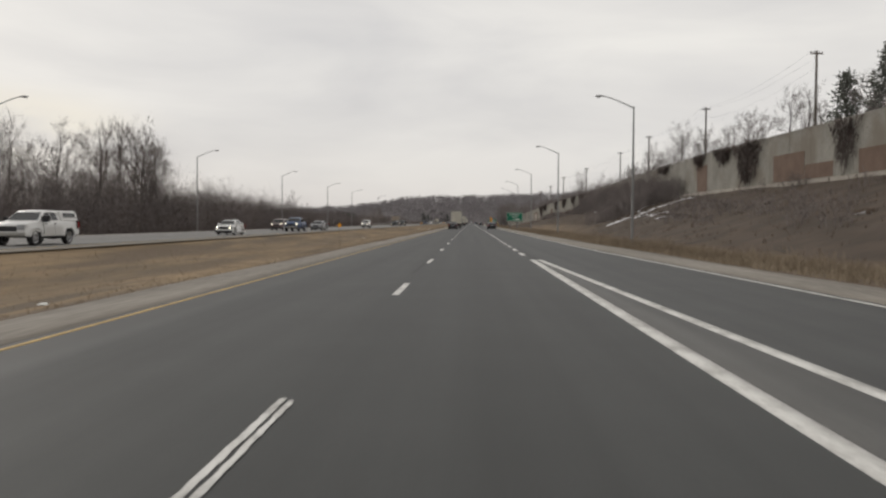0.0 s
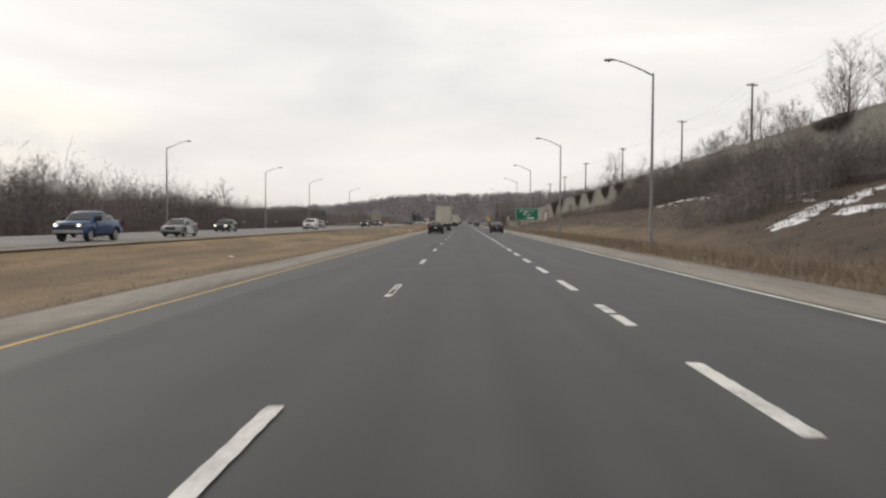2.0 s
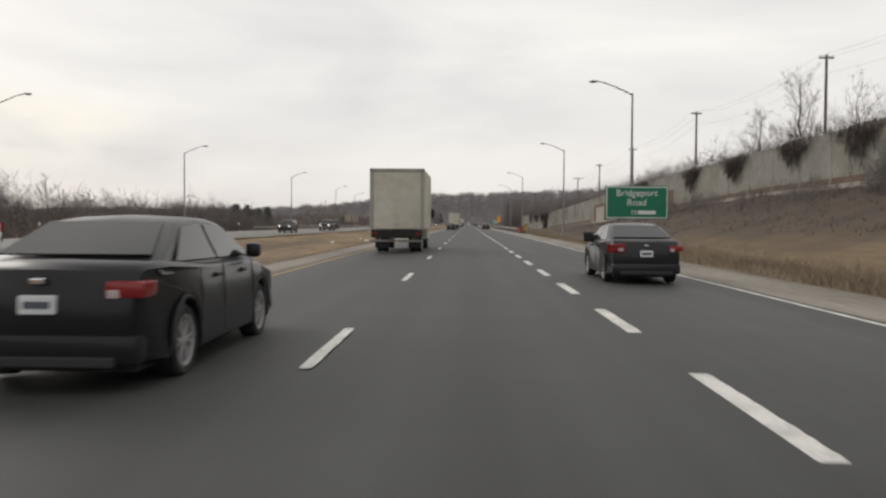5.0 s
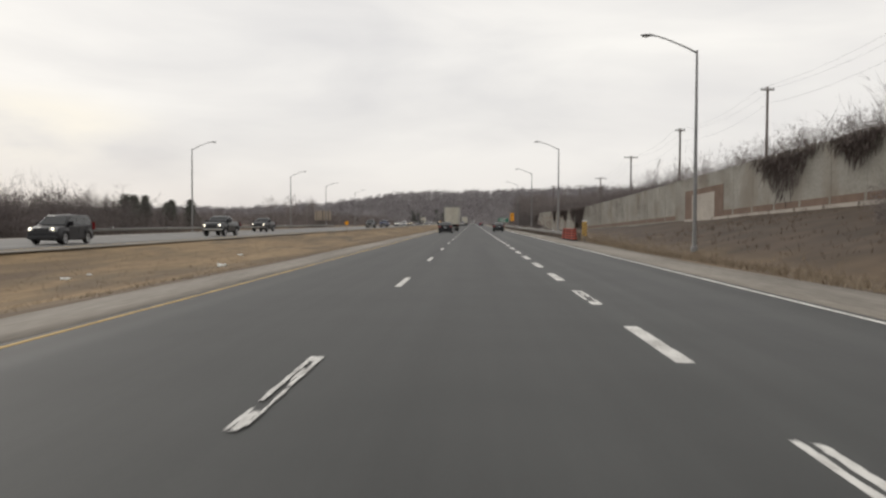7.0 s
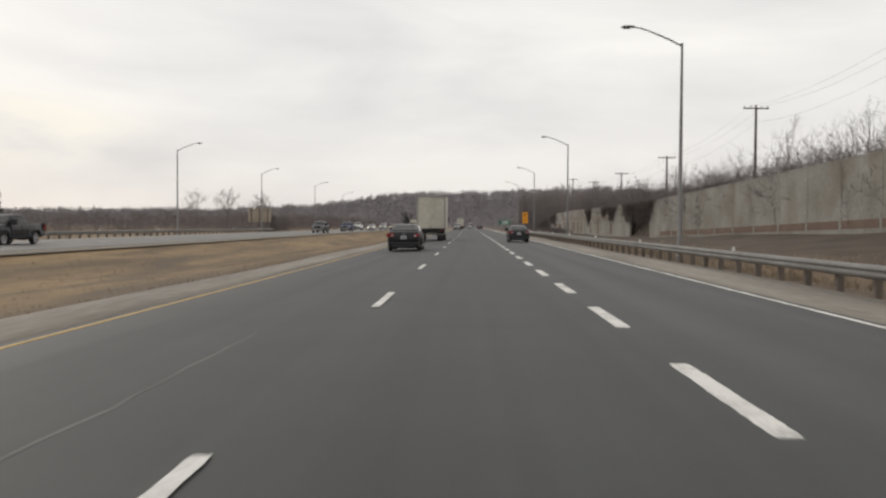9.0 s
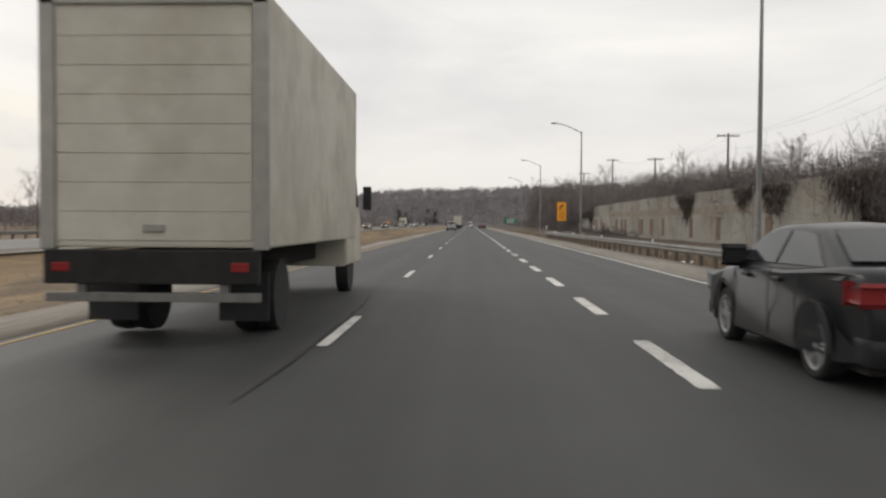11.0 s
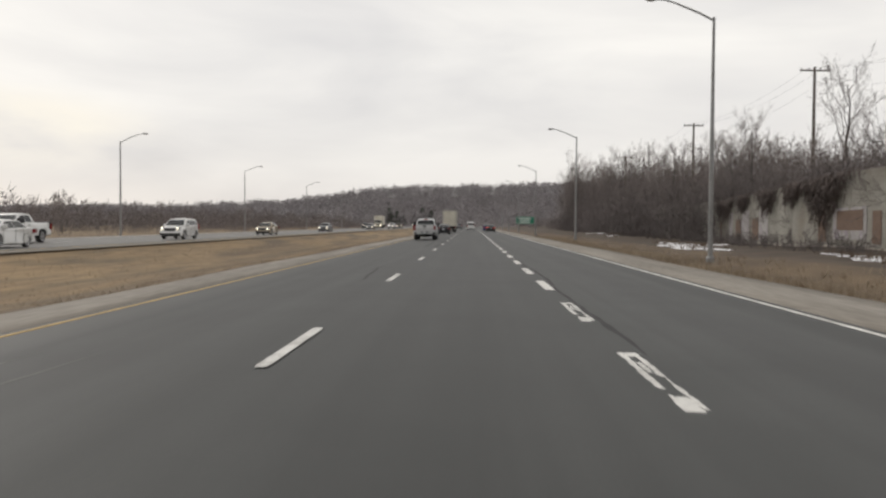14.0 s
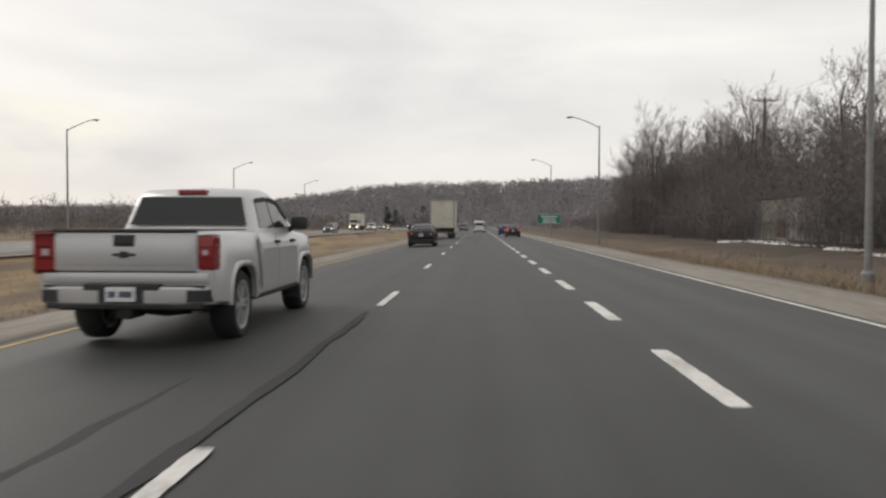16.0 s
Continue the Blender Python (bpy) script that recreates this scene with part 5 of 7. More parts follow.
SNOW_SPOTS += [(18.5, 507, 1.3, 4.2), (17.0, 492, 0.9, 3.4), (17.4, 499, 1.3, 4.6), (19.6, 503, 1.1, 3.2), (16.4, 496, 0.8, 3.0), (18.5, 472.5, 0.55, 1.9), (19.2, 476, 0.55, 1.7), (17.9, 470, 0.4, 1.1), (19.8, 480, 0.4, 1.3), (18.0, 465, 0.25, 0.9), (17.2, 463, 0.2, 0.9), (20.3, 567, 0.8, 3.0), (21.7, 564.5, 0.9, 2.4), (21.6, 559, 0.8, 3.0), (21.3, 554, 0.7, 3.0), (20.7, 549, 0.6, 2.5), (18.9, 541, 0.5, 1.5)]
for n, (x, y, rx, ry) in enumerate(SNOW_SPOTS):
    snow_patch(x, y, rx, ry, 200 + n)


def through_snow(rng):
    x, y, rx, ry = SNOW_SPOTS[rng.randint(0, len(SNOW_SPOTS))]
    a, r = rng.uniform(0, 6.283), math.sqrt(rng.rand()) * 1.1
    return x + rx * r * math.cos(a), y + ry * r * math.sin(a)


tufts("weeds", 1500, 55, through_snow, 0.3, WEED, "brown dead stalks poking through the old snow", 0.03)

# ---- lamps, poles, wires, signs ----


def lamp_post(arm_way, tall):
    p = thing("street_lamp", "grey steel highway lamp post with a curved arm", "street lamp", "highway lamps")
    part("pole", tube([(0, 0, -0.3), (0, 0, 3), (0, 0, 7), (0, 0, 10.6 * tall)], [0.12, 0.105, 0.085, 0.062], 10), POLE_STEEL, p, smooth=True)
    part("base", lathe([(0.2, -0.15), (0.2, 0.12), (0.15, 0.2)], segments=12), POLE_STEEL, p)
    up = 10.6 * (tall - 1)
    pts = [(0, 0, 10.45), (arm_way * 0.6, 0, 10.76), (arm_way * 1.2, 0, 11.02), (arm_way * 1.8, 0, 11.26), (arm_way * 2.2, 0, 11.38), (arm_way * 2.5, 0, 11.42)]
    pts = [(a, b, c + up) for a, b, c in pts]
    part("arm", tube(pts, [0.05, 0.047, 0.043, 0.04, 0.036, 0.034], 8), POLE_STEEL, p, smooth=True)
    bm = bmesh.new()
    bmesh.ops.create_uvsphere(bm, u_segments=14, v_segments=8, radius=1.0)
    for v in bm.verts:
        v.co = Vector((arm_way * 2.75 + v.co.x * 0.4, v.co.y * 0.15, up + 11.42 + (v.co.z * 0.1 if v.co.z > 0 else v.co.z * 0.045)))
    head = part("lamp_head", bm, LAMP_GREY, p, smooth=True)
    bm = bmesh.new()
    bmesh.ops.create_uvsphere(bm, u_segments=12, v_segments=6, radius=1.0)
    for v in bm.verts:
        v.co = Vector((arm_way * 2.85 + v.co.x * 0.22, v.co.y * 0.11, up + 11.37 + min(v.co.z, 0.2) * 0.05))
    part("lens", bm, LAMP_LENS, head)
    return p


RIGHT_LAMPS = [(15.0, 18.0), (14.5, 68.6), (13.2, 114.2), (13.15, 164.3), (13.3, 212.8), (13.95, 261.5), (12.4, 321.0), (12.8, 374.5), (13.05, 428.3), (13.0, 477.6), (13.3, 530.0), (13.15, 585.0), (13.15, 638.0), (13.2, 692.0), (13.2, 745.0), (13.2, 800.0)]
LEFT_LAMPS = [(-37.0, 66.0), (-36.9, 116.4), (-35.9, 165.0), (-35.6, 216.2), (-35.6, 260.4), (-34.0, 319.4), (-34.6, 380.0), (-35.6, 426.0), (-35.0, 474.3), (-36.8, 530.4), (-37.1, 582.4), (-37.0, 636.0), (-37.0, 690.0), (-37.0, 745.0)]
for way, spots in ((-1, RIGHT_LAMPS), (1, LEFT_LAMPS)):
    first = lamp_post(way, 1.045 if way < 0 else 1.0)
    for n, (x, y) in enumerate(spots):
        m = pose(x, y, land(x, y) + (0.12 if way < 0 else 0.0))
        if n == 0:
            first.matrix_basis = m
        else:
            copy_thing(first, m)


def utility_pole(height, arms, half=0.65):
    p = thing("utility_pole", "weathered wooden utility pole with crossarm" if arms > 1 else "weathered wooden utility pole", "utility pole", "utility poles")
    part("pole", tube([(0, 0, -0.5), (0, 0, height * 0.5), (0, 0, height)], [0.17, 0.14, 0.11], 8), WOOD_POLE, p, smooth=True)
    for k in range(arms):
        z = height - 0.35 - 1.0 * k
        arm = part("crossarm", box(-half, -0.06, z, half, 0.06, z + 0.12, 0.01), WOOD_POLE, p)
        for x in (-half + 0.1, -half * 0.4, half * 0.4, half - 0.1):
            ins = lathe([(0.03, z + 0.1), (0.06, z + 0.16), (0.05, z + 0.26), (0.02, z + 0.3)], segments=8)
            for v in ins.verts:
                v.co.x += x
            part("insulator", ins, LAMP_GREY, arm)
    if arms > 1:
        part("transformer", tube([(0.3, 0, height - 3.2), (0.3, 0, height - 2.3)], 0.2, 10), LAMP_GREY, p)
    return p


POLES = [(35.2, 84.0, 18.4, 1), (35.8, 124.8, 18.4, 1), (35.0, 160.3, 17.9, 1), (35.7, 194.6, 17.7, 1), (32.1, 224.8, 16.0, 1), (29.5, 256.0, 15.3, 1), (29.3, 294.7, 14.3, 1), (28.2, 323.5, 13.6, 1), (28.2, 356.8, 12.7, 1), (29.0, 395.6, 11.2, 1), (29.5, 433.5, 11.3, 1), (30.0, 471.5, 11.7, 1), (29.7, 508.0, 14.3, 1), (28.4, 540.0, 13.6, 1), (28.6, 585.0, 13.4, 1)]
pole_tops = []
for x, y, top, arms in POLES:
    z = land(x, y)
    made = utility_pole(top - z, arms, 1.2 if y > 350 else 0.65)
    made.matrix_basis = pose(x, y, z, 0, 0, 4)
    if 320 < y < 330:
        arm = part("lamp_arm", tube([(0.1, 0, 7.7 - z), (0.7, 0, 8.1 - z), (1.3, 0, 8.45 - z), (1.9, 0, 8.52 - z)], 0.035, 6), POLE_STEEL, made, "short bracket arm", smooth=True)
        part("lamp_head", box(1.8, -0.1, 8.46 - z, 2.3, 0.1, 8.56 - z, 0.03), LAMP_GREY, arm)
    pole_tops.append(Vector((x, y, top)))
for a, b in zip(pole_tops, pole_tops[1:]):
    for off, low in ((-0.6, 0.1), (0.6, 0.1), (0.0, 1.6)):
        pts = []
        for k in range(13):
            f = k / 12
            p = a.lerp(b, f) + Vector((off, 0, -low - 0.9 * 4 * f * (1 - f)))
            pts.append(p)
        tagged(part("power_line", tube(pts, 0.007, 4), WIRE), "thin dark overhead cable sagging between wooden poles", "cable", "overhead cables")


def board(name, x, y, low, width, height, mat, parent, thick=0.05, label=""):
    return part(name, box(x - width / 2, y - thick / 2, low, x + width / 2, y + thick / 2, low + height, 0.01), mat, parent, label)


def words(text, x, y, z, size, mat, parent, name="lettering"):
    """Lettering that faces the oncoming camera, thin and solid."""
    cu = bpy.data.curves.new(name, "FONT")
    cu.body, cu.size, cu.extrude, cu.align_x, cu.align_y = text, size, 0.004, "CENTER", "CENTER"
    tmp = bpy.data.objects.new(name, cu)
    scene.collection.objects.link(tmp)
    me = bpy.data.meshes.new_from_object(tmp.evaluated_get(bpy.context.evaluated_depsgraph_get()))
    bpy.data.objects.remove(tmp)
    ob = link_mesh(name, me, mat, parent)
    ob.matrix_basis = pose(x, y, z, 90, 0, 0)
    return ob


def exit_sign(x, y, low, width, height, lines, label):
    """Green guide board on two steel posts."""
    s = thing("road_sign", label, "road sign", "", pose(x, y, 0))
    z = land(x, y)
    board("board", 0, 0, low, width, height, GREEN_SIGN, s)
    for dx, dz, w, h in ((0, 0.05, width - 0.16, 0.06), (0, height - 0.11, width - 0.16, 0.06)):
        board("border", dx, -0.03, low + dz, w, h, WHITE_SHEET, s, 0.012)
    for dx in (-width / 2 + 0.08, width / 2 - 0.08):
        board("border", dx, -0.03, low + 0.05, 0.06, height - 0.1, WHITE_SHEET, s, 0.0122)
    for dx in (-width * 0.3, width * 0.3):
        part("post", box(dx - 0.08, 0.05, z - 0.4, dx + 0.08, 0.2, low + height * 0.95, 0.01), STEEL, s, "steel post")
    for text, dz, size in lines:
        words(text, 0, -0.034, low + dz, size, WHITE_SHEET, s)
    return s


guide = exit_sign(12.15, 205.0, 1.7, 3.95, 2.1, [("Bridgeport", 1.64, 0.6), ("Road", 1.04, 0.6), ("EXIT", 0.42, 0.34)], "green highway exit sign with white lettering on posts")
guide.children[-1].location.x -= 0.65
board("number_bar", 0.65, -0.032, 2.0, 1.1, 0.24, WHITE_SHEET, guide, 0.012, "unreadable white figures")
far_guide = exit_sign(20.2, 725.0, 1.7, 6.2, 2.5, [], "distant green highway sign on steel posts")
for dz, w in ((1.7, 4.2), (1.05, 3.2), (0.4, 3.6)):
    board("text_bar", 0, -0.034, 1.7 + dz, w, 0.28, WHITE_SHEET, far_guide, 0.012)


def arrow_mesh():
    """A dark arrow that bends to the right, in the plane of a sign."""
    pts = [(-0.16, 0.0), (-0.16, 0.22), (-0.13, 0.36), (-0.04, 0.47), (0.1, 0.53)]
    bm = bmesh.new()
    rows = []
    for n, (x, z) in enumerate(pts):
        a, b = pts[max(n - 1, 0)], pts[min(n + 1, len(pts) - 1)]
        d = Vector((b[0] - a[0], b[1] - a[1])).normalized()
        rows.append([(x - d.y * 0.06, z + d.x * 0.06), (x + d.y * 0.06, z - d.x * 0.06)])
    front = [[bm.verts.new((u, -0.008, w)) for u, w in r] for r in rows]
    for a, b in zip(front, front[1:]):
        bm.faces.new((a[0], a[1], b[1], b[0]))
    head = [bm.verts.new((u, -0.008, w)) for u, w in ((0.05, 0.68), (0.05, 0.38), (0.27, 0.54))]
    bm.faces.new(head)
    r = bmesh.ops.extrude_face_region(bm, geom=bm.faces[:])
    for v in r["geom"]:
        if isinstance(v, bmesh.types.BMVert):
            v.co.y = 0.0
    return bm


def detour_sign(x, y):
    s = thing("warning_sign", "orange construction sign with a black bent arrow", "road sign", "", pose(x, y, 0, 0, 0, 3))
    z = land(x, y)
    board("board", 0.0, 0, 1.78, 1.02, 2.1, ORANGE_SIGN, s, 0.03)
    part("panel_seam", box(-0.51, -0.019, 2.8, 0.51, -0.014, 2.82), SIGN_INK, s)
    arrow = part("arrow", arrow_mesh(), BLACK, s, "black bent arrow")
    arrow.location = (-0.03, -0.017, 2.95)
    for dz, w in ((0.78, 0.7), (0.5, 0.8), (0.24, 0.55)):
        board("text_bar", 0, -0.018, 1.78 + dz, w, 0.09, SIGN_INK, s, 0.008, "worn unreadable lettering")
    for dx in (-0.32, 0.32):
        part("post", box(dx - 0.05, 0.02, z - 0.4, dx + 0.05, 0.11, 3.7, 0.008), WOOD_POLE, s, "wooden post")


detour_sign(12.05, 437.0)


def object_marker(x, y):
    s = thing("hazard_marker", "yellow and black striped hazard board beside the rail end", "hazard marker", "", pose(x, y, 0))
    z = land(x, y)
    b = board("board", 0, 0, 0.32, 0.4, 1.15, YELLOW_SIGN, s, 0.03)
    for k in range(6):
        z0 = 0.02 + k * 0.25
        pts = [(-0.2, z0), (0.2, z0 + 0.3), (0.2, z0 + 0.41), (-0.2, z0 + 0.11)]
        bm = bmesh.new()
        vs = [bm.verts.new((u, -0.019, w)) for u, w in pts]
        bm.faces.new(vs)
        for level, keep in ((0.33, 1), (1.46, -1)):
            geom = bm.verts[:] + bm.edges[:] + bm.faces[:]
            bmesh.ops.bisect_plane(bm, geom=geom, plane_co=(0, 0, level), plane_no=(0, 0, -keep), clear_outer=True)
        if not bm.faces:
            bm.free()
            continue
        r = bmesh.ops.extrude_face_region(bm, geom=bm.faces[:])
        for v in r["geom"]:
            if isinstance(v, bmesh.types.BMVert):
                v.co.y = -0.0152
        part("stripe", bm, MARKER_BROWN, b)
    board("cap", 0, 0, 1.47, 0.4, 0.09, WHITE_SHEET, s, 0.04)
    part("post", box(-0.04, 0.02, z - 0.3, 0.04, 0.09, 1.4, 0.006), STEEL, s)


object_marker(10.5, 281.6)


def barrel():
    b = thing("traffic_barrel", "orange and black banded construction barrel on a rubber base", "traffic barrel", "construction barrels")
    part("base", lathe([(0.36, 0.0), (0.36, 0.05), (0.3, 0.09)], segments=8), RUBBER, b, "black rubber base")
    body = part("body", lathe([(0.27, 0.06), (0.275, 0.2), (0.26, 0.22), (0.262, 0.4), (0.25, 0.42), (0.25, 0.6), (0.235, 0.62), (0.235, 0.8), (0.22, 0.83), (0.21, 0.98), (0.16, 1.02)], segments=20), BARREL_ORANGE, b, smooth=True)
    for z, r in ((0.13, 0.278), (0.33, 0.267), (0.53, 0.256), (0.74, 0.242), (0.92, 0.222)):
        part("band", lathe([(r - 0.01, z - 0.045), (r + 0.004, z - 0.045), (r + 0.002, z + 0.045), (r - 0.012, z + 0.045)], segments=20), BLACK, body, "black band")
    return b


first_barrel = barrel()
for n, (x, y) in enumerate(((9.75, 282.3), (9.8, 285.0), (9.85, 287.4), (9.8, 289.6))):
    m = pose(x, y, land(x, y) + 0.05, 0, 0, n * 40)
    b = copy_thing(first_barrel, m) if n else first_barrel
    b.matrix_basis = m
    b.scale = (0.86, 0.86, 1.0)


def sign_back(x, y):
    s = thing("sign_back", "brown back of a large road sign on three posts", "road sign", "", pose(x, y, 0))
    z = land(x, y)
    for k in range(3):
        board("panel", -1.42 + 1.42 * k, 0, 1.75, 1.4, 2.5, SIGN_BACK, s, 0.06)
    for dx in (-1.55, 0.0, 1.55):
        part("post", box(dx - 0.09, -0.2, z - 0.4, dx + 0.09, -0.03, 4.2, 0.01), WOOD_POLE, s, "wooden post")
    for dz in (2.1, 3.8):
        part("brace", box(-2.0, -0.09, dz, 2.0, -0.031, dz + 0.1, 0.005), STEEL, s)


sign_back(-37.6, 432.5)


def small_marker(x, y, mat, label, diamond=True, high=1.4):
    s = thing("delineator", label, "marker", "roadside markers", pose(x, y, 0))
    z = land(x, y)
    part("post", box(-0.014, 0.0, z - 0.3, 0.014, 0.025, high - 0.1 if diamond else z + 1.4, 0.005), STRAW if diamond else STEEL, s, "thin weathered stake" if diamond else "")
    if diamond:
        bm = box(-0.125, -0.012, -0.125, 0.125, 0.0, 0.125, 0.004)
        bmesh.ops.rotate(bm, verts=bm.verts, cent=(0, 0, 0), matrix=Matrix.Rotation(radians(45), 3, "Y"))
        bmesh.ops.translate(bm, verts=bm.verts, vec=(0, -0.006, high))
    else:
        bm = box(-0.09, -0.018, z + 1.15, 0.09, -0.002, z + 1.4, 0.004)
    part("plate", bm, mat, s)


for x, y, high in ((-8.1, 60.5, 1.07), (-8.4, 166.5, 1.13), (-7.4, 273.5, 1.28), (-6.6, 426.8, 1.5)):
    small_marker(x, y, ORANGE_SIGN, "small yellow diamond marker on a post in the median", True, high)
for x, y in ((-35.2, 285.0), (-35.4, 200.0), (10.5, 438.6), (-35.0, 222.0)):
    small_marker(x, y, WHITE_SHEET, "small white roadside marker on a post", diamond=False)


def litter(x, y, size, seed):
    """A crumpled scrap lying in the grass."""
    rng = random.Random(seed)
    bm = bmesh.new()
    bmesh.ops.create_icosphere(bm, subdivisions=2, radius=1.0)
    for v in bm.verts:
        k = rng.uniform(0.45, 1.25)
        v.co = Vector((v.co.x * size * k, v.co.y * size * 0.7 * k, v.co.z * size * 0.42 * k * rng.uniform(0.4, 1.2)))
    ob = part("litter", bm, WHITE_SHEET)
    ob.location = (x, y, land(x, y) + size * 0.2)
    tagged(ob, "crumpled pale scrap of litter in the dry grass", "litter", "scraps of litter")


for n, (x, y, size) in enumerate(((-11.1, 256.0, 0.3), (-13.7, 245.0, 0.22), (-14.0, 247.5, 0.14), (-13.0, 112.0, 0.16), (-9.0, 20.0, 0.14), (-13.5, 268.0, 0.2), (10.6, 376.5, 0.3), (14.2, 140.0, 0.16))):
    litter(x, y, size, 300 + n)

# ---- vehicles, standing on the road ----


def prism(profile, half, edge=0.05, crown_up=0.02, crown_from=0.8):
    """A body from a side outline (y, z), whose half-width half(y, z) varies; its edges are rounded."""
    n = len(profile)
    area = sum(profile[k][0] * profile[(k + 1) % n][1] - profile[(k + 1) % n][0] * profile[k][1] for k in range(n))
    pts = profile if area > 0 else profile[::-1]
    inner = []
    for k in range(n):
        a, b, c = Vector(pts[k - 1]), Vector(pts[k]), Vector(pts[(k + 1) % n])
        d0, d1 = (b - a).normalized(), (c - b).normalized()
        nor = Vector((-d0.y, d0.x)) + Vector((-d1.y, d1.x))
        nor = nor.normalized() if nor.length > 1e-4 else Vector((-d0.y, d0.x))
        inner.append(b + nor * edge)
    bm = bmesh.new()
    rings = []
    for side in (-1, 1):
        outer = [bm.verts.new((side * half(*q), q[0], q[1])) for q in inner]
        mid = [bm.verts.new((side * (half(*q) - edge * 0.3), q[0] * 0.65 + p[0] * 0.35, q[1] * 0.65 + p[1] * 0.35)) for p, q in zip(pts, inner)]
        full = [bm.verts.new((side * (half(*p) - edge), p[0], p[1])) for p in pts]
        rings.append([outer, mid, full] if side < 0 else [full, mid, outer])
    centre = [bm.verts.new((0, p[0], p[1] + (crown_up if p[1] > crown_from else 0))) for p in pts]
    chain = rings[0] + [centre] + rings[1]
    for a, b in zip(chain, chain[1:]):
        for k in range(n):
            bm.faces.new((a[k], a[(k + 1) % n], b[(k + 1) % n], b[k])).smooth = True
    caps = [bm.faces.new(chain[0]), bm.faces.new(chain[-1])]
    bmesh.ops.triangulate(bm, faces=caps)
    return bm


def plate_of(points, depth):
    """A thin solid from a flat outline in space, pushed out along its normal by depth."""
    bm = bmesh.new()
    pts = [Vector(p) for p in points]
    nor = (pts[1] - pts[0]).cross(pts[2] - pts[0]).normalized()
    top = [bm.verts.new(p + nor * depth) for p in pts]
    low = [bm.verts.new(p - nor * 0.004) for p in pts]
    bm.faces.new(top)
    bm.faces.new(low[::-1])
    for k in range(len(pts)):
        j = (k + 1) % len(pts)
        bm.faces.new((low[k], low[j], top[j], top[k]))
    return bm


def arch_point(radius, k, n, square):
    """A point of a wheel arch, from front to back; square below 1 gives a squarer arch."""
    a = math.pi * k / n
    c, t = math.cos(a), math.sin(a)
    return radius * math.copysign(abs(c) ** square, c), radius * abs(t) ** square


def outline(top, sill, wheels, radius, front, back, square=1.0):
    """Side outline of a body with wheel arches; top runs from the tail to the nose."""
    out = list(top)
    out.append((front, sill + 0.04))
    for w in sorted(wheels, reverse=True):
        for k in range(11):
            dy, dz = arch_point(radius, k, 10, square)
            out.append((w + dy, max(0.34 + dz if k not in (0, 10) else sill, sill)))
    out.append((back, sill + 0.06))
    return out


def wheel(radius, width, spokes, rim_share=0.7):
    """Tyre, rim and spokes about the x axis; the outer face looks to +x."""
    r, w = radius, width / 2
    tyre = lathe([(r * rim_share, -w * 0.9), (r * 0.9, -w), (r * 0.985, -w * 0.72), (r, 0), (r * 0.985, w * 0.72), (r * 0.9, w), (r * rim_share, w * 0.9)], axis="x", segments=28, closed=True)
    rr = r * rim_share
    rim = lathe([(rr * 1.0, -w * 0.85), (rr * 1.02, w * 0.92), (rr * 0.92, w * 0.86), (rr * 0.9, w * 0.3), (rr * 0.86, -w * 0.85)], axis="x", segments=28, closed=True)
    hub = lathe([(rr * 0.2, 0.0), (rr * 0.2, w * 0.78), (rr * 0.1, w * 0.84)], axis="x", segments=12)
    sp = bmesh.new()
    for k in range(spokes):
        for tilt in (-0.15, 0.15):
            vs = add_box(sp, w * 0.45, rr * 0.14, -rr * 0.05, w * 0.76, rr * 0.95, rr * 0.05, 0.0)
            bmesh.ops.rotate(sp, verts=vs, cent=(0, 0, 0), matrix=Matrix.Rotation(2 * math.pi * k / spokes + tilt, 3, "X"))
    disc = lathe([(rr * 0.88, -0.01), (rr * 0.88, 0.01)], axis="x", segments=20)
    return tyre, rim, hub, sp, disc


def add_wheels(car, spots, radius, width, spokes, half):
    meshes = None
    for y in spots:
        for side in (1, -1):
            hubob = new("wheel")
            hubob.parent = car
            hubob.location = (side * (half - width / 2 - 0.02), y, radius)
            if side < 0:
                hubob.rotation_euler = (0, 0, math.pi)
            if meshes is None:
                t, r, h, s, d = wheel(radius, width, spokes)
                made = [part("tyre", t, RUBBER, hubob, smooth=True), part("rim", r, ALLOY, hubob, smooth=True), part("hub", h, ALLOY, hubob), part("spokes", s, ALLOY, hubob), part("brake_disc", d, UNDERBODY, hubob)]
                meshes = [(o.name.split(".")[0], o.data) for o in made]
            else:
                for nm, me in meshes:
                    new(nm, me).parent = hubob


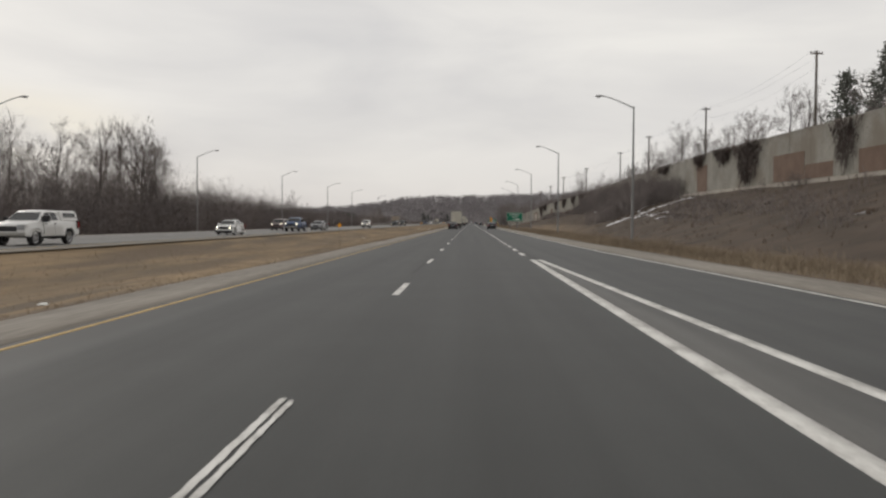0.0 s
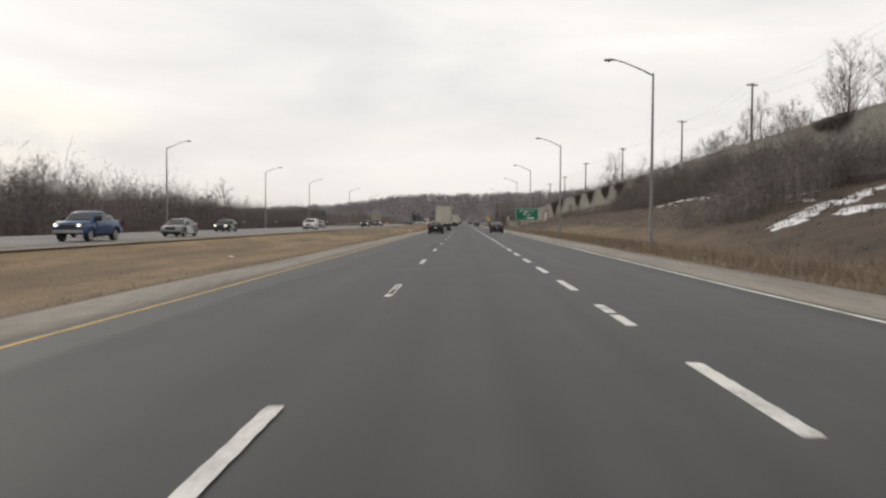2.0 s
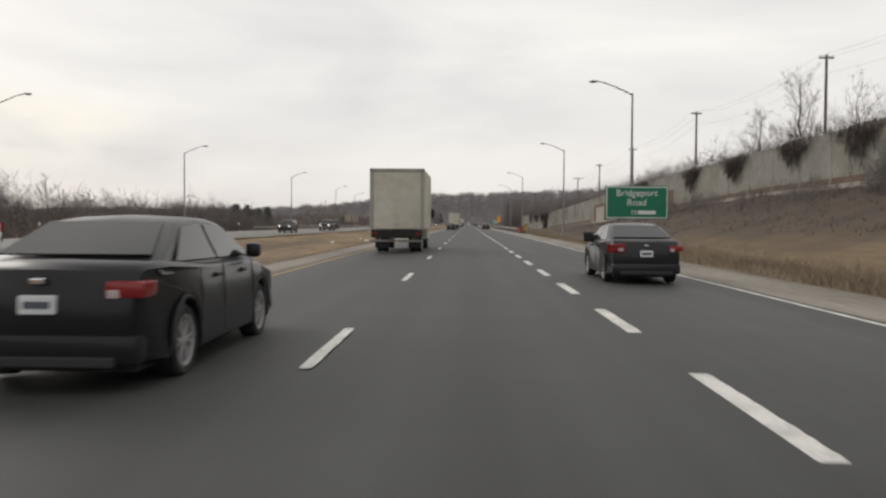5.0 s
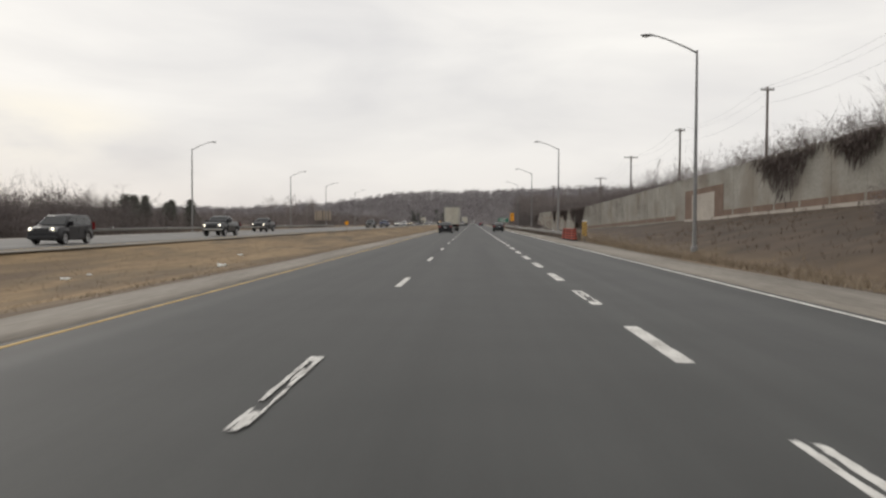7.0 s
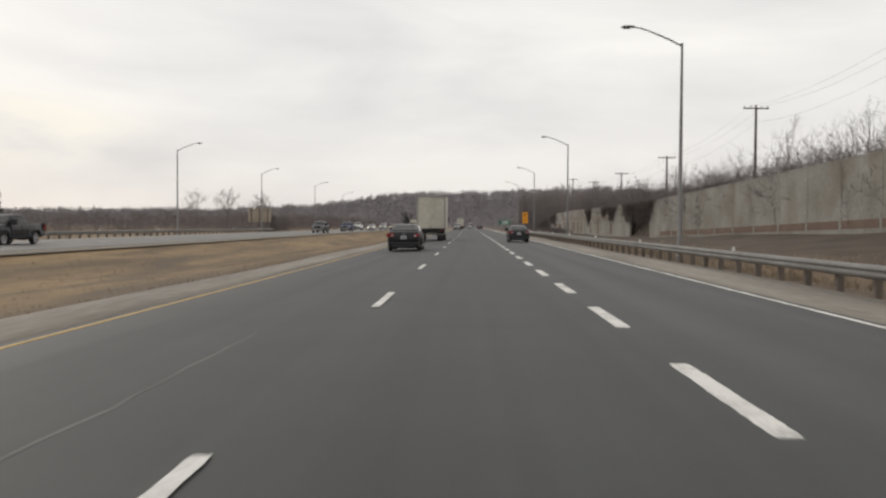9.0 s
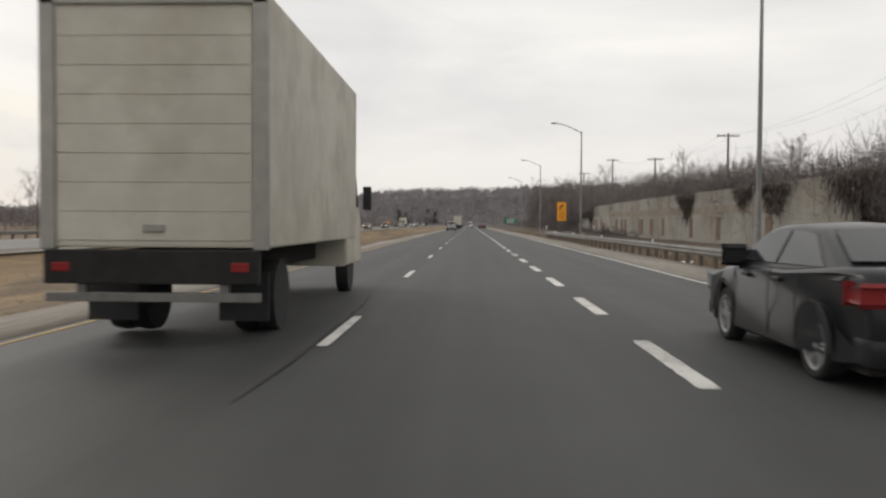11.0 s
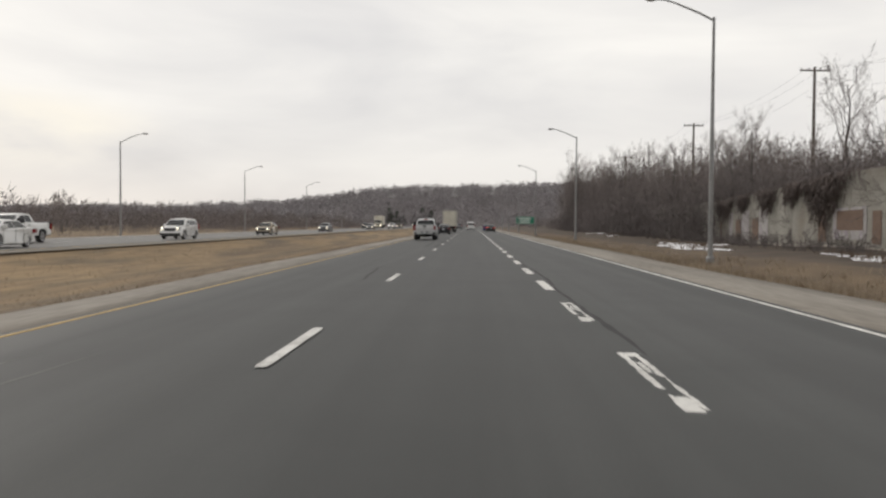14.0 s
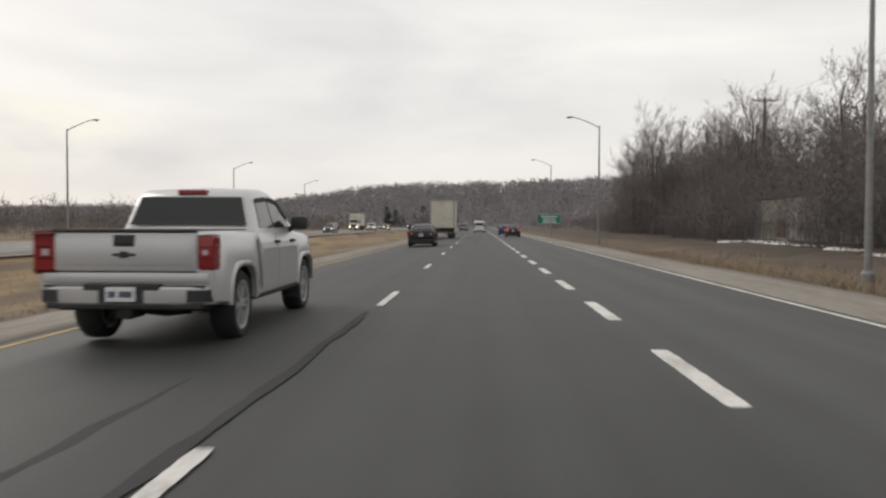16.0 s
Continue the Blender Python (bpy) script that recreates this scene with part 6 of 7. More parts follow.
SHAPES = {
    "sedan": dict(top=[(-2.27, 0.36), (-2.33, 0.55), (-2.3, 0.78), (-2.24, 1.0), (-2.12, 1.06), (-1.7, 1.07), (-0.6, 1.0), (0.9, 0.97), (1.35, 0.93), (1.95, 0.82), (2.22, 0.7), (2.33, 0.52)], cab=[(-1.95, 1.0), (-1.72, 1.08), (-0.95, 1.4), (-0.35, 1.455), (0.15, 1.44), (0.5, 1.39), (1.32, 0.95), (1.2, 0.9), (-1.8, 0.9)], rear=((-1.68, 1.1), (-1.0, 1.385)), front=((1.22, 1.005), (0.56, 1.365)), side=[(-1.42, 1.05), (-0.88, 1.35), (-0.3, 1.39), (0.42, 1.355), (1.05, 1.03)], pillars=(-0.22,), wheels=(-1.36, 1.36), radius=0.33, arch=0.385, sill=0.2, half=0.9, roof=0.6, ends=(2.3, -2.27), handle_z=0.88),
    "suv": dict(top=[(-2.25, 0.42), (-2.32, 0.6), (-2.3, 0.95), (-2.24, 1.1), (-0.6, 1.08), (1.0, 1.06), (1.5, 1.02), (2.05, 0.94), (2.26, 0.8), (2.34, 0.58)], cab=[(-2.22, 1.05), (-2.05, 1.55), (-1.85, 1.66), (-0.6, 1.7), (0.1, 1.68), (0.45, 1.62), (1.32, 1.05), (1.2, 1.0), (-2.1, 1.0)], rear=((-2.2, 1.14), (-2.03, 1.53)), front=((1.2, 1.12), (0.53, 1.57)), side=[(-1.9, 1.14), (-1.75, 1.52), (-0.6, 1.57), (0.38, 1.54), (0.98, 1.13)], pillars=(-1.1, -0.15), wheels=(-1.38, 1.38), radius=0.36, arch=0.42, sill=0.27, half=0.93, roof=0.68, ends=(2.3, -2.27), handle_z=1.0),
    "pickup": dict(top=[(-2.92, 0.62), (-2.93, 0.84), (-2.92, 1.26), (-2.88, 1.3), (-0.99, 1.3), (-0.9, 1.27), (1.0, 1.27), (1.5, 1.27), (2.3, 1.22), (2.72, 1.12), (2.86, 0.95), (2.9, 0.6)], cab=[(-0.97, 1.2), (-0.86, 1.42), (-0.74, 1.74), (-0.55, 1.83), (0.1, 1.87), (0.45, 1.84), (0.7, 1.78), (1.55, 1.24), (1.4, 1.15), (-0.9, 1.15)], rear=((-0.9, 1.36), (-0.755, 1.72)), front=((1.42, 1.32), (0.77, 1.73)), side=[(-0.62, 1.33), (-0.5, 1.7), (0.1, 1.74), (0.6, 1.7), (1.18, 1.33)], pillars=(0.12,), wheels=(-1.75, 1.9), radius=0.415, arch=0.545, sill=0.46, half=1.0, roof=0.72, ends=(2.88, -2.9), handle_z=1.14),
    "van": dict(top=[(-2.8, 0.5), (-2.84, 0.75), (-2.82, 1.2), (-0.6, 1.2), (1.6, 1.16), (2.2, 1.1), (2.62, 0.95), (2.75, 0.6)], cab=[(-2.81, 1.1), (-2.76, 1.8), (-2.6, 2.0), (-0.6, 2.08), (0.9, 2.06), (1.2, 1.98), (2.05, 1.2), (1.9, 1.05), (-2.7, 1.05)], rear=((-2.81, 1.25), (-2.765, 1.75)), front=((1.95, 1.28), (1.27, 1.9)), side=[(-2.5, 1.3), (-2.46, 1.78), (0.95, 1.82), (1.6, 1.3)], pillars=(-1.3, 0.1), wheels=(-1.7, 1.75), radius=0.36, arch=0.42, sill=0.32, half=0.98, roof=0.86, ends=(2.72, -2.8), handle_z=1.1),
}


SEAMS = {"sedan": (-0.95, -0.2, 0.95), "suv": (-1.0, -0.15, 0.95), "pickup": (-0.97, -0.05, 1.12), "van": (-0.6, 0.2, 1.45)}


def vehicle(kind, name, label, category, body_paint, at, lights="off", glass=None, group="traffic", signal=False, spokes=6, cap=False):
    """A car, van or pickup that looks along +y; lights: off, head or tail."""
    s = SHAPES[kind]
    glass = glass or TINT
    car = thing(name, label, category, group, at)
    half, roof = s["half"], s["roof"]
    tail, nose = s["ends"][1], s["ends"][0]
    belt = s["cab"][0][1]
    peak = max(z for _, z in s["cab"])

    square = 0.62 if kind == "pickup" else 1.0

    def wide(y, z):
        w = half - 0.05 * max(0.0, z - 0.75) / 0.4 - 0.06 * max(0.0, 0.45 - z)
        over = max(0.0, abs(y - (nose + tail) / 2) - (nose - tail) / 2 + 0.75)
        return w if kind == "pickup" and y < 0 else w - 0.2 * over * over

    def cabin(y, z):
        return (half - 0.075) + (roof - half + 0.075) * max(0.0, z - belt) / (peak - belt)

    part("body", prism(outline(s["top"], s["sill"], s["wheels"], s["arch"], nose, tail, square), wide, 0.05, 0.015), body_paint, car, smooth="keep")
    part("cab", prism(s["cab"], cabin, 0.05, 0.025, peak - 0.15), body_paint, car, smooth="keep")
    part("underbody", box(-half + 0.16, tail + 0.12, s["sill"] - 0.03, half - 0.16, nose - 0.15, s["sill"] + 0.45, 0.02), UNDERBODY, car)
    for (y0, z0), (y1, z1), nm, face in ((*s["rear"], "rear_window", -1), (*s["front"], "windscreen", 1)):
        a, b = cabin(y0, z0) - 0.09, cabin(y1, z1) - 0.09
        quad = [(-a, y0, z0), (a, y0, z0), (b, y1, z1), (-b, y1, z1)]
        if face > 0:
            quad = quad[::-1]
        quad = [(x, y + face * 0.012, z + 0.012) for x, y, z in quad]
        part(nm, plate_of(quad, 0.012), glass, car, "dark tinted glass" if glass is TINT else "grey glass")
    cuts = [min(y for y, _ in s["side"]) - 1] + sorted(s["pillars"]) + [9]
    for side in (-1, 1):
        for lo, hi in zip(cuts, cuts[1:]):
            pts = clip_span(s["side"], lo + 0.035, hi - 0.035)
            if len(pts) < 3:
                continue
            ring = [(side * (cabin(y, z) + 0.002), y, z) for y, z in pts]
            n = (Vector(ring[1]) - Vector(ring[0])).cross(Vector(ring[2]) - Vector(ring[0]))
            if n.x * side < 0:
                ring = ring[::-1]
            part("side_window", plate_of(ring, 0.008), glass, car)
        yy = s["front"][0][0] - 0.35
        mz = s["side"][-1][1] + 0.06
        arm = part("mirror", box(side * (half - 0.06), yy - 0.08, mz - 0.09, side * (half + (0.2 if kind == "pickup" else 0.1)), yy + 0.08, mz + (0.12 if kind == "pickup" else 0.08), 0.06 if kind == "pickup" else 0.045), BLACK_PLASTIC if kind in ("pickup", "van") else body_paint, car, smooth=True)
        if kind == "pickup":
            part("mirror_arm", tube([(side * (half - 0.12), yy, mz - 0.1), (side * (half + 0.05), yy, mz - 0.02)], 0.04, 6), BLACK_PLASTIC, car)
        for hy in [p - 0.0 for p in s["pillars"]][:1]:
            for dy in (-0.2, 0.75):
                x = side * (half + 0.004 if kind == "pickup" else wide(hy + dy, s["handle_z"]))
                part("door_handle", box(x - 0.025, hy + dy - 0.1, s["handle_z"] - 0.022, x + 0.025, hy + dy + 0.1, s["handle_z"] + 0.022, 0.012), BLACK_PLASTIC if kind == "pickup" else body_paint, car)
        if kind == "pickup":
            for v0, v1 in (((-0.5, 1.7), (0.07, 1.735)), ((0.17, 1.735), (0.62, 1.7)), ((0.62, 1.7), (1.0, 1.45))):
                ring = [(side * (cabin(*p) + 0.014), p[0], p[1] + up) for p, up in ((v0, -0.035), (v1, -0.035), (v1, 0.03), (v0, 0.03))]
                part("window_visor", plate_of(ring if side > 0 else ring[::-1], 0.012), BLACK_PLASTIC, car, "dark window visor")
            for name, y0, y1, low in (("door", -0.955, -0.06, 0.5), ("door", -0.04, 1.105, 0.5)):
                rows = [(z, off) for z, off in ((0.5, 0.002), (0.58, 0.014), (0.74, 0.022), (0.93, 0.024), (1.06, 0.012), (1.14, -0.008), (1.2, -0.03), (1.25, -0.056)) if z >= low]
                panel = bmesh.new()
                grid = [[panel.verts.new((side * (half + off), y, z)) for z, off in rows] for y in (y0, (y0 + y1) / 2, y1)]
                for a, b in zip(grid, grid[1:]):
                    for k in range(len(rows) - 1):
                        quad = (a[k], b[k], b[k + 1], a[k + 1])
                        panel.faces.new(quad if side > 0 else quad[::-1])
                r = bmesh.ops.extrude_face_region(panel, geom=panel.faces[:])
                for v in r["geom"]:
                    if isinstance(v, bmesh.types.BMVert):
                        v.co.x -= side * 0.09
                bmesh.ops.recalc_face_normals(panel, faces=panel.faces[:])
                part(name, panel, body_paint, car)
        for sy in SEAMS[kind]:
            for z0, z1 in ((s["sill"] + 0.1, 0.75), (0.75, belt - 0.02)):
                x0, x1 = wide(sy, z0), wide(sy, z1)
                ring = [(side * (x0 + 0.001), sy - 0.008, z0), (side * (x0 + 0.001), sy + 0.008, z0), (side * (x1 + 0.001), sy + 0.008, z1), (side * (x1 + 0.001), sy - 0.008, z1)]
                part("door_seam", plate_of(ring if side > 0 else ring[::-1], 0.003), BLACK_PLASTIC, car)
        for w in s["wheels"]:
            pts = []
            for k in range(13):
                dy, dz = arch_point(s["arch"] + (0.03 if kind == "pickup" else 0.012), k, 12, square)
                pts.append((side * (wide(w, 0.6) - 0.015), w + dy, max(0.34 + dz, s["sill"])))
            if kind == "pickup":
                liner = bmesh.new()
                bows = []
                for k in range(13):
                    dy, dz = arch_point(s["arch"] - 0.012, k, 12, square)
                    bows.append([liner.verts.new((side * x, w + dy, max(0.34 + dz, s["sill"] - 0.02))) for x in (half - 0.5, half - 0.055)])
                for a, b in zip(bows, bows[1:]):
                    liner.faces.new((a[0], b[0], b[1], a[1]))
                liner.faces.new([b[0] for b in bows])
                part("arch_liner", liner, UNDERBODY, car, "black wheel arch liner")
            part("arch_trim", tube(pts, 0.035 if kind == "pickup" else 0.018, 6), body_paint if kind == "pickup" else BLACK_PLASTIC, car, smooth=True)
    add_wheels(car, s["wheels"], s["radius"], 0.31 if kind == "pickup" else 0.22, spokes, half)
    lamp_z = {"sedan": 0.86, "suv": 0.98, "pickup": 1.08, "van": 0.98}[kind]
    tail_red = BRAKE_GLOW if lights == "brake" else TAIL_RED
    for side in (-1, 1):
        x = side * (half - (0.22 if kind != "pickup" else 0.09))
        if kind == "sedan":
            lamp = part("tail_lamp", box(side * (half - 0.36), tail - 0.05, 0.79, side * (half - 0.035), tail + 0.26, 0.93, 0.035), tail_red, car, "red tail lamp", smooth=True)
            part("reverse_lamp", box(side * (half - 0.34), tail - 0.056, 0.79, side * (half - 0.24), tail, 0.86, 0.01), AMBER_GLOW if signal and side > 0 else TAIL_CLEAR, lamp)
        elif kind == "suv" or kind == "van":
            lamp = part("tail_lamp", box(side * (half - 0.2), tail - 0.05, 0.85, side * (half - 0.06), tail + 0.14, 1.25, 0.03), tail_red, car, "red tail lamp", smooth=True)
        else:
            part("lamp_bezel", box(side * (half - 0.2), tail - 0.036, 0.875, side * (half - 0.02), tail + 0.24, 1.268, 0.035), BLACK_PLASTIC, car, smooth=True)
            lamp = part("tail_lamp", box(side * (half - 0.19), tail - 0.046, 0.888, side * (half - 0.01), tail + 0.225, 1.256, 0.035), tail_red, car, "red tail lamp", smooth=True)
            for zz in (1.008, 1.132):
                part("lamp_rib", box(side * (half - 0.185), tail - 0.05, zz - 0.006, side * (half - 0.007), tail + 0.2, zz + 0.006, 0.003), LAMP_SEAM, lamp)
            part("reverse_lamp", box(side * (half - 0.14), tail - 0.051, 1.045, side * (half - 0.075), tail - 0.03, 1.1, 0.008), TAIL_CLEAR, lamp)
        zf = lamp_z - (0.16 if kind == "sedan" else 0.1)
        head = part("headlamp", box(side * (half - 0.46), nose - 0.22, zf - 0.09, side * (half - 0.12), nose + 0.03, zf + 0.08, 0.04), HEAD_OFF, car, smooth=True)
        if lights == "head":
            bulb = lathe([(0.0, 0.0), (0.065, 0.0), (0.065, 0.02), (0.0, 0.03)], segments=12)
            bmesh.ops.rotate(bulb, verts=bulb.verts, cent=(0, 0, 0), matrix=Matrix.Rotation(radians(-90), 3, "X"))
            bmesh.ops.translate(bulb, verts=bulb.verts, vec=(side * (half - 0.29), nose + 0.035, zf))
            part("lit_bulb", bulb, HEAD_GLOW, head, "lit headlamp")
    part("grille", box(-half + 0.5, nose - 0.1, lamp_z - 0.34, half - 0.5, nose + 0.025, lamp_z - 0.06, 0.03), BLACK_PLASTIC, car)
    part("front_bumper", box(-half + 0.1, nose - 0.25, s["sill"] + 0.04, half - 0.1, nose + 0.05, s["sill"] + 0.24, 0.05), BLACK_PLASTIC if kind != "pickup" else BOX_FRAME, car, smooth=True)
    plate_z = {"sedan": 0.74, "suv": 0.88, "pickup": 0.62, "van": 0.75}[kind]
    if kind != "pickup":
        part("rear_bumper", box(-half + 0.09, tail - 0.06, s["sill"] + 0.05, half - 0.09, tail + 0.3, s["sill"] + 0.3, 0.06), BLACK_PLASTIC if kind in ("suv",) else body_paint, car, smooth=True)
        part("bumper_inset", box(-half + 0.28, tail - 0.066, s["sill"] + 0.03, half - 0.28, tail, s["sill"] + 0.12, 0.015), BLACK_PLASTIC, car)
        pl = part("number_plate", box(-0.15, tail - 0.075, plate_z - 0.08, 0.15, tail - 0.02, plate_z + 0.07, 0.008), PLATE, car, "white number plate")
        part("plate_bar", box(-0.11, tail - 0.079, plate_z - 0.035, 0.11, tail - 0.072, plate_z + 0.025), PLATE_INK, pl)
        part("badge", box(-0.06, tail - 0.062, 0.9, 0.06, tail - 0.01, 0.95, 0.01), CHROME, car)
    else:
        pickup_tail(car, half, tail, body_paint)
    if cap:
        part("bed_cap", prism([(-2.9, 1.29), (-2.8, 1.8), (-2.65, 1.86), (-1.1, 1.86), (-0.98, 1.78), (-0.98, 1.29)], lambda y, z: 0.93 - 0.2 * max(0, z - 1.29), 0.05), body_paint, car, "white fibreglass bed cap", smooth=True)
        for side in (-1, 1):
            ring = [(side * (0.905 - 0.2 * (z - 1.36) + 0.028), y, z) for y, z in ((-2.6, 1.5), (-1.2, 1.5), (-1.2, 1.74), (-2.55, 1.74))]
            part("cap_window", plate_of(ring if side > 0 else ring[::-1], 0.012), TINT, car)
    return car


def clip_span(pts, lo, hi):
    """The part of a side outline between two y lines."""
    out = []
    for k in range(len(pts)):
        (y0, z0), (y1, z1) = pts[k], pts[(k + 1) % len(pts)]
        if lo <= y0 <= hi:
            out.append((y0, z0))
        cuts = []
        for c in (lo, hi):
            if (y0 - c) * (y1 - c) < 0:
                f = (c - y0) / (y1 - y0)
                cuts.append((f, (c, z0 + (z1 - z0) * f)))
        out += [p for _, p in sorted(cuts)]
    return out


def pickup_tail(car, half, tail, body_paint):
    """Tailgate, step bumper, plate and cover of a pickup."""
    gate = part("tailgate", box(-0.795, tail - 0.05, 0.872, 0.795, tail + 0.05, 1.29, 0.022), body_paint, car, smooth=True)
    part("gate_press", box(-0.74, tail - 0.058, 0.935, 0.74, tail - 0.03, 1.215, 0.012), body_paint, gate, smooth=True)
    part("gate_lip", box(-0.8, tail - 0.075, 1.288, 0.8, tail + 0.09, 1.325, 0.014), BLACK_PLASTIC, gate, "dark spoiler lip")
    handle = part("gate_handle", box(-0.125, tail - 0.068, 1.135, 0.115, tail - 0.03, 1.262, 0.014), BLACK_PLASTIC, gate, "black tailgate handle")
    part("handle_grip", box(-0.1, tail - 0.075, 1.15, 0.09, tail - 0.06, 1.185, 0.006), RUBBER, handle)
    bm = bmesh.new()
    add_box(bm, -0.135, tail - 0.07, 1.033, 0.125, tail - 0.05, 1.063, 0.006)
    add_box(bm, -0.055, tail - 0.072, 1.012, 0.045, tail - 0.05, 1.084, 0.006)
    part("badge", bm, BLACK_PLASTIC, gate, "plain black badge")
    part("gate_seam", box(-0.8, tail - 0.035, 0.858, 0.8, tail + 0.02, 0.87, 0.002), BLACK_PLASTIC, gate)
    part("rear_sill", box(-half + 0.07, tail - 0.044, 0.745, half - 0.07, tail + 0.08, 0.856, 0.02), body_paint, car, smooth=True)
    bump = bmesh.new()
    # the bar sweeps forward towards its ends
    rows = []
    for x, back in ((-half + 0.02, 0.05), (-half + 0.1, -0.09), (-0.6, -0.15), (-0.27, -0.16), (0.27, -0.16), (0.6, -0.15), (half - 0.1, -0.09), (half - 0.02, 0.05)):
        rows.append([bump.verts.new((x, tail + y, z)) for y, z in ((back + 0.02, 0.518), (back, 0.54), (back - 0.004, 0.62), (back, 0.69), (back + 0.02, 0.71), (back + 0.16, 0.71), (back + 0.16, 0.518))])
    for a, b in zip(rows, rows[1:]):
        for k in range(7):
            bump.faces.new((a[k], a[(k + 1) % 7], b[(k + 1) % 7], b[k]))
    bump.faces.new(rows[0])
    bump.faces.new(rows[-1])
    bump = part("rear_bumper", bump, ALLOY_PAINT, car, "silver step bumper", smooth=True)
    part("bumper_step", box(-half + 0.1, tail - 0.1, 0.706, half - 0.1, tail + 0.05, 0.722, 0.004), BLACK_PLASTIC, bump, "black step pad")
    part("plate_shelf", box(-0.42, tail - 0.166, 0.672, 0.42, tail - 0.04, 0.74, 0.012), BLACK_PLASTIC, bump, "black shelf over the plate")
    part("bumper_valance", box(-0.86, tail - 0.12, 0.47, 0.86, tail + 0.05, 0.522, 0.015), BLACK_PLASTIC, bump)
    part("plate_recess", box(-0.25, tail - 0.175, 0.535, 0.25, tail - 0.1, 0.735, 0.012), BLACK_PLASTIC, bump)
    for side in (-1, 1):
        corner = bmesh.new()
        ends = [[corner.verts.new((side * (half - inn), tail + back, z)) for back, z in ((edge - 0.01, 0.545), (edge - 0.01, 0.675), (edge + 0.1, 0.675), (edge + 0.1, 0.545))] for inn, edge in ((0.28, -0.138), (0.1, -0.096), (0.012, 0.05))]
        for a, b in zip(ends, ends[1:]):
            for k in range(4):
                corner.faces.new((a[k], a[(k + 1) % 4], b[(k + 1) % 4], b[k]))
        corner.faces.new(ends[0])
        corner.faces.new(ends[-1])
        bmesh.ops.recalc_face_normals(corner, faces=corner.faces)
        part("corner_step", corner, BLACK_PLASTIC, bump, "black corner step")
    pl = part("number_plate", box(-0.165, tail - 0.187, 0.555, 0.165, tail - 0.17, 0.71, 0.006), PLATE, bump, "white number plate")
    for x0, x1 in ((-0.13, -0.05), (-0.01, 0.13)):
        part("plate_bar", box(x0, tail - 0.191, 0.6, x1, tail - 0.186, 0.665), PLATE_INK, pl)
    part("tonneau_cover", box(-0.82, tail + 0.08, 1.288, 0.82, -1.05, 1.318, 0.01), BLACK_PLASTIC, car, "black bed cover")
    part("brake_lamp", box(-0.2, -0.765, 1.765, 0.19, -0.6, 1.835, 0.02), TAIL_RED, car, "red high-mounted brake lamp")
    part("hitch", box(-0.09, tail - 0.1, 0.36, 0.09, tail + 0.3, 0.5, 0.02), UNDERBODY, car)
    part("spare_wheel", lathe([(0.1, 0.42), (0.36, 0.42), (0.38, 0.52), (0.36, 0.6), (0.1, 0.6)], segments=20), RUBBER, car).location = (0, tail + 0.75, 0)
    part("axle", tube([(-0.8, -1.75, 0.4), (0, -1.75, 0.4), (0.8, -1.75, 0.4)], [0.05, 0.14, 0.05], 8), UNDERBODY, car)
    part("exhaust", tube([(0.62, -1.2, 0.42), (0.66, tail + 0.3, 0.42)], 0.04, 8), BOX_FRAME, car)
    for side in (-1, 1):
        part("mud_flap", box(side * 0.74, 1.4, 0.24, side * 0.98, 1.42, 0.62), BLACK_PLASTIC, car)
        part("rocker_step", tube([(side * 0.93, -1.15, 0.46), (side * 0.95, 1.3, 0.46)], 0.045, 8), BLACK_PLASTIC, car)


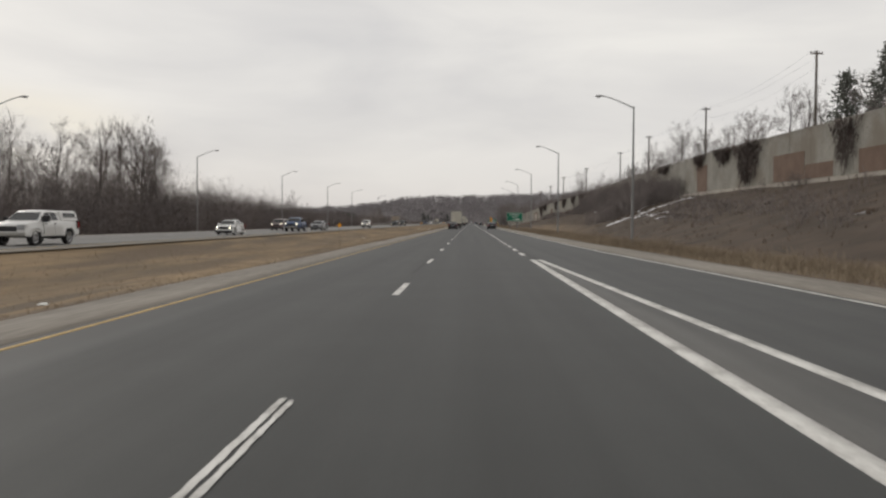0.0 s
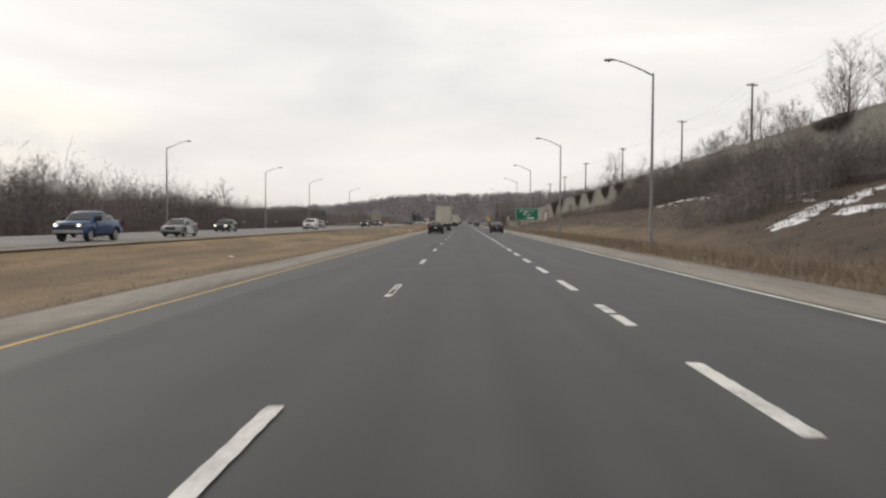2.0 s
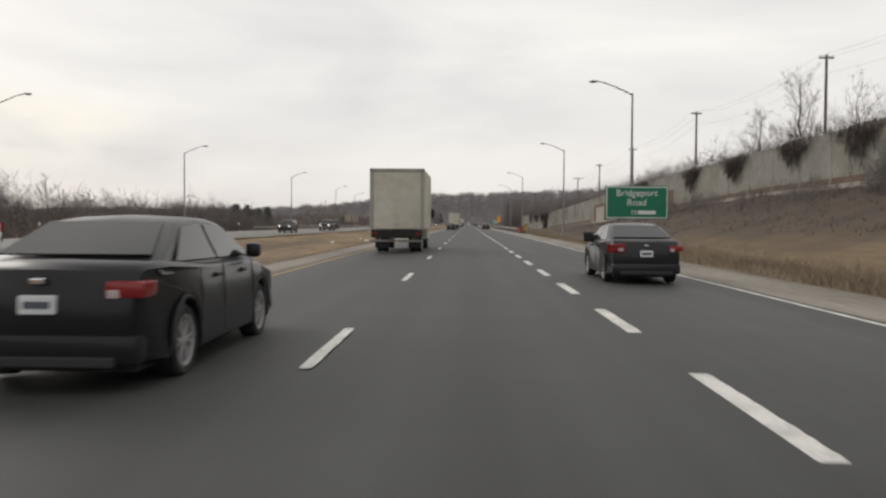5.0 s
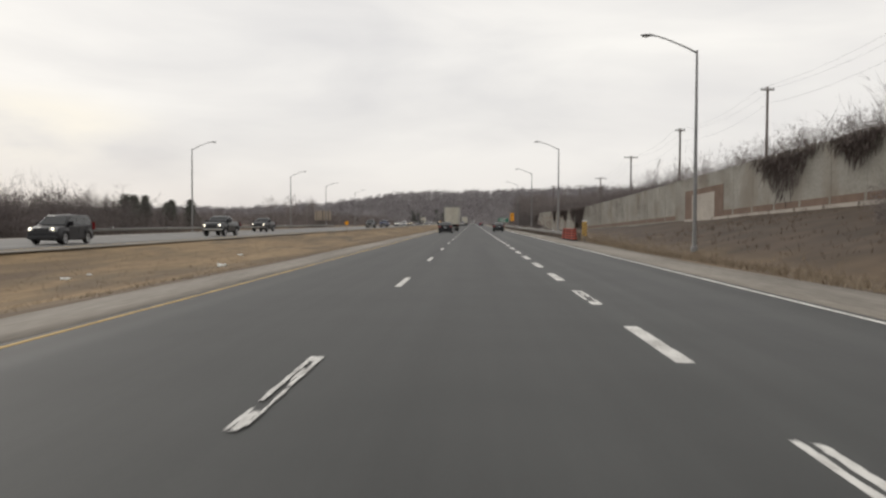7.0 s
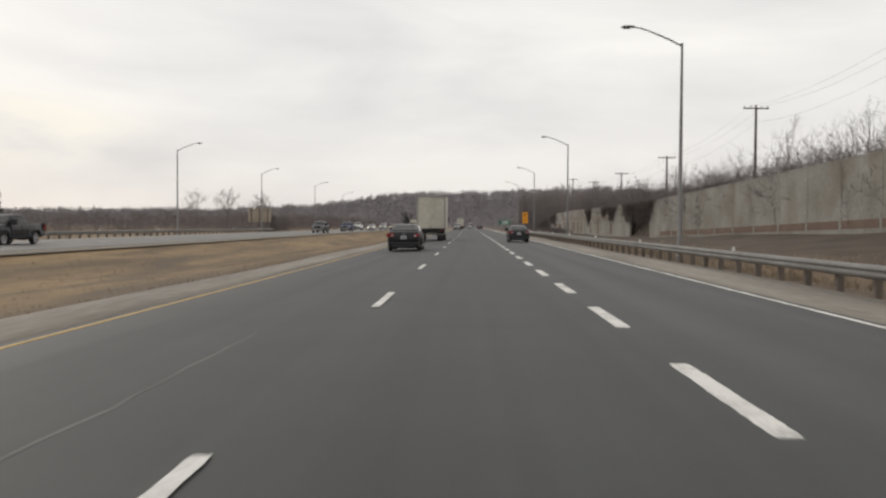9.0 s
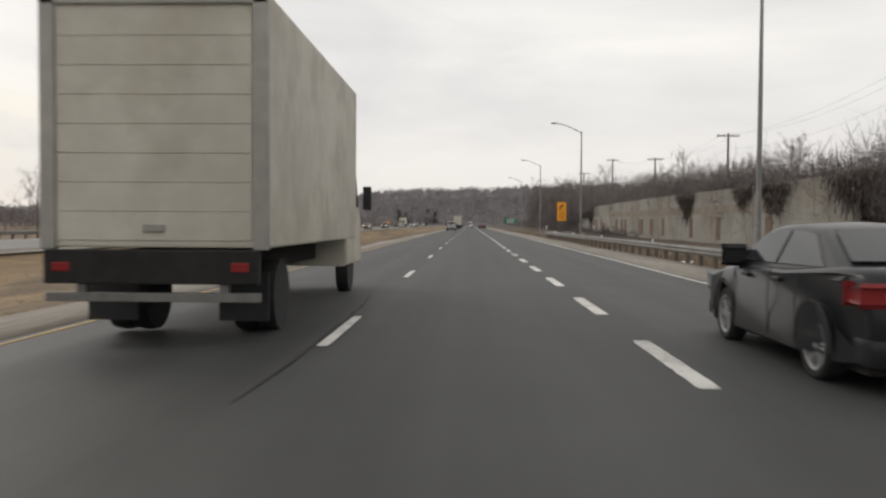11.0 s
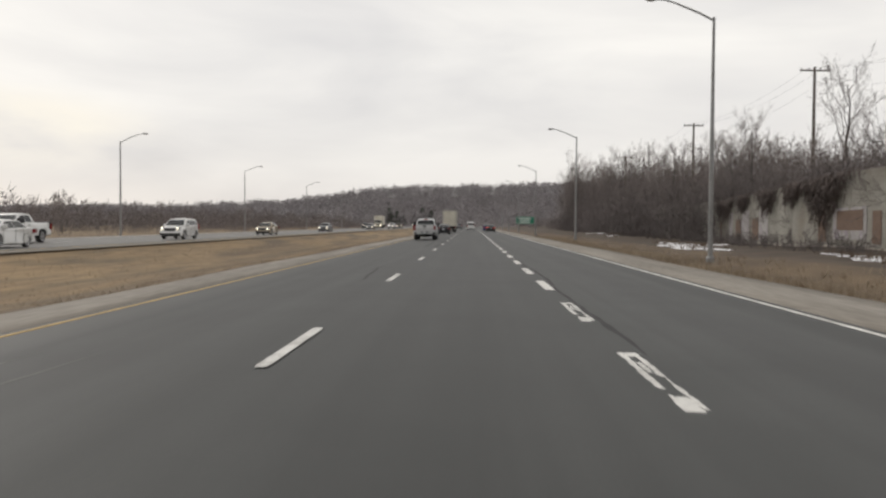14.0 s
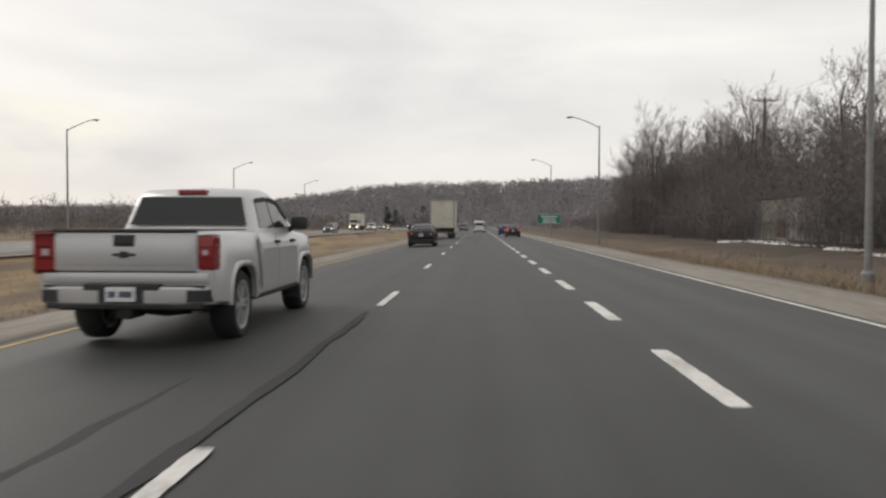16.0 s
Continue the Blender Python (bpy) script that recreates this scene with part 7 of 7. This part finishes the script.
def box_truck(at, label, with_lights=False):
    """A cab with a tall cargo box; looks along +y, tail at y 0."""
    t = thing("box_truck", label, "truck", "traffic", at)
    cargo = part("cargo_box", box(-1.28, 0.0, 1.12, 1.28, 7.2, 3.95, 0.03), BOX_WHITE, t, "dirty white cargo box")
    for k in range(8):
        z = 1.2 + k * 0.325
        part("door_slat", box(-1.1, -0.012, z, 1.1, 0.05, z + 0.318, 0.006), BOX_WHITE, cargo)
    for x in (-1.2, 1.2):
        part("corner_post", box(x - 0.085, -0.04, 1.1, x + 0.085, 0.06, 3.9, 0.01), BOX_FRAME, cargo)
    part("header", box(-1.28, -0.04, 3.82, 1.28, 0.06, 3.97, 0.01), BOX_FRAME, cargo)
    part("door_latch", box(-0.12, -0.04, 1.3, 0.12, 0.0, 1.38, 0.005), BOX_FRAME, cargo)
    part("lift_gate", box(-1.2, -0.14, 0.72, 1.2, 0.0, 1.1, 0.02), UNDERBODY, t, "folded dark lift gate")
    part("frame", box(-0.45, 0.1, 0.7, 0.45, 8.8, 1.1, 0.02), UNDERBODY, t)
    part("rear_bumper", box(-1.2, -0.1, 0.52, 1.2, 0.02, 0.62, 0.01), STEEL, t)
    for x in (-0.8, 0.8):
        part("bumper_bracket", box(x - 0.05, -0.08, 0.6, x + 0.05, 0.0, 0.75), STEEL, t)
        part("tail_lamp", box(x * 1.25 - 0.1, -0.15, 0.86, x * 1.25 + 0.1, -0.13, 0.96, 0.008), TAIL_RED, t)
        part("mud_flap", box(x - 0.3, 0.75, 0.22, x + 0.3, 0.78, 0.8), BLACK_PLASTIC, t)
    for y, xs in ((1.6, (-0.95, -0.66, 0.66, 0.95)), (7.9, (-0.95, 0.95))):
        for x in xs:
            w = part("wheel", lathe([(0.2, -0.12), (0.46, -0.12), (0.48, 0), (0.46, 0.12), (0.2, 0.12)], axis="x", segments=20), RUBBER, t, smooth=True)
            w.location = (x, y, 0.48)
    part("cab", prism([(7.35, 0.55), (7.35, 2.5), (7.6, 2.62), (8.7, 2.6), (9.25, 1.7), (9.45, 1.5), (9.5, 0.55)], lambda y, z: 1.08 - 0.06 * max(0, z - 1.6), 0.06), BOX_WHITE, t, smooth=True)
    part("windscreen", plate_of([(0.95, 9.24, 1.76), (-0.95, 9.24, 1.76), (-0.88, 8.76, 2.5), (0.88, 8.76, 2.5)], 0.03), TINT, t)
    for side in (-1, 1):
        part("side_window", plate_of([(side * 1.06, y, z) for y, z in (((7.8, 1.75), (8.95, 1.75), (8.6, 2.4), (7.8, 2.4)) if side > 0 else ((7.8, 2.4), (8.6, 2.4), (8.95, 1.75), (7.8, 1.75)))], 0.03), TINT, t)
        part("mirror", box(side * 1.2, 8.85, 1.7, side * 1.38, 8.95, 2.2, 0.02), BLACK_PLASTIC, t)
        part("headlamp", box(side * 0.7, 9.45, 0.85, side * 0.98, 9.55, 1.05, 0.02), HEAD_GLOW if with_lights else HEAD_OFF, t)
    part("grille", box(-0.6, 9.46, 0.8, 0.6, 9.54, 1.4, 0.02), BLACK_PLASTIC, t)
    return t


SILVER = paint("silver_paint", (0.54, 0.544, 0.55), 0.4)
ALLOY_PAINT = paint("bumper_silver", (0.5, 0.503, 0.505), 0.5)
BLACK_CAR = paint("black_car_paint", (0.016, 0.016, 0.019), 0.1)
CHARCOAL = paint("charcoal_car_paint", (0.024, 0.025, 0.028), 0.15)
WHITE_CAR = paint("white_car_paint", (0.68, 0.68, 0.67), 0.0)
BLUE_CAR = paint("blue_car_paint", (0.014, 0.034, 0.15), 0.0)
DARK_BLUE = paint("dark_blue_paint", (0.008, 0.02, 0.09), 0.0)
BLUE_TRUCK = paint("blue_truck_paint", (0.01, 0.045, 0.14), 0.0)
GREY_CAR = paint("grey_car_paint", (0.22, 0.22, 0.23), 0.4)
BROWN_CAR = paint("brown_car_paint", (0.13, 0.085, 0.08), 0.3)
TAN_CAR = paint("tan_car_paint", (0.33, 0.27, 0.19), 0.3)
DARK_GREY = paint("dark_grey_paint", (0.026, 0.029, 0.032), 0.15)


def ahead(x, y, z=None, turn=0.0):
    return pose(x, y, (crown(x) if z is None else z) + 0.002, 0, 0, turn)


def toward(x, y):
    return pose(x, y, 0.002, 0, 0, 180)


# own direction; the pose is the middle of the vehicle
vehicle("pickup", "pickup_truck", "silver crew pickup truck with tinted windows and alloy wheels", "pickup truck", SILVER, ahead(-2.15, 504.6 + 8.95 + 3.05) @ Matrix.Scale(1.027, 4, (0, 0, 1)), spokes=6)
for y in (160.5, 324.0, 560.5):
    vehicle("sedan", "sedan", "black sedan with red tail lamps on the first lane", "car", BLACK_CAR, ahead(-1.95, y), group="cars ahead")
for y in (174.0, 351.0):
    vehicle("sedan", "sedan", "charcoal sedan with red tail lamps on the outer lane", "car", CHARCOAL, ahead(5.75, y), glass=CLEAR_GLASS, group="cars ahead")
vehicle("sedan", "sedan", "dark grey sedan with lit brake lamps on the outer lane", "car", DARK_GREY, ahead(5.8, 606.0), lights="brake", group="cars ahead")
vehicle("sedan", "sedan", "bright blue sedan on the outer lane", "car", BLUE_CAR, ahead(5.5, 627.0), group="cars ahead")
vehicle("van", "van", "white panel van with dark rear windows", "van", WHITE_CAR, ahead(1.85, 655.0), group="cars ahead")
vehicle("suv", "suv", "light grey suv far along the first lane", "car", GREY_CAR, ahead(-1.9, 702.0), group="cars ahead")
vehicle("suv", "suv", "dark suv far along the first lane", "car", DARK_GREY, ahead(-1.9, 716.0), group="cars ahead")
for x, y in ((-1.85, 191.0), (-1.85, 351.0), (-1.95, 590.0)):
    box_truck(ahead(x, y), "tall white box truck with a dirty rear door")

# oncoming traffic
LANE_A, LANE_B = -22.3, -27.0
vehicle("pickup", "pickup_truck", "white pickup truck with a white bed cap", "pickup truck", WHITE_CAR, toward(LANE_A, 45.0), cap=True, group="oncoming traffic")
vehicle("sedan", "sedan", "white sedan with headlamps in oncoming traffic", "car", WHITE_CAR, toward(LANE_A, 82.0), "head", group="oncoming traffic")
vehicle("suv", "suv", "brown suv with lit headlamps", "car", BROWN_CAR, toward(LANE_B, 124.0), "head", group="oncoming traffic")
vehicle("pickup", "pickup_truck", "blue pickup truck with lit headlamps", "pickup truck", BLUE_TRUCK, toward(LANE_A, 113.0), "head", group="oncoming traffic")
vehicle("sedan", "sedan", "grey sedan with clean windows in oncoming traffic", "car", GREY_CAR, toward(LANE_A, 130.0), group="oncoming traffic")
vehicle("sedan", "sedan", "dark sedan with lit headlamps", "car", DARK_GREY, toward(LANE_B, 160.0), "head", group="oncoming traffic")
vehicle("suv", "suv", "white suv with lit headlamps", "car", WHITE_CAR, toward(LANE_A, 190.0), "head", group="oncoming traffic")
vehicle("sedan", "sedan", "grey sedan with headlamps off", "car", GREY_CAR, toward(LANE_B, 225.0), group="oncoming traffic")
vehicle("suv", "suv", "black suv with lit headlamps", "car", BLACK_CAR, toward(LANE_A, 262.0), "head", group="oncoming traffic")
vehicle("pickup", "pickup_truck", "dark grey pickup truck with lit headlamps", "pickup truck", DARK_GREY, toward(LANE_A, 293.0), "head", group="oncoming traffic")
vehicle("pickup", "pickup_truck", "black pickup truck with lit headlamps", "pickup truck", BLACK_CAR, toward(LANE_B, 328.0), "head", group="oncoming traffic")
vehicle("pickup", "pickup_truck", "dark grey pickup with a chrome bumper", "pickup truck", DARK_GREY, toward(LANE_A, 411.0), "off", group="oncoming traffic")
vehicle("pickup", "pickup_truck", "dark blue pickup truck", "pickup truck", DARK_BLUE, toward(LANE_A, 440.0), group="oncoming traffic")
vehicle("pickup", "pickup_truck", "white pickup truck with lit headlamps", "pickup truck", WHITE_CAR, toward(LANE_B, 491.0), "head", group="oncoming traffic")
vehicle("sedan", "sedan", "white sedan with lit headlamps", "car", WHITE_CAR, toward(LANE_A, 481.0), "head", group="oncoming traffic")
vehicle("suv", "suv", "white suv with lit headlamps", "car", WHITE_CAR, toward(LANE_A, 508.0), "head", group="oncoming traffic")
vehicle("sedan", "sedan", "tan sedan with lit headlamps", "car", TAN_CAR, toward(LANE_A, 538.0), "head", group="oncoming traffic")
box_truck(toward(LANE_B, 706.0), "white box truck with lit headlamps", True)
vehicle("sedan", "sedan", "grey sedan with lit headlamps", "car", GREY_CAR, toward(LANE_A, 578.0), "head", group="oncoming traffic")
for y, lane, kind, coat in ((640, LANE_A, "sedan", GREY_CAR), (668, LANE_B, "suv", DARK_GREY), (693, LANE_A, "suv", WHITE_CAR), (722, LANE_A, "sedan", TAN_CAR), (752, LANE_B, "sedan", GREY_CAR), (800, LANE_A, "suv", DARK_GREY), (860, LANE_B, "sedan", WHITE_CAR)):
    vehicle(kind, kind, "distant car with lit headlamps", "car", coat, toward(lane, float(y)), "head", group="oncoming traffic")
